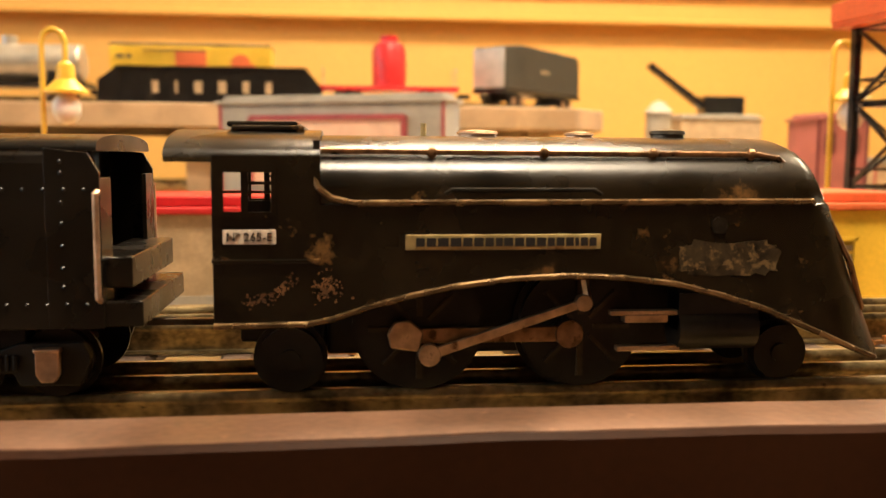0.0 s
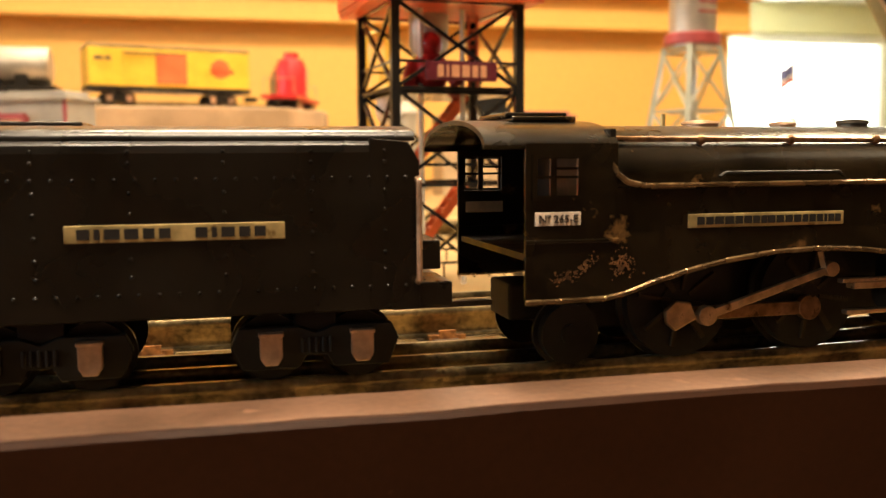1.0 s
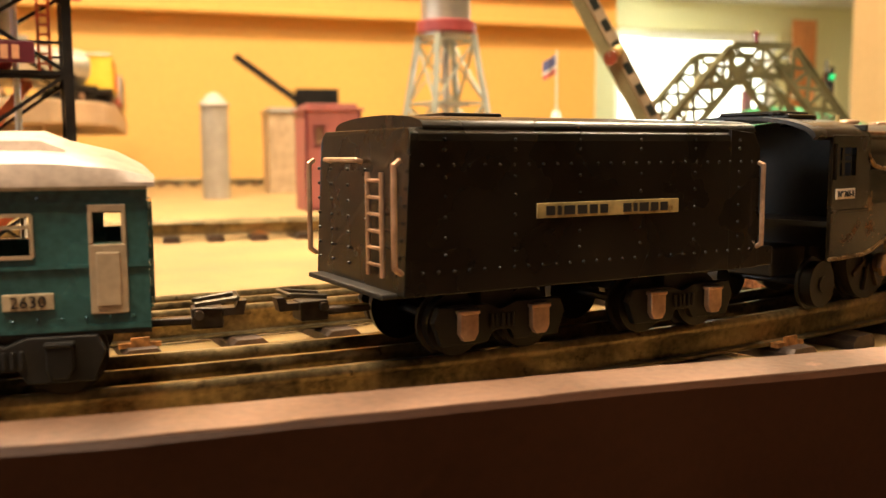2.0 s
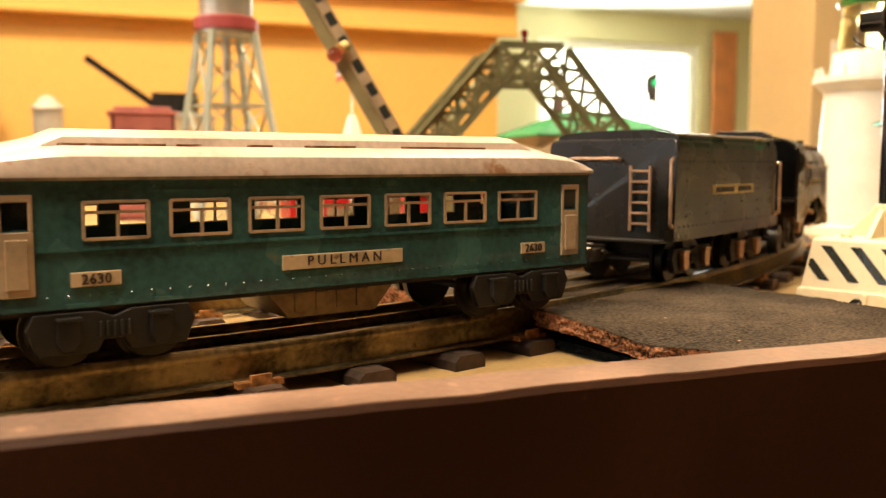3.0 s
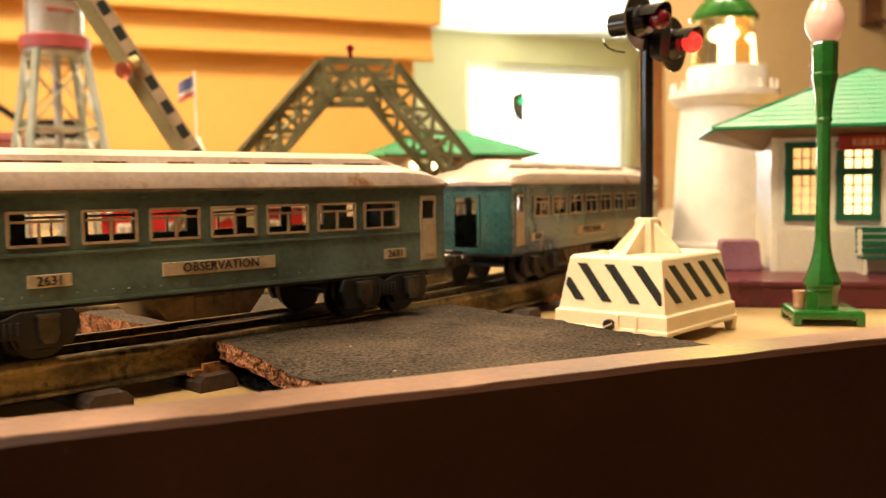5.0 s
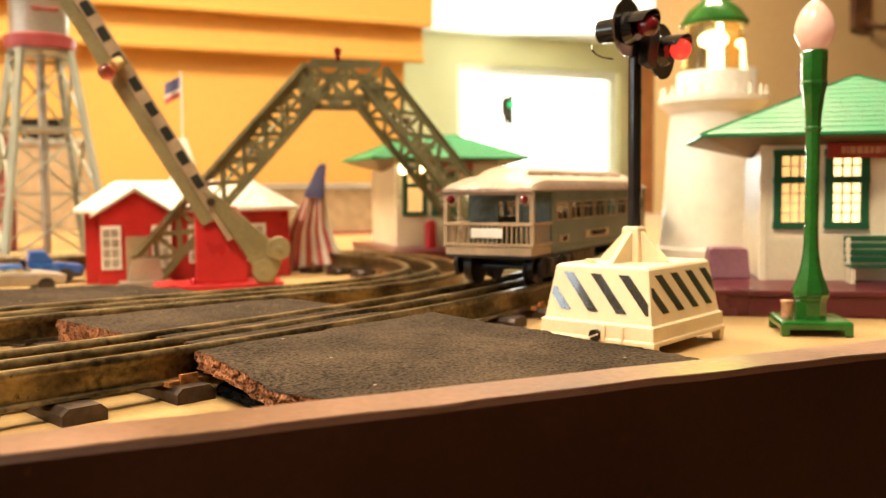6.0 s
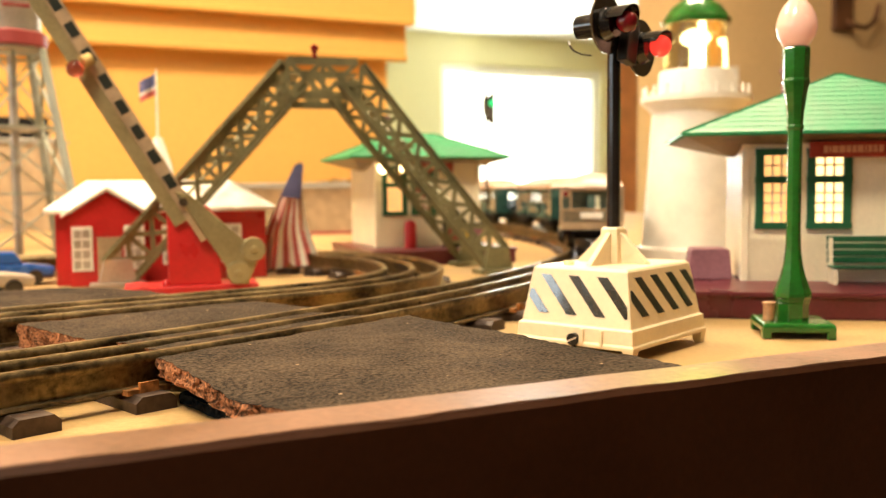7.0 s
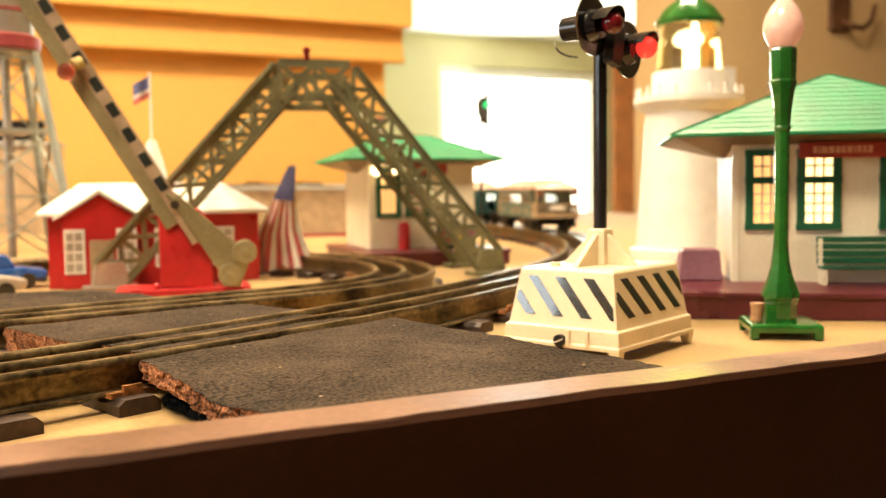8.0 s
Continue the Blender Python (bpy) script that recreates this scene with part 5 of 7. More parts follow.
        for k in range(13):
            a = math.pi * k / 12
            rim = [hub + Vector((r * math.cos(a), y, r * math.sin(a))) for r, y in ((0.0072, 0.001), (0.0072, -0.0085 - 0.003 * math.sin(a)), (0.0066, -0.0085 - 0.003 * math.sin(a)), (0.0066, 0.001))]
            rings.append([m @ p for p in rim])
        loft(bm, rings)
        part("hood", bm, GLOSS_BLACK, target)
        bm = bmesh.new()
        ball(bm, m @ (hub + Vector((0, -0.0075, 0))), 0.0050, seg=18)
        part("bulb", bm, mat_, target, "lit red bulb" if sx > 0 else "dark red bulb", smooth=True)
    bm = bmesh.new()
    wire(bm, [m @ Vector(p) for p in ((-0.0170, 0.0130, -0.0045), (-0.0172, 0.0122, -0.0068), (-0.0160, 0.0105, -0.0088), (-0.0135, 0.0080, -0.0098), (-0.0100, 0.0050, -0.0096))], 0.0004)
    part("lamp_wire", bm, GLOSS_BLACK, t)
    bars("sign_writing", [0.0012, 0.0012, 0.0012], 0.0022, 0.0006, IRON, t, m @ pose(0.0, -0.0042, 0.004))
    return t


crossing_signal()


# ---- green lamp post ----
def lamp_post():
    t = thing("lamp_post", "glossy green cast lamp post with a frosted pink bulb", "street lamp", pose(1.1480, 0.1510, 0, 0, 0, -34))
    def ring(h, z, n=8):
        return [Vector((h * math.cos(2 * math.pi * (k + 0.5) / n), h * math.sin(2 * math.pi * (k + 0.5) / n), z)) for k in range(n)]
    bm = bmesh.new()
    sq = lambda h, z: [Vector((sx * h, sy * h, z)) for sx, sy in ((-1, -1), (1, -1), (1, 1), (-1, 1))]
    loft(bm, [sq(0.0170, 0.0032), sq(0.0170, 0.0066), sq(0.0158, 0.0078)])
    for sx, sy in ((-1, -1), (1, -1), (1, 1), (-1, 1)):
        box(bm, sx * 0.0148 - 0.0022, sy * 0.0148 - 0.0022, 0, sx * 0.0148 + 0.0022, sy * 0.0148 + 0.0022, 0.0045)
    part("base_plate", bm, GREEN, t, bevel=0.0009)
    bm = bmesh.new()
    loft(bm, [ring(0.0080, 0.0074), ring(0.0080, 0.0160), ring(0.0086, 0.0166), ring(0.0086, 0.0178), ring(0.0094, 0.0190), ring(0.0092, 0.0212),
              ring(0.0080, 0.0240), ring(0.0062, 0.0290), ring(0.0047, 0.0350), ring(0.0038, 0.0430), ring(0.0035, 0.0540)])
    part("pedestal", bm, GREEN, t, bevel=0.0006)
    bm = bmesh.new()
    loft(bm, [ring(0.0035, 0.0535), ring(0.0036, 0.1010), ring(0.0042, 0.1016), ring(0.0042, 0.1028), ring(0.0038, 0.1036), ring(0.0042, 0.1100), ring(0.0054, 0.1190),
              ring(0.0066, 0.1240), ring(0.0066, 0.1252), ring(0.0062, 0.1258), ring(0.0066, 0.1400), ring(0.0060, 0.1412)])
    part("column", bm, GREEN, t, bevel=0.0004)
    bm = bmesh.new()
    lathe(bm, [(0.0050, 0.1405), (0.0066, 0.1425), (0.0086, 0.1460), (0.0096, 0.1500), (0.0095, 0.1530), (0.0084, 0.1570), (0.0062, 0.1612), (0.0034, 0.1645), (0.0010, 0.1658)], 24)
    part("bulb", bm, BULB_OFF, t, "unlit pink frosted flame bulb with a faint added glow", smooth=True, angle=80)
    bm = bmesh.new()
    rod(bm, (-0.0122, -0.0060, 0.008), (-0.0122, -0.0060, 0.0155), 0.0028, seg=18)
    rod(bm, (-0.0122, -0.0060, 0.0155), (-0.0122, -0.0060, 0.0168), 0.0033, seg=18)
    part("terminal_nut", bm, COPPER, t, "brass terminal nut", smooth=True)
    return t


lamp_post()


# ---- stations ----
def station(label, m, wide, deep, plat_left, plat_right, plat_front, lit, sign_bars, over=0.040):
    """A small station: maroon platform, sided walls, green windows, hipped green roof with wide eaves."""
    t = thing("station", label, "station", m)
    bm = bmesh.new()
    box(bm, -plat_left, -plat_front, 0, wide + plat_right, deep + 0.02, 0.0148)
    box(bm, -plat_left - 0.0015, -plat_front - 0.0015, 0.0120, wide + plat_right + 0.0015, deep + 0.0215, 0.0150)
    part("platform", bm, MAROON, t, bevel=0.0008)
    wins = [(0.0085, 0.0305), (0.0388, 0.0612)] + ([(0.0865, 0.1090)] if wide > 0.115 else [])
    z0, z1 = 0.0490, 0.0950
    bm = bmesh.new()
    holed(bm, 0, 0.0150, wide, 0.1040, 0, 0.0022, [(a, b, z0, z1) for a, b in wins])
    part("front_wall", bm, IVORY, t)
    bm = bmesh.new()
    for k in range(18):
        box(bm, 0.0032, -0.0005, 0.0170 + 0.0014 * k, wide - 0.0032, 0.0001, 0.0179 + 0.0014 * k)
    for k in range(50):
        box(bm, -0.0005, 0.0032, 0.0165 + 0.0017 * k, 0.0001, deep - 0.001, 0.0176 + 0.0017 * k)
    tagged(part("siding", bm, IVORY, t), kind="stuff")
    for x in (-0.0012, wide - 0.003):
        bm = bmesh.new()
        box(bm, x, -0.0014, 0.0150, x + 0.0042, 0.0030, 0.1040)
        part("corner_board", bm, IVORY, t)
    bm = bmesh.new()
    box(bm, 0, 0.0022, 0.0150, 0.0022, deep, 0.1040)
    box(bm, wide - 0.0022, 0.0022, 0.0150, wide, deep, 0.1040)
    box(bm, 0.0022, deep - 0.0022, 0.0150, wide - 0.0022, deep, 0.1040)
    part("wall", bm, IVORY, t)
    for i, (a, b) in enumerate(wins):
        bm = bmesh.new()
        zm = 0.0775
        for x0, x1 in ((a - 0.0016, a + 0.0032), (b - 0.0032, b + 0.0016)):
            box(bm, x0, -0.0022, z0 - 0.0015, x1, 0.0008, z1 + 0.0010)
        for za, zb in ((z0 - 0.0020, z0 + 0.0022), (zm - 0.0022, zm + 0.0022), (z1 - 0.0026, z1 + 0.0014)):
            box(bm, a - 0.0020, -0.0024, za, b + 0.0020, 0.0009, zb)
        w = part("window", bm, GREEN_TRIM, t, "green framed lit window", bevel=0.0003)
        bm = bmesh.new()
        for k in range(1, 3):
            x = a + (b - a - 0.0064) * k / 3 + 0.0032
            bar(bm, (x, -0.0006, z0), (x, -0.0006, z1), 0.0012)
        for z in (0.0572, 0.0632, 0.0692, 0.0862):
            bar(bm, (a, -0.0006, z), (b, -0.0006, z), 0.0012)
        part("glazing_bar", bm, IVORY, w)
        bm = bmesh.new()
        box(bm, a, 0.0006, z0, b, 0.0012, z1)
        part("pane", bm, lit[i % len(lit)], w)
    # roof: hipped, with shingle lines as thin raised rows
    ox, oy, ze, zr = over, over * 0.67, 0.1040, 0.145 if wide > 0.115 else 0.132
    ea = [(-ox, -oy), (wide + ox, -oy), (wide + ox, deep + oy), (-ox, deep + oy)]
    r0, r1 = (wide / 2 - (0.002 if wide > 0.115 else 0.025), deep / 2), (wide / 2 + (0.002 if wide > 0.115 else 0.025), deep / 2)
    bm = bmesh.new()
    v = [bm.verts.new((x, y, ze)) for x, y in ea] + [bm.verts.new((x, y, ze + 0.0018)) for x, y in ea] + [bm.verts.new((*r0, zr)), bm.verts.new((*r1, zr))]
    for f in ((3, 2, 1, 0), (0, 1, 5, 4), (1, 2, 6, 5), (2, 3, 7, 6), (3, 0, 4, 7), (4, 5, 9, 8), (5, 6, 9), (6, 7, 8, 9), (7, 4, 8)):
        bm.faces.new([v[i] for i in f])
    roof = part("roof", bm, GREEN_ROOF, t, "green shingled hip roof with wide eaves")
    bm = bmesh.new()
    A, B, C, D = [Vector((*p, ze + 0.0018)) for p in ea]
    P, Q = Vector((*r0, zr)), Vector((*r1, zr))
    for k in range(1, 12):
        f = k / 12
        for s, e, u, w in ((A, B, P, Q), (D, A, P, P)):
            bar(bm, s.lerp(u, f), e.lerp(w, f), 0.0004, 0.0004)
    for k in range(1, 26):
        f = k / 26
        foot, head = A.lerp(B, f), P.lerp(Q, min(1, max(0, (A.lerp(B, f).x - P.x) / (Q.x - P.x))))
        if foot.x < P.x or foot.x > Q.x:
            g = (foot.x - A.x) / (P.x - A.x) if foot.x < P.x else (B.x - foot.x) / (B.x - Q.x)
            head = A.lerp(P, g) if foot.x < P.x else B.lerp(Q, g)
            head.x = foot.x
        bar(bm, foot, head, 0.0004, 0.0004)
    for s, e in ((A, P), (B, Q), (D, P), (P, Q)):
        bar(bm, s, e, 0.0012, 0.0012)
    part("shingle_line", bm, GREEN_ROOF, roof)
    bm = bmesh.new()
    loft(bm, [[Vector(p) for p in ((-0.004, deep * 0.45, 0.0930), (wide + 0.004, deep * 0.45, 0.0930), (wide + 0.004, deep * 0.60, 0.0930), (-0.004, deep * 0.60, 0.0930))],
              [Vector(p) for p in ((0.003 - ox, 0.003 - oy, 0.1036), (wide + ox - 0.003, 0.003 - oy, 0.1036), (wide + ox - 0.003, deep + oy - 0.003, 0.1036), (0.003 - ox, deep + oy - 0.003, 0.1036))]])
    part("eaves_board", bm, TANK, t)
    bm = bmesh.new()
    cx, cy = wide * 0.27, deep * 0.80
    box(bm, cx, cy, 0.11, cx + 0.009, cy + 0.009, 0.150)
    box(bm, cx - 0.001, cy - 0.001, 0.150, cx + 0.010, cy + 0.010, 0.153)
    part("chimney", bm, MAROON_PALE, t, bevel=0.0003)
    bm = bmesh.new()
    sx = 0.0615 if wide > 0.115 else wide * 0.5
    box(bm, sx - 0.0248, -0.0085, 0.0905, sx + 0.0248, -0.0060, 0.1002)
    sign = part("sign", bm, SIGN_RED, t, "red sign board with faded writing", bevel=0.0006)
    bars("sign_writing", sign_bars, 0.0042, 0.0008, SIGN_TEXT, sign, pose(sx, -0.0087, 0.0954))
    return t


AX = -35.0
st = station("ivory plastic station with green roof and lit windows on maroon platform", pose(1.210, 0.250, 0, 0, 0, AX), 0.127, 0.076, 0.065, 0.05, 0.064, [WARM_DIM, WARM_LIT],
             [0.0022, 0.0010, 0.0032, 0.0032, 0.0026, 0.0022, 0.0032, 0.0010, 0.0022, 0.0022, 0.0026])
inv = pose(1.210, 0.250, 0, 0, 0, AX)
b = thing("bench", "dark green slatted station bench on the platform", "bench", inv @ pose(0.0815, -0.0110, 0.015))
bm = bmesh.new()
for k in range(4):
    box(bm, -0.034, 0.002 + 0.0006 * k, 0.012 + 0.0042 * k, 0.034, 0.0032 + 0.0006 * k, 0.0155 + 0.0042 * k)
part("backrest", bm, GREEN_TRIM, b, bevel=0.0003)
bm = bmesh.new()
for k in range(3):
    box(bm, -0.034, -0.012 + 0.0046 * k, 0.0095, 0.034, -0.0082 + 0.0046 * k, 0.0108)
part("seat", bm, GREEN_TRIM, b, bevel=0.0003)
for x in (-0.032, 0.032):
    bm = bmesh.new()
    box(bm, x - 0.0012, -0.0115, 0, x + 0.0012, 0.0030, 0.0094)
    box(bm, x - 0.0012, 0.0012, 0.0094, x + 0.0012, 0.0030, 0.0270)
    part("leg", bm, IVORY, b)
ST2 = pose(1.128, 0.668, 0, 0, 0, -6)
b = thing("trunk", "dusty purple-brown plastic baggage trunk on the platform", "trunk", inv @ pose(-0.0190, 0.016, 0.015))
bm = bmesh.new()
loft(bm, [[Vector((sx * w, sy * 0.012, z)) for sx, sy in ((-1, -1), (1, -1), (1, 1), (-1, 1))] for z, w in ((0, 0.0135), (0.018, 0.0118), (0.0195, 0.0105))])
part("body", bm, MAROON_PALE, b, bevel=0.0008)
st2 = station("ivory station with green roof and small round eave lamps", ST2, 0.110, 0.10, 0.018, 0.02, 0.050, [WARM_DIM, SIGN_RED], [0.003, 0.002, 0.004], 0.030)
for x, r in ((0.002, 0.0052), (0.022, 0.0036)):
    w = ST2 @ Vector((x, -0.020, 0.094))
    lt = thing("eave_lamp", "small round warm lamp under the station eaves", "lamp", Matrix.Translation(w), "eave lamps")
    bm = bmesh.new()
    ball(bm, (0, 0, 0), r, seg=14)
    part("bulb", bm, WARM_BULB, lt, smooth=True)
    bm = bmesh.new()
    rod(bm, (0, 0, r * 0.8), (0, 0, 0.0105), 0.0022, seg=10)
    part("socket", bm, DARK_METAL, lt)
w = ST2
b = thing("news_stand", "small counter with coloured papers on the platform", "stand", w @ pose(0.082, -0.026, 0.015))
bm = bmesh.new()
box(bm, -0.019, -0.006, 0, 0.019, 0.006, 0.024)
part("counter", bm, DARK_METAL, b, bevel=0.0005)
for k, mt in enumerate((PINK_RED, YELLOW, MAROON_PALE)):
    bm = bmesh.new()
    box(bm, -0.018 + 0.0125 * k, -0.0066, 0.006, -0.007 + 0.0125 * k, -0.0060, 0.020)
    part("paper", bm, mt, b)
b = thing("post_box", "small red painted post box beside the station door", "box", w @ pose(0.030, -0.018, 0.015))
bm = bmesh.new()
lathe(bm, [(0.006, 0), (0.006, 0.022), (0.0045, 0.027), (0.001, 0.028)], 14)
part("body", bm, RED, b, smooth=True)


# ---- lighthouse ----
t = thing("lighthouse", "white model lighthouse with green lantern and lit beacon", "lighthouse", pose(1.443, 0.564, 0))
bm = bmesh.new()
lathe(bm, [(0.060, 0), (0.060, 0.010), (0.0535, 0.012), (0.050, 0.060), (0.046, 0.120), (0.044, 0.150), (0.045, 0.154)], 32)
part("tower", bm, WHITE, t, smooth=True)
bm = bmesh.new()
lathe(bm, [(0.045, 0.150), (0.052, 0.157), (0.056, 0.160), (0.056, 0.166), (0.040, 0.168)], 32)
for k in range(20):
    a = 2 * math.pi * k / 20
    rod(bm, (0.053 * math.cos(a), 0.053 * math.sin(a), 0.165), (0.053 * math.cos(a), 0.053 * math.sin(a), 0.176), 0.0014, seg=6)
part("gallery", bm, WHITE, t, smooth=True)
bm = bmesh.new()
lathe(bm, [(0.0385, 0.166), (0.0375, 0.190), (0.036, 0.192)], 28)
part("lantern_base", bm, WHITE, t, smooth=True)
bm = bmesh.new()
lathe(bm, [(0.0330, 0.191), (0.0290, 0.240)], 28)
lathe(bm, [(0.0318, 0.1912), (0.0278, 0.2398)], 28)
part("lantern_glass", bm, AMBER, t, smooth=True)
bm = bmesh.new()
lathe(bm, [(0.0340, 0.239), (0.0350, 0.243), (0.0260, 0.256), (0.010, 0.268), (0.002, 0.272)], 28)
part("lantern_roof", bm, GREEN, t, smooth=True)
for x, r, z in ((-0.006, 0.0150, 0.222), (0.014, 0.0095, 0.218)):
    bm = bmesh.new()
    ball(bm, (x, -0.006, z), r * 0.62, seg=18)
    rod(bm, (x, -0.006, 0.190), (x, -0.006, z - r * 0.5), 0.003, seg=8)
    part("beacon", bm, BEACON, t, smooth=True)


# ---- crossing gate ----
t = thing("crossing_gate", "red crossing gate housing with raised striped arm", "crossing gate", pose(0.915, 0.485, 0, 0, 0, -8))
bm = bmesh.new()
slab(bm, [(-0.046, -0.020), (0.040, -0.020), (0.046, -0.014), (0.046, 0.018), (-0.040, 0.022), (-0.046, 0.016)], 0, 0.0075)
part("base_plate", bm, RED, t, bevel=0.0012)
bm = bmesh.new()
prism(bm, [(-0.016, 0.0075), (0.020, 0.0075), (0.020, 0.052), (0.012, 0.063), (-0.010, 0.063), (-0.016, 0.057)], -0.012, 0.014)
ball(bm, (-0.018, -0.012, 0.009), 0.003, seg=10)
part("housing", bm, RED, t, bevel=0.001)
piv = Vector((-0.005, -0.016, 0.066))
tip = Vector((-0.130, -0.016, 0.278))
low = Vector((0.030, -0.016, 0.010))
d = (tip - piv).normalized()
side = Vector((-d.z, 0, d.x))
bm = bmesh.new()
bar(bm, piv - d * 0.030, tip, 0.0024, 0.0092)
part("striped_arm", bm, CREAM, t, "cream gate arm with black squares")
bm = bmesh.new()
o = side * 0.0088 + Vector((0, 0.003, 0))
bar(bm, piv + o - d * 0.012, tip + o, 0.0034, 0.0098)
part("back_arm", bm, KHAKI, t)
for k in range(12):
    bm = bmesh.new()
    c = piv + d * (0.012 + 0.0195 * k)
    bar(bm, c + Vector((0, -0.0012, 0)), c + d * 0.0100 + Vector((0, -0.0012, 0)), 0.0007, 0.0062)
    part("black_square", bm, STRIPE, t)
bm = bmesh.new()
q = low - piv
prism(bm, [(piv.x - 0.006, piv.z + 0.008), (piv.x + 0.005, piv.z + 0.005), (low.x + 0.004, low.z + 0.030), (low.x + 0.014, low.z + 0.026), (low.x + 0.014, low.z + 0.012), (low.x + 0.008, low.z - 0.003), (low.x - 0.004, low.z - 0.002), (low.x - 0.007, low.z + 0.010)], -0.0195, -0.0175)
part("counterweight_plate", bm, KHAKI, t, bevel=0.0006)
for c, r in ((Vector((low.x + 0.012, 0, low.z + 0.022)), 0.0085), (Vector((low.x + 0.001, 0, low.z + 0.006)), 0.0080)):
    bm = bmesh.new()
    rod(bm, (c.x, -0.0225, c.z), (c.x, -0.0160, c.z), r, seg=24)
    rod(bm, (c.x, -0.0240, c.z), (c.x, -0.0220, c.z), r * 0.3, seg=12)
    part("counterweight", bm, KHAKI, t, bevel=0.0006)
bm = bmesh.new()
rod(bm, piv + Vector((0, -0.004, 0)), piv + Vector((0, 0.012, 0)), 0.003, seg=12)
part("pivot", bm, IRON, t)
lp = piv + d * 0.112
bm = bmesh.new()
rod(bm, lp + Vector((0, -0.003, 0)), lp + side * 0.006 + Vector((0, -0.006, 0)), 0.0042, seg=14)
part("lamp_socket", bm, BRASS, t)
bm = bmesh.new()
ball(bm, lp + side * 0.0110 + Vector((0, -0.008, -0.002)), 0.0058, seg=14)
part("lamp_bulb", bm, ROSE_GLASS, t, "clear red arm lamp", smooth=True)


# ---- bridge ----
t = thing("truss_bridge", "olive grey pressed-metal truss bridge with lattice legs", "bridge")


def lattice(name, a, b, width, side, parent, n):
    """A pressed lattice girder from a to b: two flanges and crossed braces, flat in the plane of side."""
    a, b, side = Vector(a), Vector(b), Vector(side).normalized()
    d = (b - a).normalized()
    thick = d.cross(side).normalized()
    bm = bmesh.new()
    for s in (-1, 1):
        o = side * s * (width / 2 - 0.0022)
        m0, m1 = a + o, b + o
        bar_m = Matrix((side, thick, d)).transposed().to_4x4()
        box(bm, -0.0032, -0.0010, 0, 0.0032, 0.0010, (b - a).length, Matrix.Translation(m0) @ bar_m)
        box(bm, s * 0.0012 - 0.0006, -0.0045, 0, s * 0.0012 + 0.0006, 0.0010, (b - a).length, Matrix.Translation(m0) @ bar_m)
    girder = part(name, bm, OLIVE, parent)
    L = (b - a).length
    for k in range(n):
        p, q = a + d * (L * k / n), a + d * (L * (k + 1) / n)
        h = side * (width / 2 - 0.002)
        for u, v in ((p - h, q + h), (p + h, q - h), (p - h, p + h)):
            w = (v - u).normalized()
            m = Matrix.Translation(u) @ Matrix((w.cross(thick), thick, w)).transposed().to_4x4()
            bm = bmesh.new()
            box(bm, -0.0019, -0.0006, 0, 0.0019, 0.0006, (v - u).length, m)
            part("brace", bm, OLIVE, girder)
    return girder


FOOT_L, TOP_L, TOP_R, FOOT_R = (0.872, 0.558, 0.012), (1.010, 0.540, 0.168), (1.055, 0.532, 0.168), (1.180, 0.512, 0.012)
for dy, dx in ((0.0, 0.0), (0.085, 0.018)):
    bl, tl, tr, br = [Vector(p) + Vector((dx, dy, 0)) for p in (FOOT_L, TOP_L, TOP_R, FOOT_R)]
    lattice("leg", bl, tl, 0.030, Vector((0.75, 0, -0.66)), t, 8)
    lattice("leg", br, tr, 0.030, Vector((0.80, 0, 0.60)), t, 8)
    lattice("top_chord", tl + Vector((-0.006, 0, -0.004)), tr + Vector((0.006, 0, -0.004)), 0.032, Vector((0, 0, 1)), t, 2)
    for p in (bl, br):
        bm = bmesh.new()
        box(bm, p.x - 0.020, p.y - 0.010, 0, p.x + 0.020, p.y + 0.010, 0.004)
        prism(bm, [(p.x - 0.014, 0.004), (p.x + 0.014, 0.004), (p.x + 0.010, 0.022), (p.x - 0.010, 0.022)], p.y - 0.003, p.y + 0.003)
        part("foot", bm, SILVER if p is bl else OLIVE, t, bevel=0.0006)
A0, B0 = Vector(FOOT_R), Vector(TOP_R)
off = Vector((0.018, 0.085, 0))
for f in (0.30, 0.62, 1.0):
    for s0, s1 in ((A0, B0), (Vector(FOOT_L), Vector(TOP_L))):
        p = s0.lerp(s1, f)
        bm = bmesh.new()
        bar(bm, p, p + off, 0.010, 0.0015)
        if f < 1:
            q = s0.lerp(s1, f + 0.35)
            bar(bm, p, q + off, 0.003, 0.0015)
            bar(bm, p + off, q, 0.003, 0.0015)
        part("cross_brace", bm, OLIVE, t)
bm = bmesh.new()
ball(bm, (1.026, 0.537, 0.188), 0.0034, seg=10)
rod(bm, (1.026, 0.537, 0.180), (1.026, 0.537, 0.186), 0.002, seg=8)
part("top_lamp", bm, RED_DIM, t)


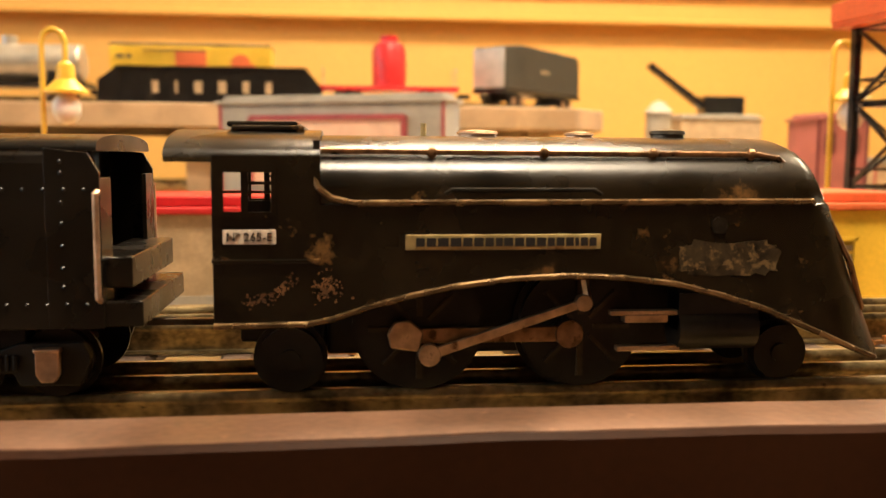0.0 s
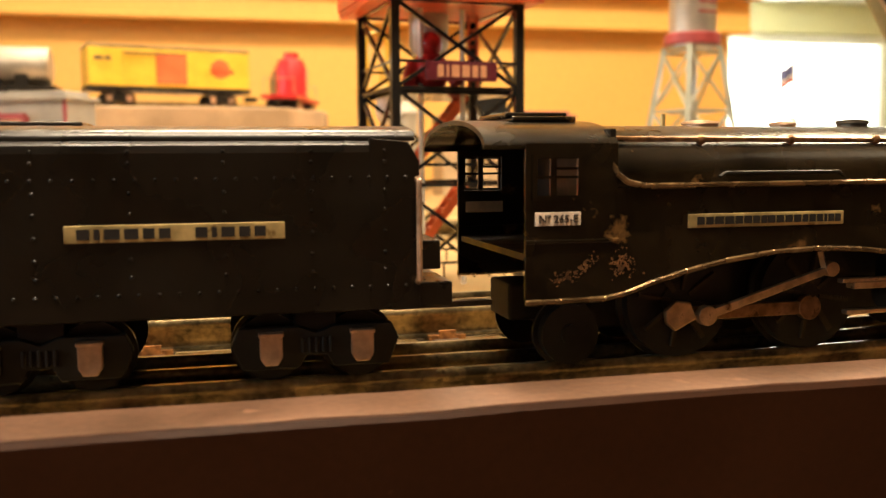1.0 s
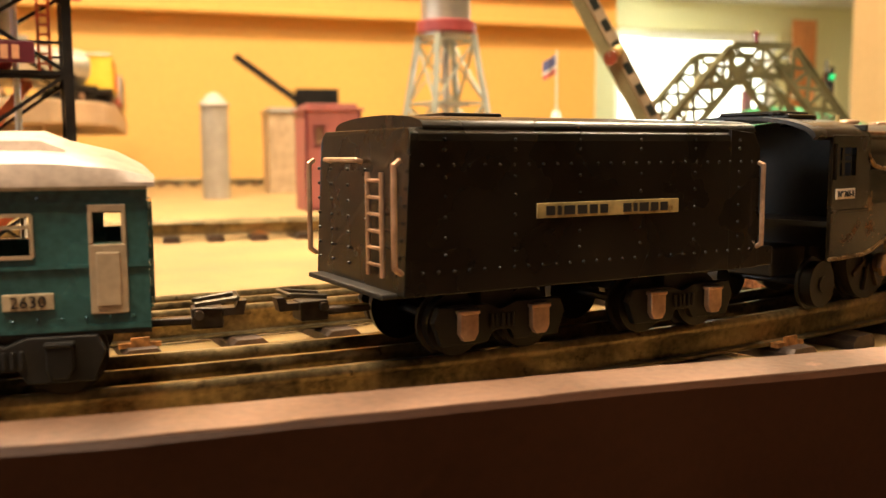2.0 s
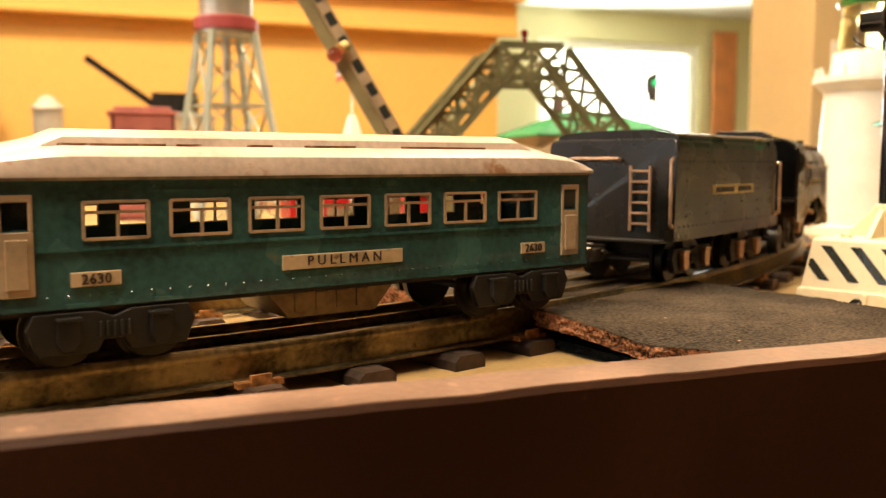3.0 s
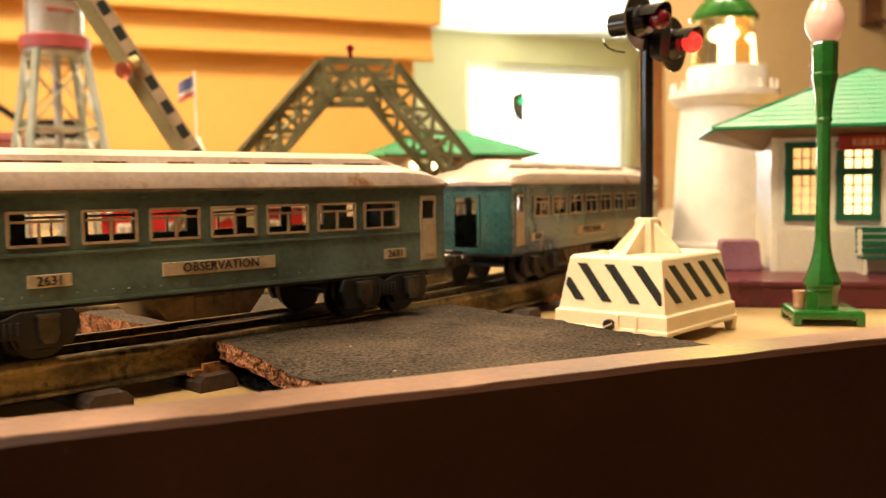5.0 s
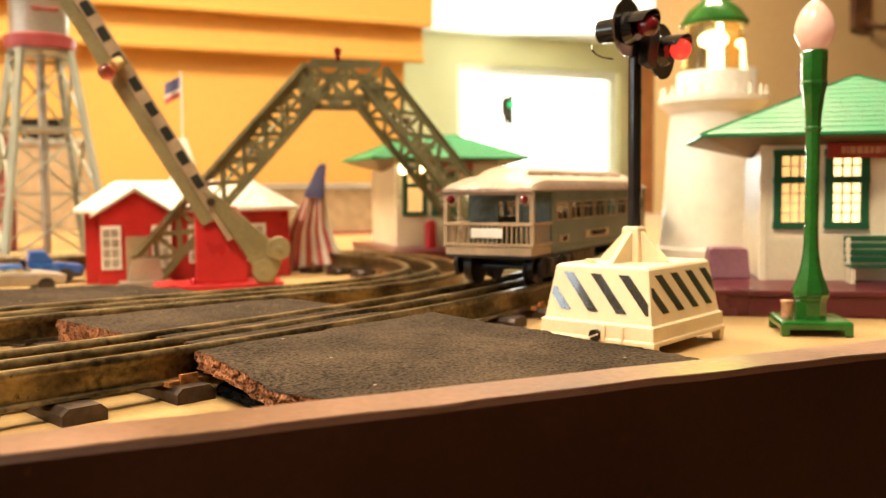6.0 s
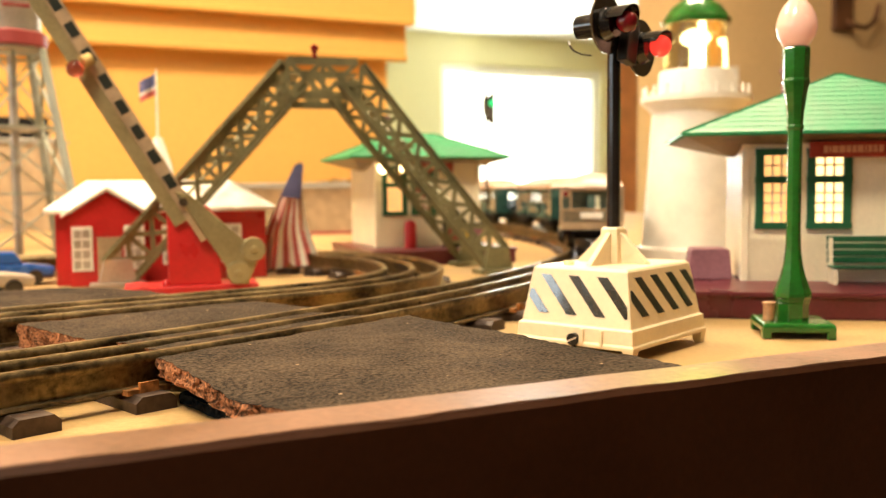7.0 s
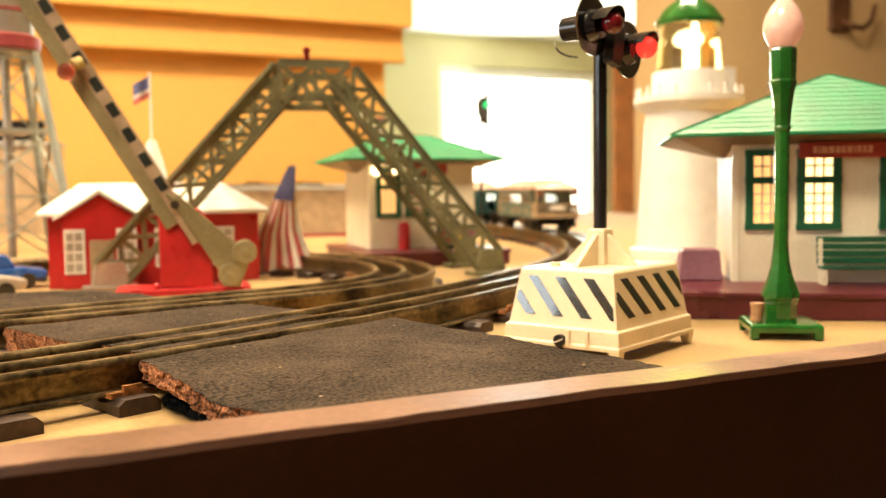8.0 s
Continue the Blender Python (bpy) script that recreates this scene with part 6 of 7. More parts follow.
# ---- red house ----
t = thing("toy_house", "red plastic toy house with white roof and white windows", "house", pose(0.830, 0.592, 0, 0, 0, -3))
bm = bmesh.new()
box(bm, 0, 0, 0, 0.165, 0.062, 0.058)
prism(bm, [(0.010, 0.0), (0.066, 0.0), (0.066, 0.056), (0.038, 0.074), (0.010, 0.056)], -0.012, 0.002)
part("body", bm, RED, t, bevel=0.0005)
bm = bmesh.new()
loft(bm, [[Vector((x, y, z)) for x, y, z in ((-0.008, -0.008, 0.057), (0.173, -0.008, 0.057), (0.173, 0.070, 0.057), (-0.008, 0.070, 0.057))],
          [Vector((x, y, z)) for x, y, z in ((-0.008, -0.008, 0.060), (0.173, -0.008, 0.060), (0.173, 0.070, 0.060), (-0.008, 0.070, 0.060))],
          [Vector((x, y, z)) for x, y, z in ((0.025, 0.028, 0.083), (0.140, 0.028, 0.083), (0.140, 0.034, 0.083), (0.025, 0.034, 0.083))]])
prism(bm, [(0.004, 0.056), (0.038, 0.078), (0.072, 0.056), (0.072, 0.0535), (0.038, 0.0745), (0.004, 0.0535)], -0.017, 0.020)
part("roof", bm, WHITE, t, bevel=0.0005)
for x, y in ((0.080, -0.001), (0.118, -0.001)):
    bm = bmesh.new()
    wx = 0.026
    box(bm, x, y - 0.0012, 0.014, x + wx, y, 0.046)
    wd = part("window", bm, WHITE, t)
    for i in range(3):
        for j in range(4):
            bm = bmesh.new()
            box(bm, x + 0.0018 + i * 0.0080, y - 0.0016, 0.0165 + j * 0.0073, x + 0.0078 + i * 0.0080, y - 0.0010, 0.0220 + j * 0.0073)
            part("pane", bm, SILVER, wd)
bm = bmesh.new()
box(bm, 0.030, -0.0136, 0.0, 0.048, -0.0118, 0.038)
part("door", bm, CREAM, t, "cream front door", bevel=0.0004)
for x in (0.0115, 0.0500):
    bm = bmesh.new()
    box(bm, x, -0.0134, 0.012, x + 0.0152, -0.0121, 0.047)
    wd = part("window", bm, WHITE, t)
    for i in range(2):
        for j in range(4):
            bm = bmesh.new()
            box(bm, x + 0.0016 + i * 0.0064, -0.0138, 0.0140 + j * 0.0080, x + 0.0066 + i * 0.0064, -0.0132, 0.0200 + j * 0.0080)
            part("pane", bm, SILVER, wd)
# ---- flags ----
t = thing("flag", "cloth flag with stripes and a navy corner, draped on a stick", "flag", pose(1.019, 0.595, 0, 0, 0, -20))
bm = bmesh.new()
rod(bm, (0.010, 0, 0), (0.010, 0, 0.098), 0.0016, seg=8)
part("stick", bm, WOOD, t)
apex = Vector((0.011, -0.001, 0.097))
for k in range(11):
    bm = bmesh.new()
    feet = [Vector((-0.034 + 0.060 * f, 0.005 * math.sin(f * 14), 0.003 + 0.006 * f)) for f in (k / 11, (k + 1) / 11)]
    rings = []
    for u in (0.0, 0.35, 0.7, 0.97):
        a, b2 = feet[0].lerp(apex, u), feet[1].lerp(apex, u)
        bulge = Vector((-0.006 * math.sin(u * 3.1), 0, 0))
        rings.append([a + bulge, b2 + bulge, b2 + bulge + Vector((0, 0.0012, 0)), a + bulge + Vector((0, 0.0012, 0))])
    loft(bm, rings)
    part("stripe", bm, FLAG_RED if k % 2 else FLAG_WHITE, t)
bm = bmesh.new()
loft(bm, [[Vector((-0.0075, -0.0058, 0.068)), Vector((0.010, -0.0058, 0.066)), Vector((0.010, -0.0048, 0.066)), Vector((-0.0075, -0.0048, 0.068))],
          [Vector((0.006, -0.0030, 0.096)), Vector((0.013, -0.0030, 0.096)), Vector((0.013, -0.0020, 0.096)), Vector((0.006, -0.0020, 0.096))]])
part("canton", bm, FLAG_BLUE, t)
t = thing("flagpole", "tall white flagpole flying a small tricolour flag", "flag", pose(0.936, 0.778, 0))
bm = bmesh.new()
rod(bm, (0, 0, 0), (0, 0, 0.196), 0.0010, seg=8)
lathe(bm, [(0.014, 0), (0.014, 0.09), (0.011, 0.105), (0.004, 0.128)], 16)
part("pole", bm, WHITE, t, smooth=True)
for i, (z0, z1, mt) in enumerate(((0.180, 0.192, FLAG_BLUE), (0.177, 0.180, FLAG_WHITE), (0.171, 0.177, FLAG_RED))):
    bm = bmesh.new()
    loft(bm, [[Vector((-0.016 * f, 0.003 * math.sin(f * 7), z0 - 0.009 * f)), Vector((-0.016 * f, 0.003 * math.sin(f * 7), z1 - 0.009 * f)), Vector((-0.016 * f, 0.003 * math.sin(f * 7) + 0.001, z1 - 0.009 * f)), Vector((-0.016 * f, 0.003 * math.sin(f * 7) + 0.001, z0 - 0.009 * f))] for f in (0, 0.25, 0.5, 0.75, 1.0)])
    part("cloth", bm, mt, t)


# ---- water tower ----
t = thing("water_tower", "silver toy water tower with red band on pale lattice legs", "water tower", pose(0.805, 0.785, 0, 0, 0, 12))
t.scale = (1.0, 1.0, 0.965)
bm = bmesh.new()
lathe(bm, [(0.027, 0.228), (0.027, 0.300), (0.029, 0.303), (0.004, 0.335)], 28)
lathe(bm, [(0.030, 0.2155), (0.030, 0.2180)], 28)
part("tank", bm, SILVER, t, smooth=True)
bm = bmesh.new()
lathe(bm, [(0.0290, 0.218), (0.0325, 0.2195), (0.0325, 0.231), (0.0290, 0.233)], 28)
part("gallery", bm, PINK_RED, t, smooth=True)
leg = lambda a, z: Vector((math.cos(a), math.sin(a), 0)) * (0.0275 + 0.033 * (1 - z / 0.216)) * 1.15 + Vector((0, 0, z))
angs = [math.pi / 4 + math.pi / 2 * k for k in range(4)]
for a in angs:
    bm = bmesh.new()
    bar(bm, leg(a, 0), leg(a, 0.217), 0.0058)
    box(bm, leg(a, 0).x - 0.008, leg(a, 0).y - 0.008, 0, leg(a, 0).x + 0.008, leg(a, 0).y + 0.008, 0.003)
    part("leg", bm, PALE_GREEN, t)
for a, b2 in zip(angs, angs[1:] + angs[:1]):
    for za, zb in ((0.010, 0.075), (0.075, 0.140), (0.140, 0.210)):
        for u, v, ww in ((leg(a, za), leg(b2, zb), 0.0028), (leg(b2, za), leg(a, zb), 0.0028), (leg(a, zb), leg(b2, zb), 0.0036)):
            bm = bmesh.new()
            bar(bm, u, v, ww, ww * 0.55)
            part("brace", bm, PALE_GREEN, t)
bm = bmesh.new()
rod(bm, (0, 0, 0), (0, 0, 0.22), 0.0042, seg=12)
box(bm, -0.018, -0.018, 0.137, 0.018, 0.018, 0.140)
part("standpipe", bm, SILVER, t)
bm = bmesh.new()
for k in range(3):
    rod(bm, (-0.012, -0.0262, 0.256 + 0.012 * k), (0.012, -0.0262, 0.256 + 0.012 * k), 0.0018, seg=6)
part("tank_writing", bm, PINK_RED, t)


# ---- black platform tower ----
t = thing("light_tower", "black lattice tower with orange stairs and a deck", "tower", pose(0.405, 0.380, 0, 0, 0, 6))
H = 0.040
zt = 0.176
for sx, sy in ((-1, -1), (1, -1), (1, 1), (-1, 1)):
    bm = bmesh.new()
    bar(bm, (sx * H, sy * H, 0), (sx * H, sy * H, zt), 0.0052)
    part("post", bm, GLOSS_BLACK, t)
for a in range(4):
    m = pose(0, 0, 0, 0, 0, 90 * a)
    spans = []
    for z0, z1 in ((0.008, 0.066), (0.066, 0.124), (0.124, zt)):
        spans += [((-H, z0), (H, z1), 0.0022), ((H, z0), (-H, z1), 0.0022), ((-H, z1), (H, z1), 0.0024)]
    spans += [((-H, z), (H, z), 0.0015) for z in (0.078, 0.140, 0.018)]
    spans += [((-H + 2 * H * k / 8, 0.008), (-H + 2 * H * k / 8, 0.018), 0.0010) for k in range(1, 8)]
    for (xa, za), (xb, zb), ww in spans:
        bm = bmesh.new()
        bar(bm, m @ Vector((xa, -H, za)), m @ Vector((xb, -H, zb)), ww)
        part("brace", bm, GLOSS_BLACK, t)
bm = bmesh.new()
box(bm, -0.036, -0.036, 0.121, 0.036, 0.036, 0.124)
part("deck", bm, GLOSS_BLACK, t)
bm = bmesh.new()
box(bm, -0.052, -0.052, zt, 0.052, 0.052, zt + 0.004)
for sx in (-1, 1):
    box(bm, sx * 0.052 - 0.001, -0.052, zt + 0.004, sx * 0.052 + 0.001, 0.052, zt + 0.018)
    box(bm, -0.052, sx * 0.052 - 0.001, zt + 0.004, 0.052, sx * 0.052 + 0.001, zt + 0.018)
part("top_platform", bm, ORANGE_RED, t, bevel=0.0006)
for x in (-0.014, 0.014):
    bm = bmesh.new()
    rod(bm, (x, -0.010, 0.0), (x, -0.010, zt), 0.0018, seg=8)
    part("white_pole", bm, WHITE, t)
for z0, s in ((0.008, 1), (0.066, -1)):
    bm = bmesh.new()
    a, b2 = Vector((-0.024 * 1, 0.008, z0)), Vector((0.020, 0.008, z0 + 0.056))
    for o in (-0.007, 0.007):
        bar(bm, a + Vector((0, o, 0)), b2 + Vector((0, o, 0)), 0.0016, 0.0050)
    for k in range(9):
        p = a.lerp(b2, (k + 0.5) / 9)
        box(bm, p.x - 0.0025, p.y - 0.007, p.z - 0.0005, p.x + 0.0025, p.y + 0.007, p.z + 0.0005)
    part("stair", bm, ORANGE_RED, t)
bm = bmesh.new()
for x in (0.026, 0.032):
    rod(bm, (x, 0.010, 0.124), (x, 0.010, zt), 0.0010, seg=6)
for k in range(9):
    rod(bm, (0.026, 0.010, 0.128 + 0.0055 * k), (0.032, 0.010, 0.128 + 0.0055 * k), 0.0008, seg=6)
part("ladder", bm, ORANGE_RED, t)
bm = bmesh.new()
lathe(bm, [(0.011, 0.150), (0.013, 0.156), (0.013, zt)], 20)
bmesh.ops.translate(bm, verts=bm.verts, vec=(0.0, 0.016, 0))
part("lamp_drum", bm, SILVER, t, smooth=True)
bm = bmesh.new()
box(bm, -0.022, -H - 0.004, 0.1285, 0.024, -H - 0.002, 0.1400)
sg = part("sign", bm, MAROON, t, "dark red sign board with faded writing", bevel=0.0004)
bars("sign_writing", [0.0038, 0.0016, 0.0048, 0.0048, 0.0036, 0.0036], 0.0072, 0.0018, SIGN_TEXT, sg, pose(0.001, -H - 0.0042, 0.1342))
# seated doll, one plain shape in a red coat
bm = bmesh.new()
ball(bm, (0, 0, 0.0130), 0.0130, 1.0, 16)
ball(bm, (0, -0.002, 0.0300), 0.0078, 1.05, 14)
rod(bm, (-0.011, -0.002, 0.018), (-0.016, -0.008, 0.005), 0.0045, seg=10)
rod(bm, (0.011, -0.002, 0.018), (0.016, -0.008, 0.005), 0.0045, seg=10)
doll = part("doll", bm, RED, None, smooth=True)
doll.matrix_world = pose(0.399, 0.374, 0.124)
tagged(doll, "plain red-coated doll sitting on the tower deck", "doll")


# ---- yellow building, grey shed and clutter behind the track ----
def shed(name, label, m, w, d, h, wall, roof_m, trim, cat="building", windows=()):
    t = thing(name, label, cat, m)
    bm = bmesh.new()
    box(bm, 0, 0, 0, w, d, h)
    part("body", bm, wall, t, bevel=0.0006)
    bm = bmesh.new()
    box(bm, -0.004, -0.004, h, w + 0.004, d + 0.004, h + 0.004)
    box(bm, 0.004, 0.004, h + 0.004, w - 0.004, d - 0.004, h + 0.010)
    part("roof", bm, roof_m, t, bevel=0.001)
    bm = bmesh.new()
    for x in (0.0, w - 0.004):
        box(bm, x, -0.0014, 0, x + 0.004, 0.0, h)
    box(bm, 0.004, -0.0014, 0.0, w - 0.004, 0.0, 0.005)
    part("trim", bm, trim, t)
    for x, z, ww, hh in windows:
        bm = bmesh.new()
        for u in (x, x + ww - 0.002):
            box(bm, u, -0.0022, z, u + 0.002, -0.0002, z + hh)
        for v in (z, z + hh - 0.002):
            box(bm, x, -0.0022, v, x + ww, -0.0002, v + 0.002)
        wd = part("window", bm, trim, t)
        for k in range(4):
            bm = bmesh.new()
            box(bm, x + 0.003, -0.0018, z + 0.003 + k * (hh - 0.005) / 4, x + ww - 0.003, -0.0003, z + (k + 0.55) * (hh - 0.005) / 4 + 0.003)
            part("louvre", bm, TANK, wd)
    return t


shed("toy_factory", "yellow toy factory building with orange roof edge and louvred windows", pose(0.105, 0.300, 0), 0.225, 0.075, 0.056, YELLOW, ORANGE_RED, YELLOW,
     windows=[(0.025, 0.012, 0.030, 0.028), (0.095, 0.012, 0.030, 0.028), (0.165, 0.012, 0.030, 0.028)])
shed("freight_shed", "pale grey freight shed with red band and green roof", pose(-0.200, 0.330, 0), 0.240, 0.08, 0.052, CREAM, RED, GREY)
shed("toy_store", "grey building with pink frame and recessed panel", pose(-0.146, 0.924, 0, 0, 0, -25.5), 0.287, 0.05, 0.144, GREY, GREY, PINK_RED)
m = pose(-0.146, 0.924, 0, 0, 0, -25.5)
t = thing("panel_frame", "pink framed blank display panel on the grey building", "panel", m)
bm = bmesh.new()
for a, b2 in (((0.045, 0.05), (0.045, 0.128)), ((0.240, 0.05), (0.240, 0.128)), ((0.045, 0.128), (0.240, 0.128))):
    bar(bm, (a[0], -0.003, a[1]), (b2[0], -0.003, b2[1]), 0.006)
part("frame", bm, PINK_RED, t)
bm = bmesh.new()
box(bm, 0.045, -0.0030, 0.05, 0.240, -0.0016, 0.128)
part("panel", bm, SKIN, t)
shed("toy_warehouse", "maroon plastic warehouse behind the water tower", pose(0.694, 1.080, 0, 0, 0, 0), 0.080, 0.09, 0.140, BRICK_RED, BRICK_RED, MAROON, windows=[(0.012, 0.090, 0.016, 0.030), (0.050, 0.090, 0.016, 0.030)])
shed("toy_depot", "pale depot building carrying a derrick crane", pose(0.720, 1.70, 0), 0.18, 0.10, 0.165, CREAM, GREY, CREAM)
shed("toy_silo_house", "cream long low building along the back of the layout", pose(0.92, 1.30, 0, 0, 0, -8), 0.40, 0.09, 0.075, CREAM, GREY, PINK_RED)
t = thing("derrick_crane", "black derrick crane with a long raised boom", "crane", pose(0.800, 1.74, 0.175))
bm = bmesh.new()
box(bm, -0.020, -0.020, 0.0, 0.070, 0.025, 0.040)
part("cab", bm, GLOSS_BLACK, t, bevel=0.001)
bm = bmesh.new()
for y in (-0.008, 0.008):
    bar(bm, (-0.010, y, 0.012), (-0.140, y * 0.3, 0.105), 0.013)
for k in range(6):
    f = k / 6
    bar(bm, (-0.010 - 0.130 * f, -0.008, 0.012 + 0.093 * f), (-0.010 - 0.130 * (f + 0.16), 0.008, 0.012 + 0.093 * (f + 0.16)), 0.004)
part("boom", bm, GLOSS_BLACK, t)
# traffic signal beside the far window
t = thing("block_signal", "thin block signal with a green light", "railway signal", pose(1.315, 0.783, 0))
bm = bmesh.new()
rod(bm, (0, 0, 0), (0, 0, 0.196), 0.0016, seg=8)
part("post", bm, GLOSS_BLACK, t)
bm = bmesh.new()
prism(bm, [(-0.003, 0.164), (0.007, 0.150), (0.009, 0.150), (0.009, 0.188), (0.006, 0.184), (-0.003, 0.180)], -0.004, 0.004)
part("head", bm, GLOSS_BLACK, t, bevel=0.0008)
bm = bmesh.new()
ball(bm, (0.005, -0.005, 0.174), 0.0042, seg=12)
part("lens", bm, surface("green_lens", (0.02, 0.4, 0.15), 0.1, 0, 0.05, 60, 0, glow=(0.05, 1.0, 0.3), glow_strength=0.6), t)


def gooseneck_lamp(m):
    t = thing("gooseneck_lamp", "yellow gooseneck street lamp with white globe", "street lamp", m, "gooseneck lamps")
    bm = bmesh.new()
    wire(bm, [(0, 0, 0), (0, 0, 0.163)] + [(0.008 - 0.008 * math.cos(a), 0, 0.163 + 0.010 * math.sin(a)) for a in np.linspace(0.2, 3.1, 9)] + [(0.016, 0, 0.148)], 0.0021, 8)
    part("post", bm, YELLOW, t, smooth=True)
    bm = bmesh.new()
    lathe(bm, [(0.003, 0.153), (0.006, 0.150), (0.007, 0.140), (0.015, 0.132), (0.015, 0.130)], 18, (0.016, 0, -0.002))
    part("shade", bm, YELLOW, t, smooth=True)
    bm = bmesh.new()
    ball(bm, (0.016, 0, 0.118), 0.0100, 1.2, 16)
    part("globe", bm, WHITE, t, smooth=True)
    return t


gooseneck_lamp(pose(-0.209, 0.48, 0))
gooseneck_lamp(pose(0.372, 0.465, 0))
t = thing("vent_house", "small grey round ventilator hut with conical cap", "hut", pose(0.600, 1.50, 0))
bm = bmesh.new()
lathe(bm, [(0.024, 0), (0.024, 0.165), (0.028, 0.167), (0.012, 0.186), (0.003, 0.190)], 18)
part("body", bm, GREY, t, smooth=True)


def toy_car(m, paint, label, pickup=False):
    t = thing("toy_car", label, "toy car", m)
    bm = bmesh.new()
    prism(bm, [(-0.036, 0.007), (0.036, 0.007), (0.037, 0.014), (0.020, 0.017), (-0.034, 0.017), (-0.037, 0.013)], -0.0135, 0.0135)
    part("body", bm, paint, t, bevel=0.002)
    bm = bmesh.new()
    prism(bm, [(-0.006 if pickup else -0.020, 0.017), (0.014, 0.017), (0.008, 0.027), (-0.004 if pickup else -0.013, 0.027)], -0.0118, 0.0118)
    part("cabin", bm, CLEAR if not pickup else paint, t, bevel=0.0016)
    for x in (-0.022, 0.022):
        for sy in (-1, 1):
            bm = bmesh.new()
            rod(bm, (x, sy * 0.0115, 0.0062), (x, sy * 0.0145, 0.0062), 0.0062, seg=18)
            part("wheel", bm, GLOSS_BLACK, t)
    return t


toy_car(pose(0.792, 0.620, 0, 0, 0, 4), CAR_BLUE, "blue toy pickup parked behind the road", True)
toy_car(pose(0.775, 0.535, 0, 0, 0, 12), SILVER, "silver toy sedan parked beside the road")
t = thing("gas_pump", "red toy petrol pump with round white dial", "petrol pump", pose(0.880, 0.800, 0))
bm = bmesh.new()
box(bm, -0.012, -0.009, 0, 0.012, 0.009, 0.060)
part("body", bm, RED, t, bevel=0.002)
bm = bmesh.new()
rod(bm, (0, -0.0105, 0.042), (0, -0.009, 0.042), 0.009, seg=20)
part("dial", bm, WHITE, t)
t = thing("toy_hut", "rounded red toy hut with a knob on top", "hut", pose(0.640, 0.40, 0))
bm = bmesh.new()
lathe(bm, [(0.034, 0), (0.034, 0.022), (0.030, 0.036), (0.016, 0.044), (0.008, 0.050), (0.008, 0.057), (0.002, 0.060)], 22)
part("body", bm, RED, t, smooth=True)

# ---- upper shelf with its own train ----
UY, UZ = 1.28, 0.158
t = thing("upper_shelf", "pale wooden upper shelf carrying a second toy railway", "shelf")
bm = bmesh.new()
outline = [(-1.9, 1.16), (0.26, 1.16), (0.36, 1.19), (0.425, 1.27), (0.44, 1.36), (0.44, 2.0), (-1.9, 2.0)]
slab(bm, outline, UZ - 0.034, UZ)
part("shelf_board", bm, WOOD, t, bevel=0.002)
for x, y in ((-1.6, 1.25), (-0.75, 1.25), (-0.22, 1.25), (0.32, 1.30), (0.32, 1.9), (-1.6, 1.9)):
    bm = bmesh.new()
    box(bm, x - 0.018, y - 0.018, 0, x + 0.018, y + 0.018, UZ - 0.034)
    part("shelf_post", bm, WOOD, t)
UR = 0.30
UX0 = 0.10


def upper_line(s):
    if s < UX0:
        return (s, UY, 0.0)
    a = (s - UX0) / UR
    if a < math.pi / 2:
        return (UX0 + UR * math.sin(a), UY + UR - UR * math.cos(a), math.degrees(a))
    return (UX0 + UR, UY + UR + (s - UX0 - UR * math.pi / 2), 90.0)


uw = [upper_line(-1.8 + 0.01 * i) for i in range(270)]
t = thing("upper_track", "three-rail toy track on the upper shelf", "track", kind="structure")
for off in (-GAUGE, 0.0, GAUGE):
    rail_along("rail", uw, off, t, z0=UZ + 0.0)
t = thing("girder_bridge", "black plate girder bridge side with raised pale lettering", "bridge", pose(-0.195, 1.222, UZ - 0.003))
bm = bmesh.new()
prism(bm, [(-0.170, 0.003), (0.165, 0.003), (0.165, 0.030), (0.140, 0.060), (-0.140, 0.060), (-0.168, 0.040)], 0, 0.004)
for k in range(9):
    bm2 = bmesh.new()
    box(bm2, -0.140 + 0.035 * k - 0.002, -0.003, 0.003, -0.140 + 0.035 * k + 0.002, 0.0, 0.058)
    part("rib", bm2, GLOSS_BLACK, t)
box(bm, -0.142, -0.005, 0.057, 0.142, 0.006, 0.061)
part("girder", bm, GLOSS_BLACK, t)
bars("girder_writing", [0.010, 0.004, 0.012, 0.012, 0.010, 0.010], 0.018, 0.024, CREAM, t, pose(0.0, -0.0010, 0.030))


def upper_truck(t, x):
    bm = bmesh.new()
    for sy in (-1, 1):
        y0, y1 = sorted((sy * 0.0245, sy * 0.0275))
        prism(bm, [(x - 0.024, 0.016), (x - 0.018, 0.030), (x + 0.018, 0.030), (x + 0.024, 0.016), (x + 0.008, 0.018), (x - 0.008, 0.018)], y0, y1)
        for sx in (-1, 1):
            rod(bm, (x + sx * 0.014, sy * 0.0200, 0.0225), (x + sx * 0.014, sy * 0.0240, 0.0225), 0.0098, seg=16)
    box(bm, x - 0.006, -0.0245, 0.022, x + 0.006, 0.0245, 0.036)
    part("truck", bm, DARK_METAL, t)
    for sx in (-1, 1):
        for sy in (-1, 1):
            bm = bmesh.new()
            y0, y1 = sorted((sy * 0.0275, sy * 0.0300))
            box(bm, x + sx * 0.014 - 0.004, y0, 0.017, x + sx * 0.014 + 0.004, y1, 0.027)
            part("journal_cover", bm, COPPER, t)


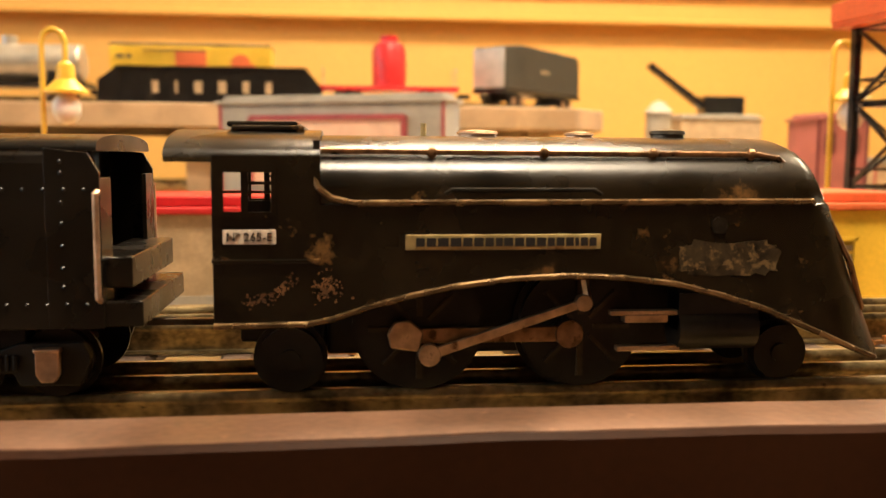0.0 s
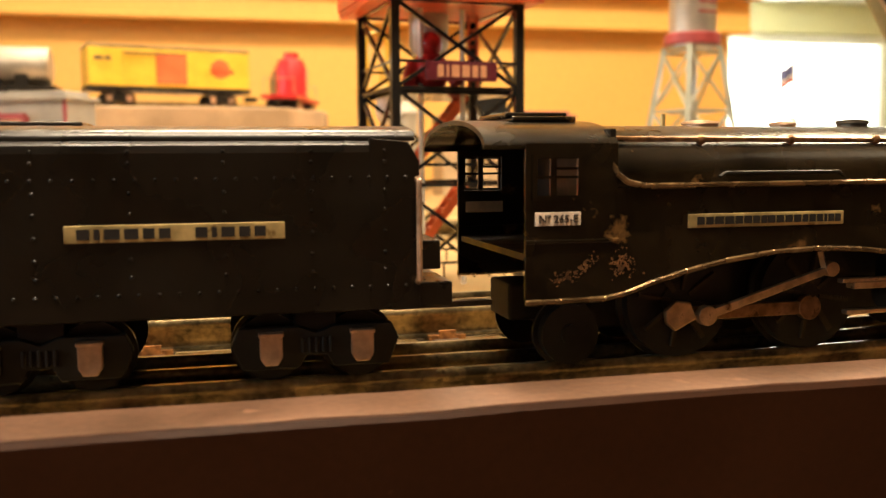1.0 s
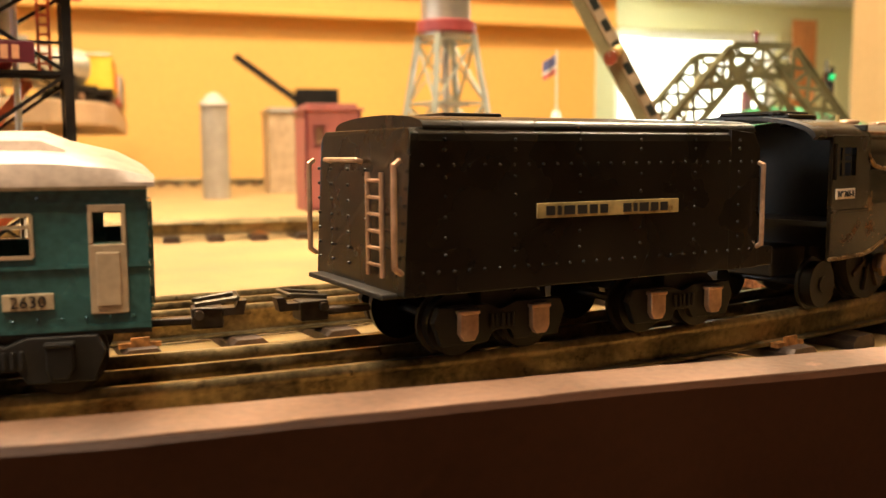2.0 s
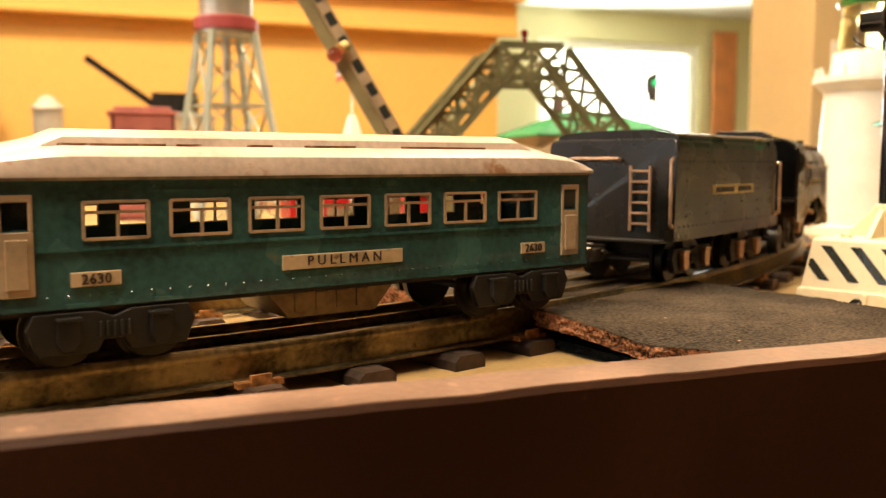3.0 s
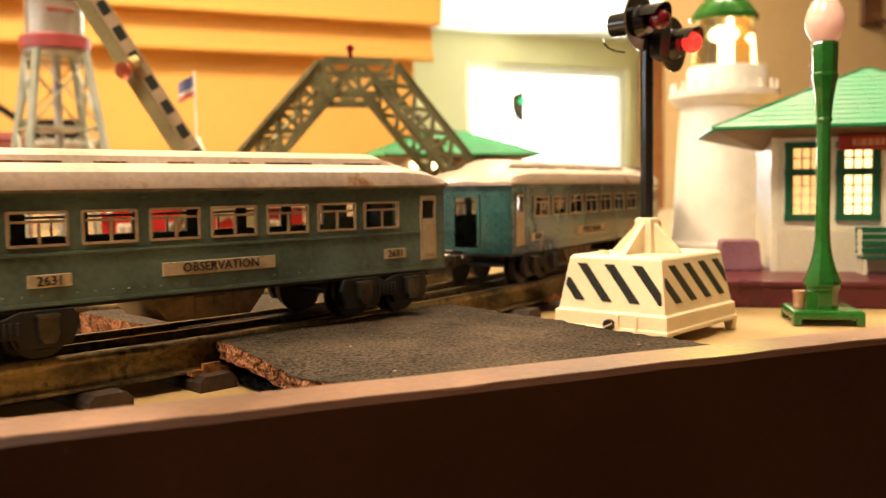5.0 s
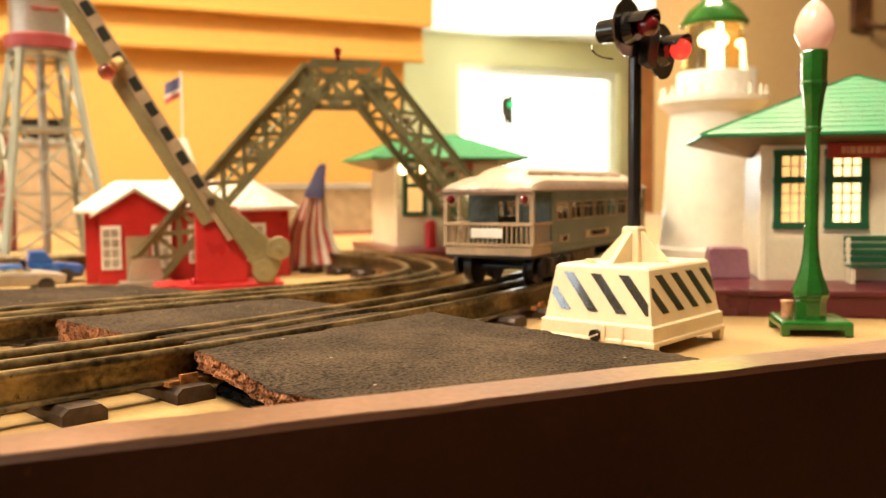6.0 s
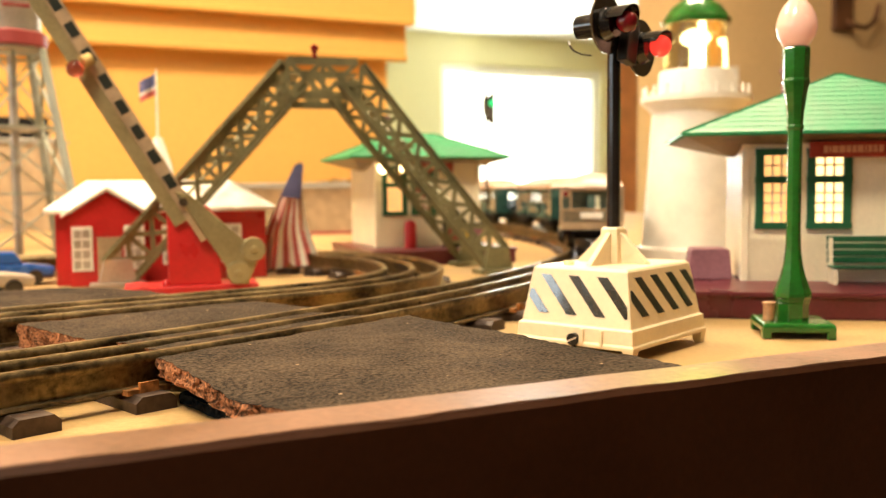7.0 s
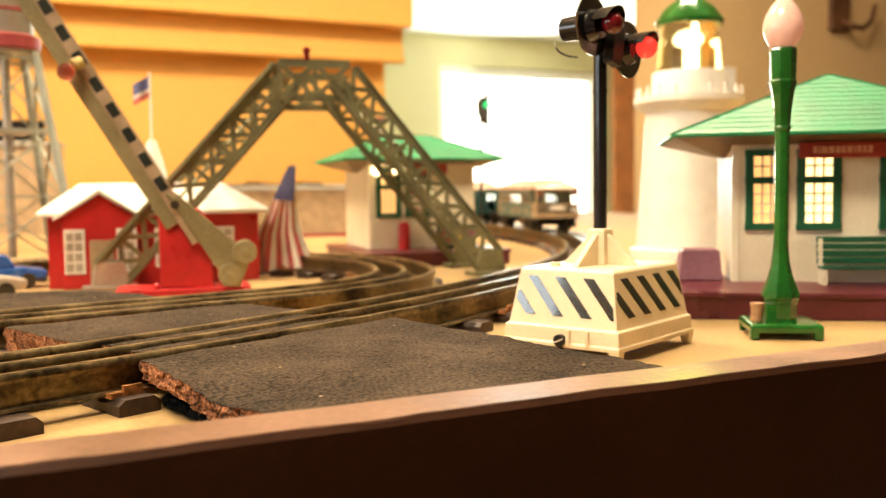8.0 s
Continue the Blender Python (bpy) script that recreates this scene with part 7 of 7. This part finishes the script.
def upper_base(name, label, length, paint, deck=0.036):
    t = thing(name, label, "freight car", group="cars of the upper train")
    bm = bmesh.new()
    box(bm, -length / 2, -0.031, deck - 0.003, length / 2, 0.031, deck + 0.004)
    part("deck", bm, paint, t, bevel=0.0008)
    upper_truck(t, -length / 2 + 0.045)
    upper_truck(t, length / 2 - 0.045)
    bm = bmesh.new()
    for s in (-1, 1):
        bar(bm, (s * length / 2, 0, 0.026), (s * (length / 2 + 0.020), 0, 0.026), 0.008)
    part("coupler", bm, DARK_METAL, t)
    return t


BOXCAR = upper_base("boxcar", "yellow toy boxcar with orange sliding door", 0.245, DARK_METAL)
bm = bmesh.new()
box(bm, -0.121, -0.031, 0.040, 0.121, 0.031, 0.096)
for k in range(16):
    for sy in (-1, 1):
        rib = bmesh.new()
        box(rib, -0.118 + 0.0157 * k, sy * 0.0312 - 0.0004, 0.042, -0.1165 + 0.0157 * k, sy * 0.0312 + 0.0004, 0.094)
        part("rib", rib, YELLOW, BOXCAR)
part("body", bm, YELLOW, BOXCAR, bevel=0.0008)
bm = bmesh.new()
prism(bm, [(-0.123, 0.096), (0.123, 0.096), (0.120, 0.101), (-0.120, 0.101)], -0.030, 0.030)
part("roof", bm, TANK, BOXCAR, bevel=0.001)
for sy in (-1, 1):
    bm = bmesh.new()
    y0, y1 = sorted((sy * 0.0312, sy * 0.0330))
    box(bm, -0.023, y0, 0.044, 0.023, y1, 0.088)
    part("door", bm, ORANGE_RED, BOXCAR, bevel=0.0006)
    bm = bmesh.new()
    bar(bm, (-0.070, sy * 0.0325, 0.0895), (0.024, sy * 0.0325, 0.0895), 0.0022)
    part("door_track", bm, TANK, BOXCAR)
    bm = bmesh.new()
    rod(bm, (0.075, sy * 0.0310, 0.070), (0.075, sy * 0.0318, 0.070), 0.015, seg=20)
    box(bm, 0.060, min(sy * 0.0310, sy * 0.0318), 0.062, 0.096, max(sy * 0.0310, sy * 0.0318), 0.070)
    part("emblem", bm, ORANGE_RED, BOXCAR, "faded orange emblem")
    bars("car_writing", [0.012, 0.008], 0.006, 0.003, TANK, BOXCAR, pose(-0.100, sy * 0.0318, 0.080, 0, 0, 0 if sy < 0 else 180))
FLAT = upper_base("flat_car", "red toy flat car carrying a red drum", 0.220, RED)
bm = bmesh.new()
lathe(bm, [(0.027, 0.040), (0.027, 0.096), (0.023, 0.108), (0.014, 0.112), (0.014, 0.121), (0.002, 0.122)], 20)
part("drum", bm, RED, FLAT, smooth=True)
for x in (-0.105, 0.105):
    bm = bmesh.new()
    wire(bm, [(x, -0.026, 0.040), (x, -0.026, 0.068), (x, 0.026, 0.068), (x, 0.026, 0.040)], 0.0010)
    part("end_rail", bm, COPPER, FLAT)
TEND = upper_base("upper_tender", "dark grey toy tender with pale end", 0.260, GLOSS_BLACK)
bm = bmesh.new()
prism(bm, [(-0.128, 0.040), (0.128, 0.040), (0.128, 0.100), (0.118, 0.110), (-0.070, 0.114), (-0.128, 0.108)], -0.031, 0.031)
part("body", bm, surface("grey_black_enamel", (0.042, 0.039, 0.032), 0.4, 0, 0.2, 40, 0.1), TEND, bevel=0.003)
bm = bmesh.new()
box(bm, -0.1295, -0.030, 0.042, -0.1280, 0.030, 0.106)
part("end_plate", bm, SILVER, TEND, bevel=0.0006)
for sy in (-1, 1):
    bars("car_writing", [0.006, 0.006, 0.006, 0.006], 0.005, 0.0015, CREAM, TEND, pose(0.0, sy * 0.0315, 0.074, 0, 0, 0 if sy < 0 else 180))
TANKC = upper_base("tank_car", "silver toy tank car", 0.235, DARK_METAL)
bm = bmesh.new()
rod(bm, (-0.108, 0, 0.070), (0.108, 0, 0.070), 0.029, seg=28)
part("tank", bm, SILVER, TANKC, bevel=0.004, smooth=True)
bm = bmesh.new()
rod(bm, (0, 0, 0.096), (0, 0, 0.110), 0.012, seg=18)
part("dome", bm, SILVER, TANKC, smooth=True)
bm = bmesh.new()
for x in (-0.07, 0.07):
    prism(bm, [(x - 0.01, 0.040), (x + 0.01, 0.040), (x + 0.008, 0.056), (x - 0.008, 0.056)], -0.028, 0.028)
part("saddle", bm, DARK_METAL, TANKC)

# ---- wall and ceiling fixtures ----
t = thing("ceiling_lamp", "flat white ceiling lamp over the layout", "ceiling lamp", pose(0.3, 1.15, 1.60), "ceiling lamps")
bm = bmesh.new()
box(bm, -0.32, -0.22, -0.075, 0.32, 0.22, 0.0)
part("body", bm, WHITE, t, bevel=0.006)
for x, y in ((1.75, 0.95), (0.25, -0.24), (1.85, -0.30)):
    copy_thing(t, pose(x, y, 1.60))
t = thing("switch_plate", "small white switch plate on the tan wall", "switch", pose(2.80, 1.998, 0.400))
bm = bmesh.new()
box(bm, -0.05, -0.006, -0.04, 0.05, 0.0, 0.04)
part("plate", bm, WHITE, t, bevel=0.002)
t = thing("wall_hook", "dark wooden wall bracket on the tan wall", "bracket", pose(3.300, 1.998, 0.640))
bm = bmesh.new()
box(bm, -0.055, -0.018, -0.062, 0.030, 0.0, 0.200)
part("back_board", bm, DARK_WOOD, t, bevel=0.004)
bm = bmesh.new()
wire(bm, [(0.0, -0.018, -0.030), (0.0, -0.045, -0.052), (0.050, -0.050, -0.056), (0.090, -0.050, -0.030), (0.105, -0.050, 0.020)], 0.009, 10)
part("hook", bm, DARK_WOOD, t, smooth=True)

# ---- what moves ----
STAMPS = [(0.0, 0.064), (0.5, 0.2800), (1.0, 0.449), (1.5, 0.626), (3.0, 1.194), (3.5, 1.3585), (4.0, 1.531), (4.5, 1.704), (6.0, 2.202), (6.5, 2.353), (8.0, 2.890)]


def gone(t):
    """Metres along the main loop of the locomotive's middle."""
    ts = [a for a, b in STAMPS]
    ss = [b for a, b in STAMPS]
    return float(np.mean([np.interp(min(max(t + d, 0), 8), ts, ss) + (0.43 * min(t + d, 0)) + 0.343 * max(t + d - 8, 0) for d in (-0.12, -0.06, 0, 0.06, 0.12)]))


ROLLED = [(0.0, 0.0), (0.5, 685.0), (1.0, 1405.0), (1.5, 2125.0), (8.0, 10400.0)]


def motions():
    ticks = [k / 10 for k in range(81)]
    fine = [k / 30 for k in range(241)]
    for ob, back in ((LOCO, 0.0), (TENDER, 0.1918), (COACH_A, 0.4395), (COACH_B, 0.7298), (COACH_C, 1.0225)):
        rows = []
        for t in ticks:
            x, y, a = main_line(gone(t) - back)
            lag = min(3.0, 0.25 * a) if back > 0.4 else 0.0
            rows.append((t, pose(x, y, 0, 0, 0, a - lag)))
        walk(ob, rows)
    s0 = gone(0)
    for ob, kind, x, z, r in MOVERS:
        rows = []
        for t in fine:
            turn = radians(float(np.interp(t, [a for a, b in ROLLED], [b for a, b in ROLLED])))
            if kind == "wheel" and r < 0.018:
                turn = (gone(t) - s0) / r
            if kind == "wheel":
                rows.append((t, pose(x, 0, z, 0, math.degrees(turn), 0)))
                continue
            a = radians(200) - turn
            px, pz = x + 0.0045 * math.cos(a), z + 0.0045 * math.sin(a)
            if kind == "side_rod":
                rows.append((t, pose(px, r, pz)))
            elif kind == "crank":
                rows.append((t, pose(px, r, pz, 0, math.degrees(turn), 0)))
            else:
                b = a + radians(90)
                qx, qz = x + 0.0068 * math.cos(b), z + 0.0068 * math.sin(b)
                tilt = math.atan2(0.0445 - qz, 0.0085 - qx)
                rows.append((t, pose(qx, r, qz, 0, -math.degrees(tilt), 0)))
        walk(ob, rows)
    for ob, start in ((BOXCAR, -0.230), (FLAT, 0.075), (TEND, 0.352), (TANKC, -0.505)):
        rows = []
        for t in ticks:
            x, y, a = upper_line(start + 0.415 * t if t < 2.0 else start + 0.83 + 0.30 * (1 - math.exp(-(t - 2.0) * 0.415 / 0.30)))
            rows.append((t, pose(x, y, UZ - 0.0055, 0, 0, a)))
        walk(ob, rows)


motions()
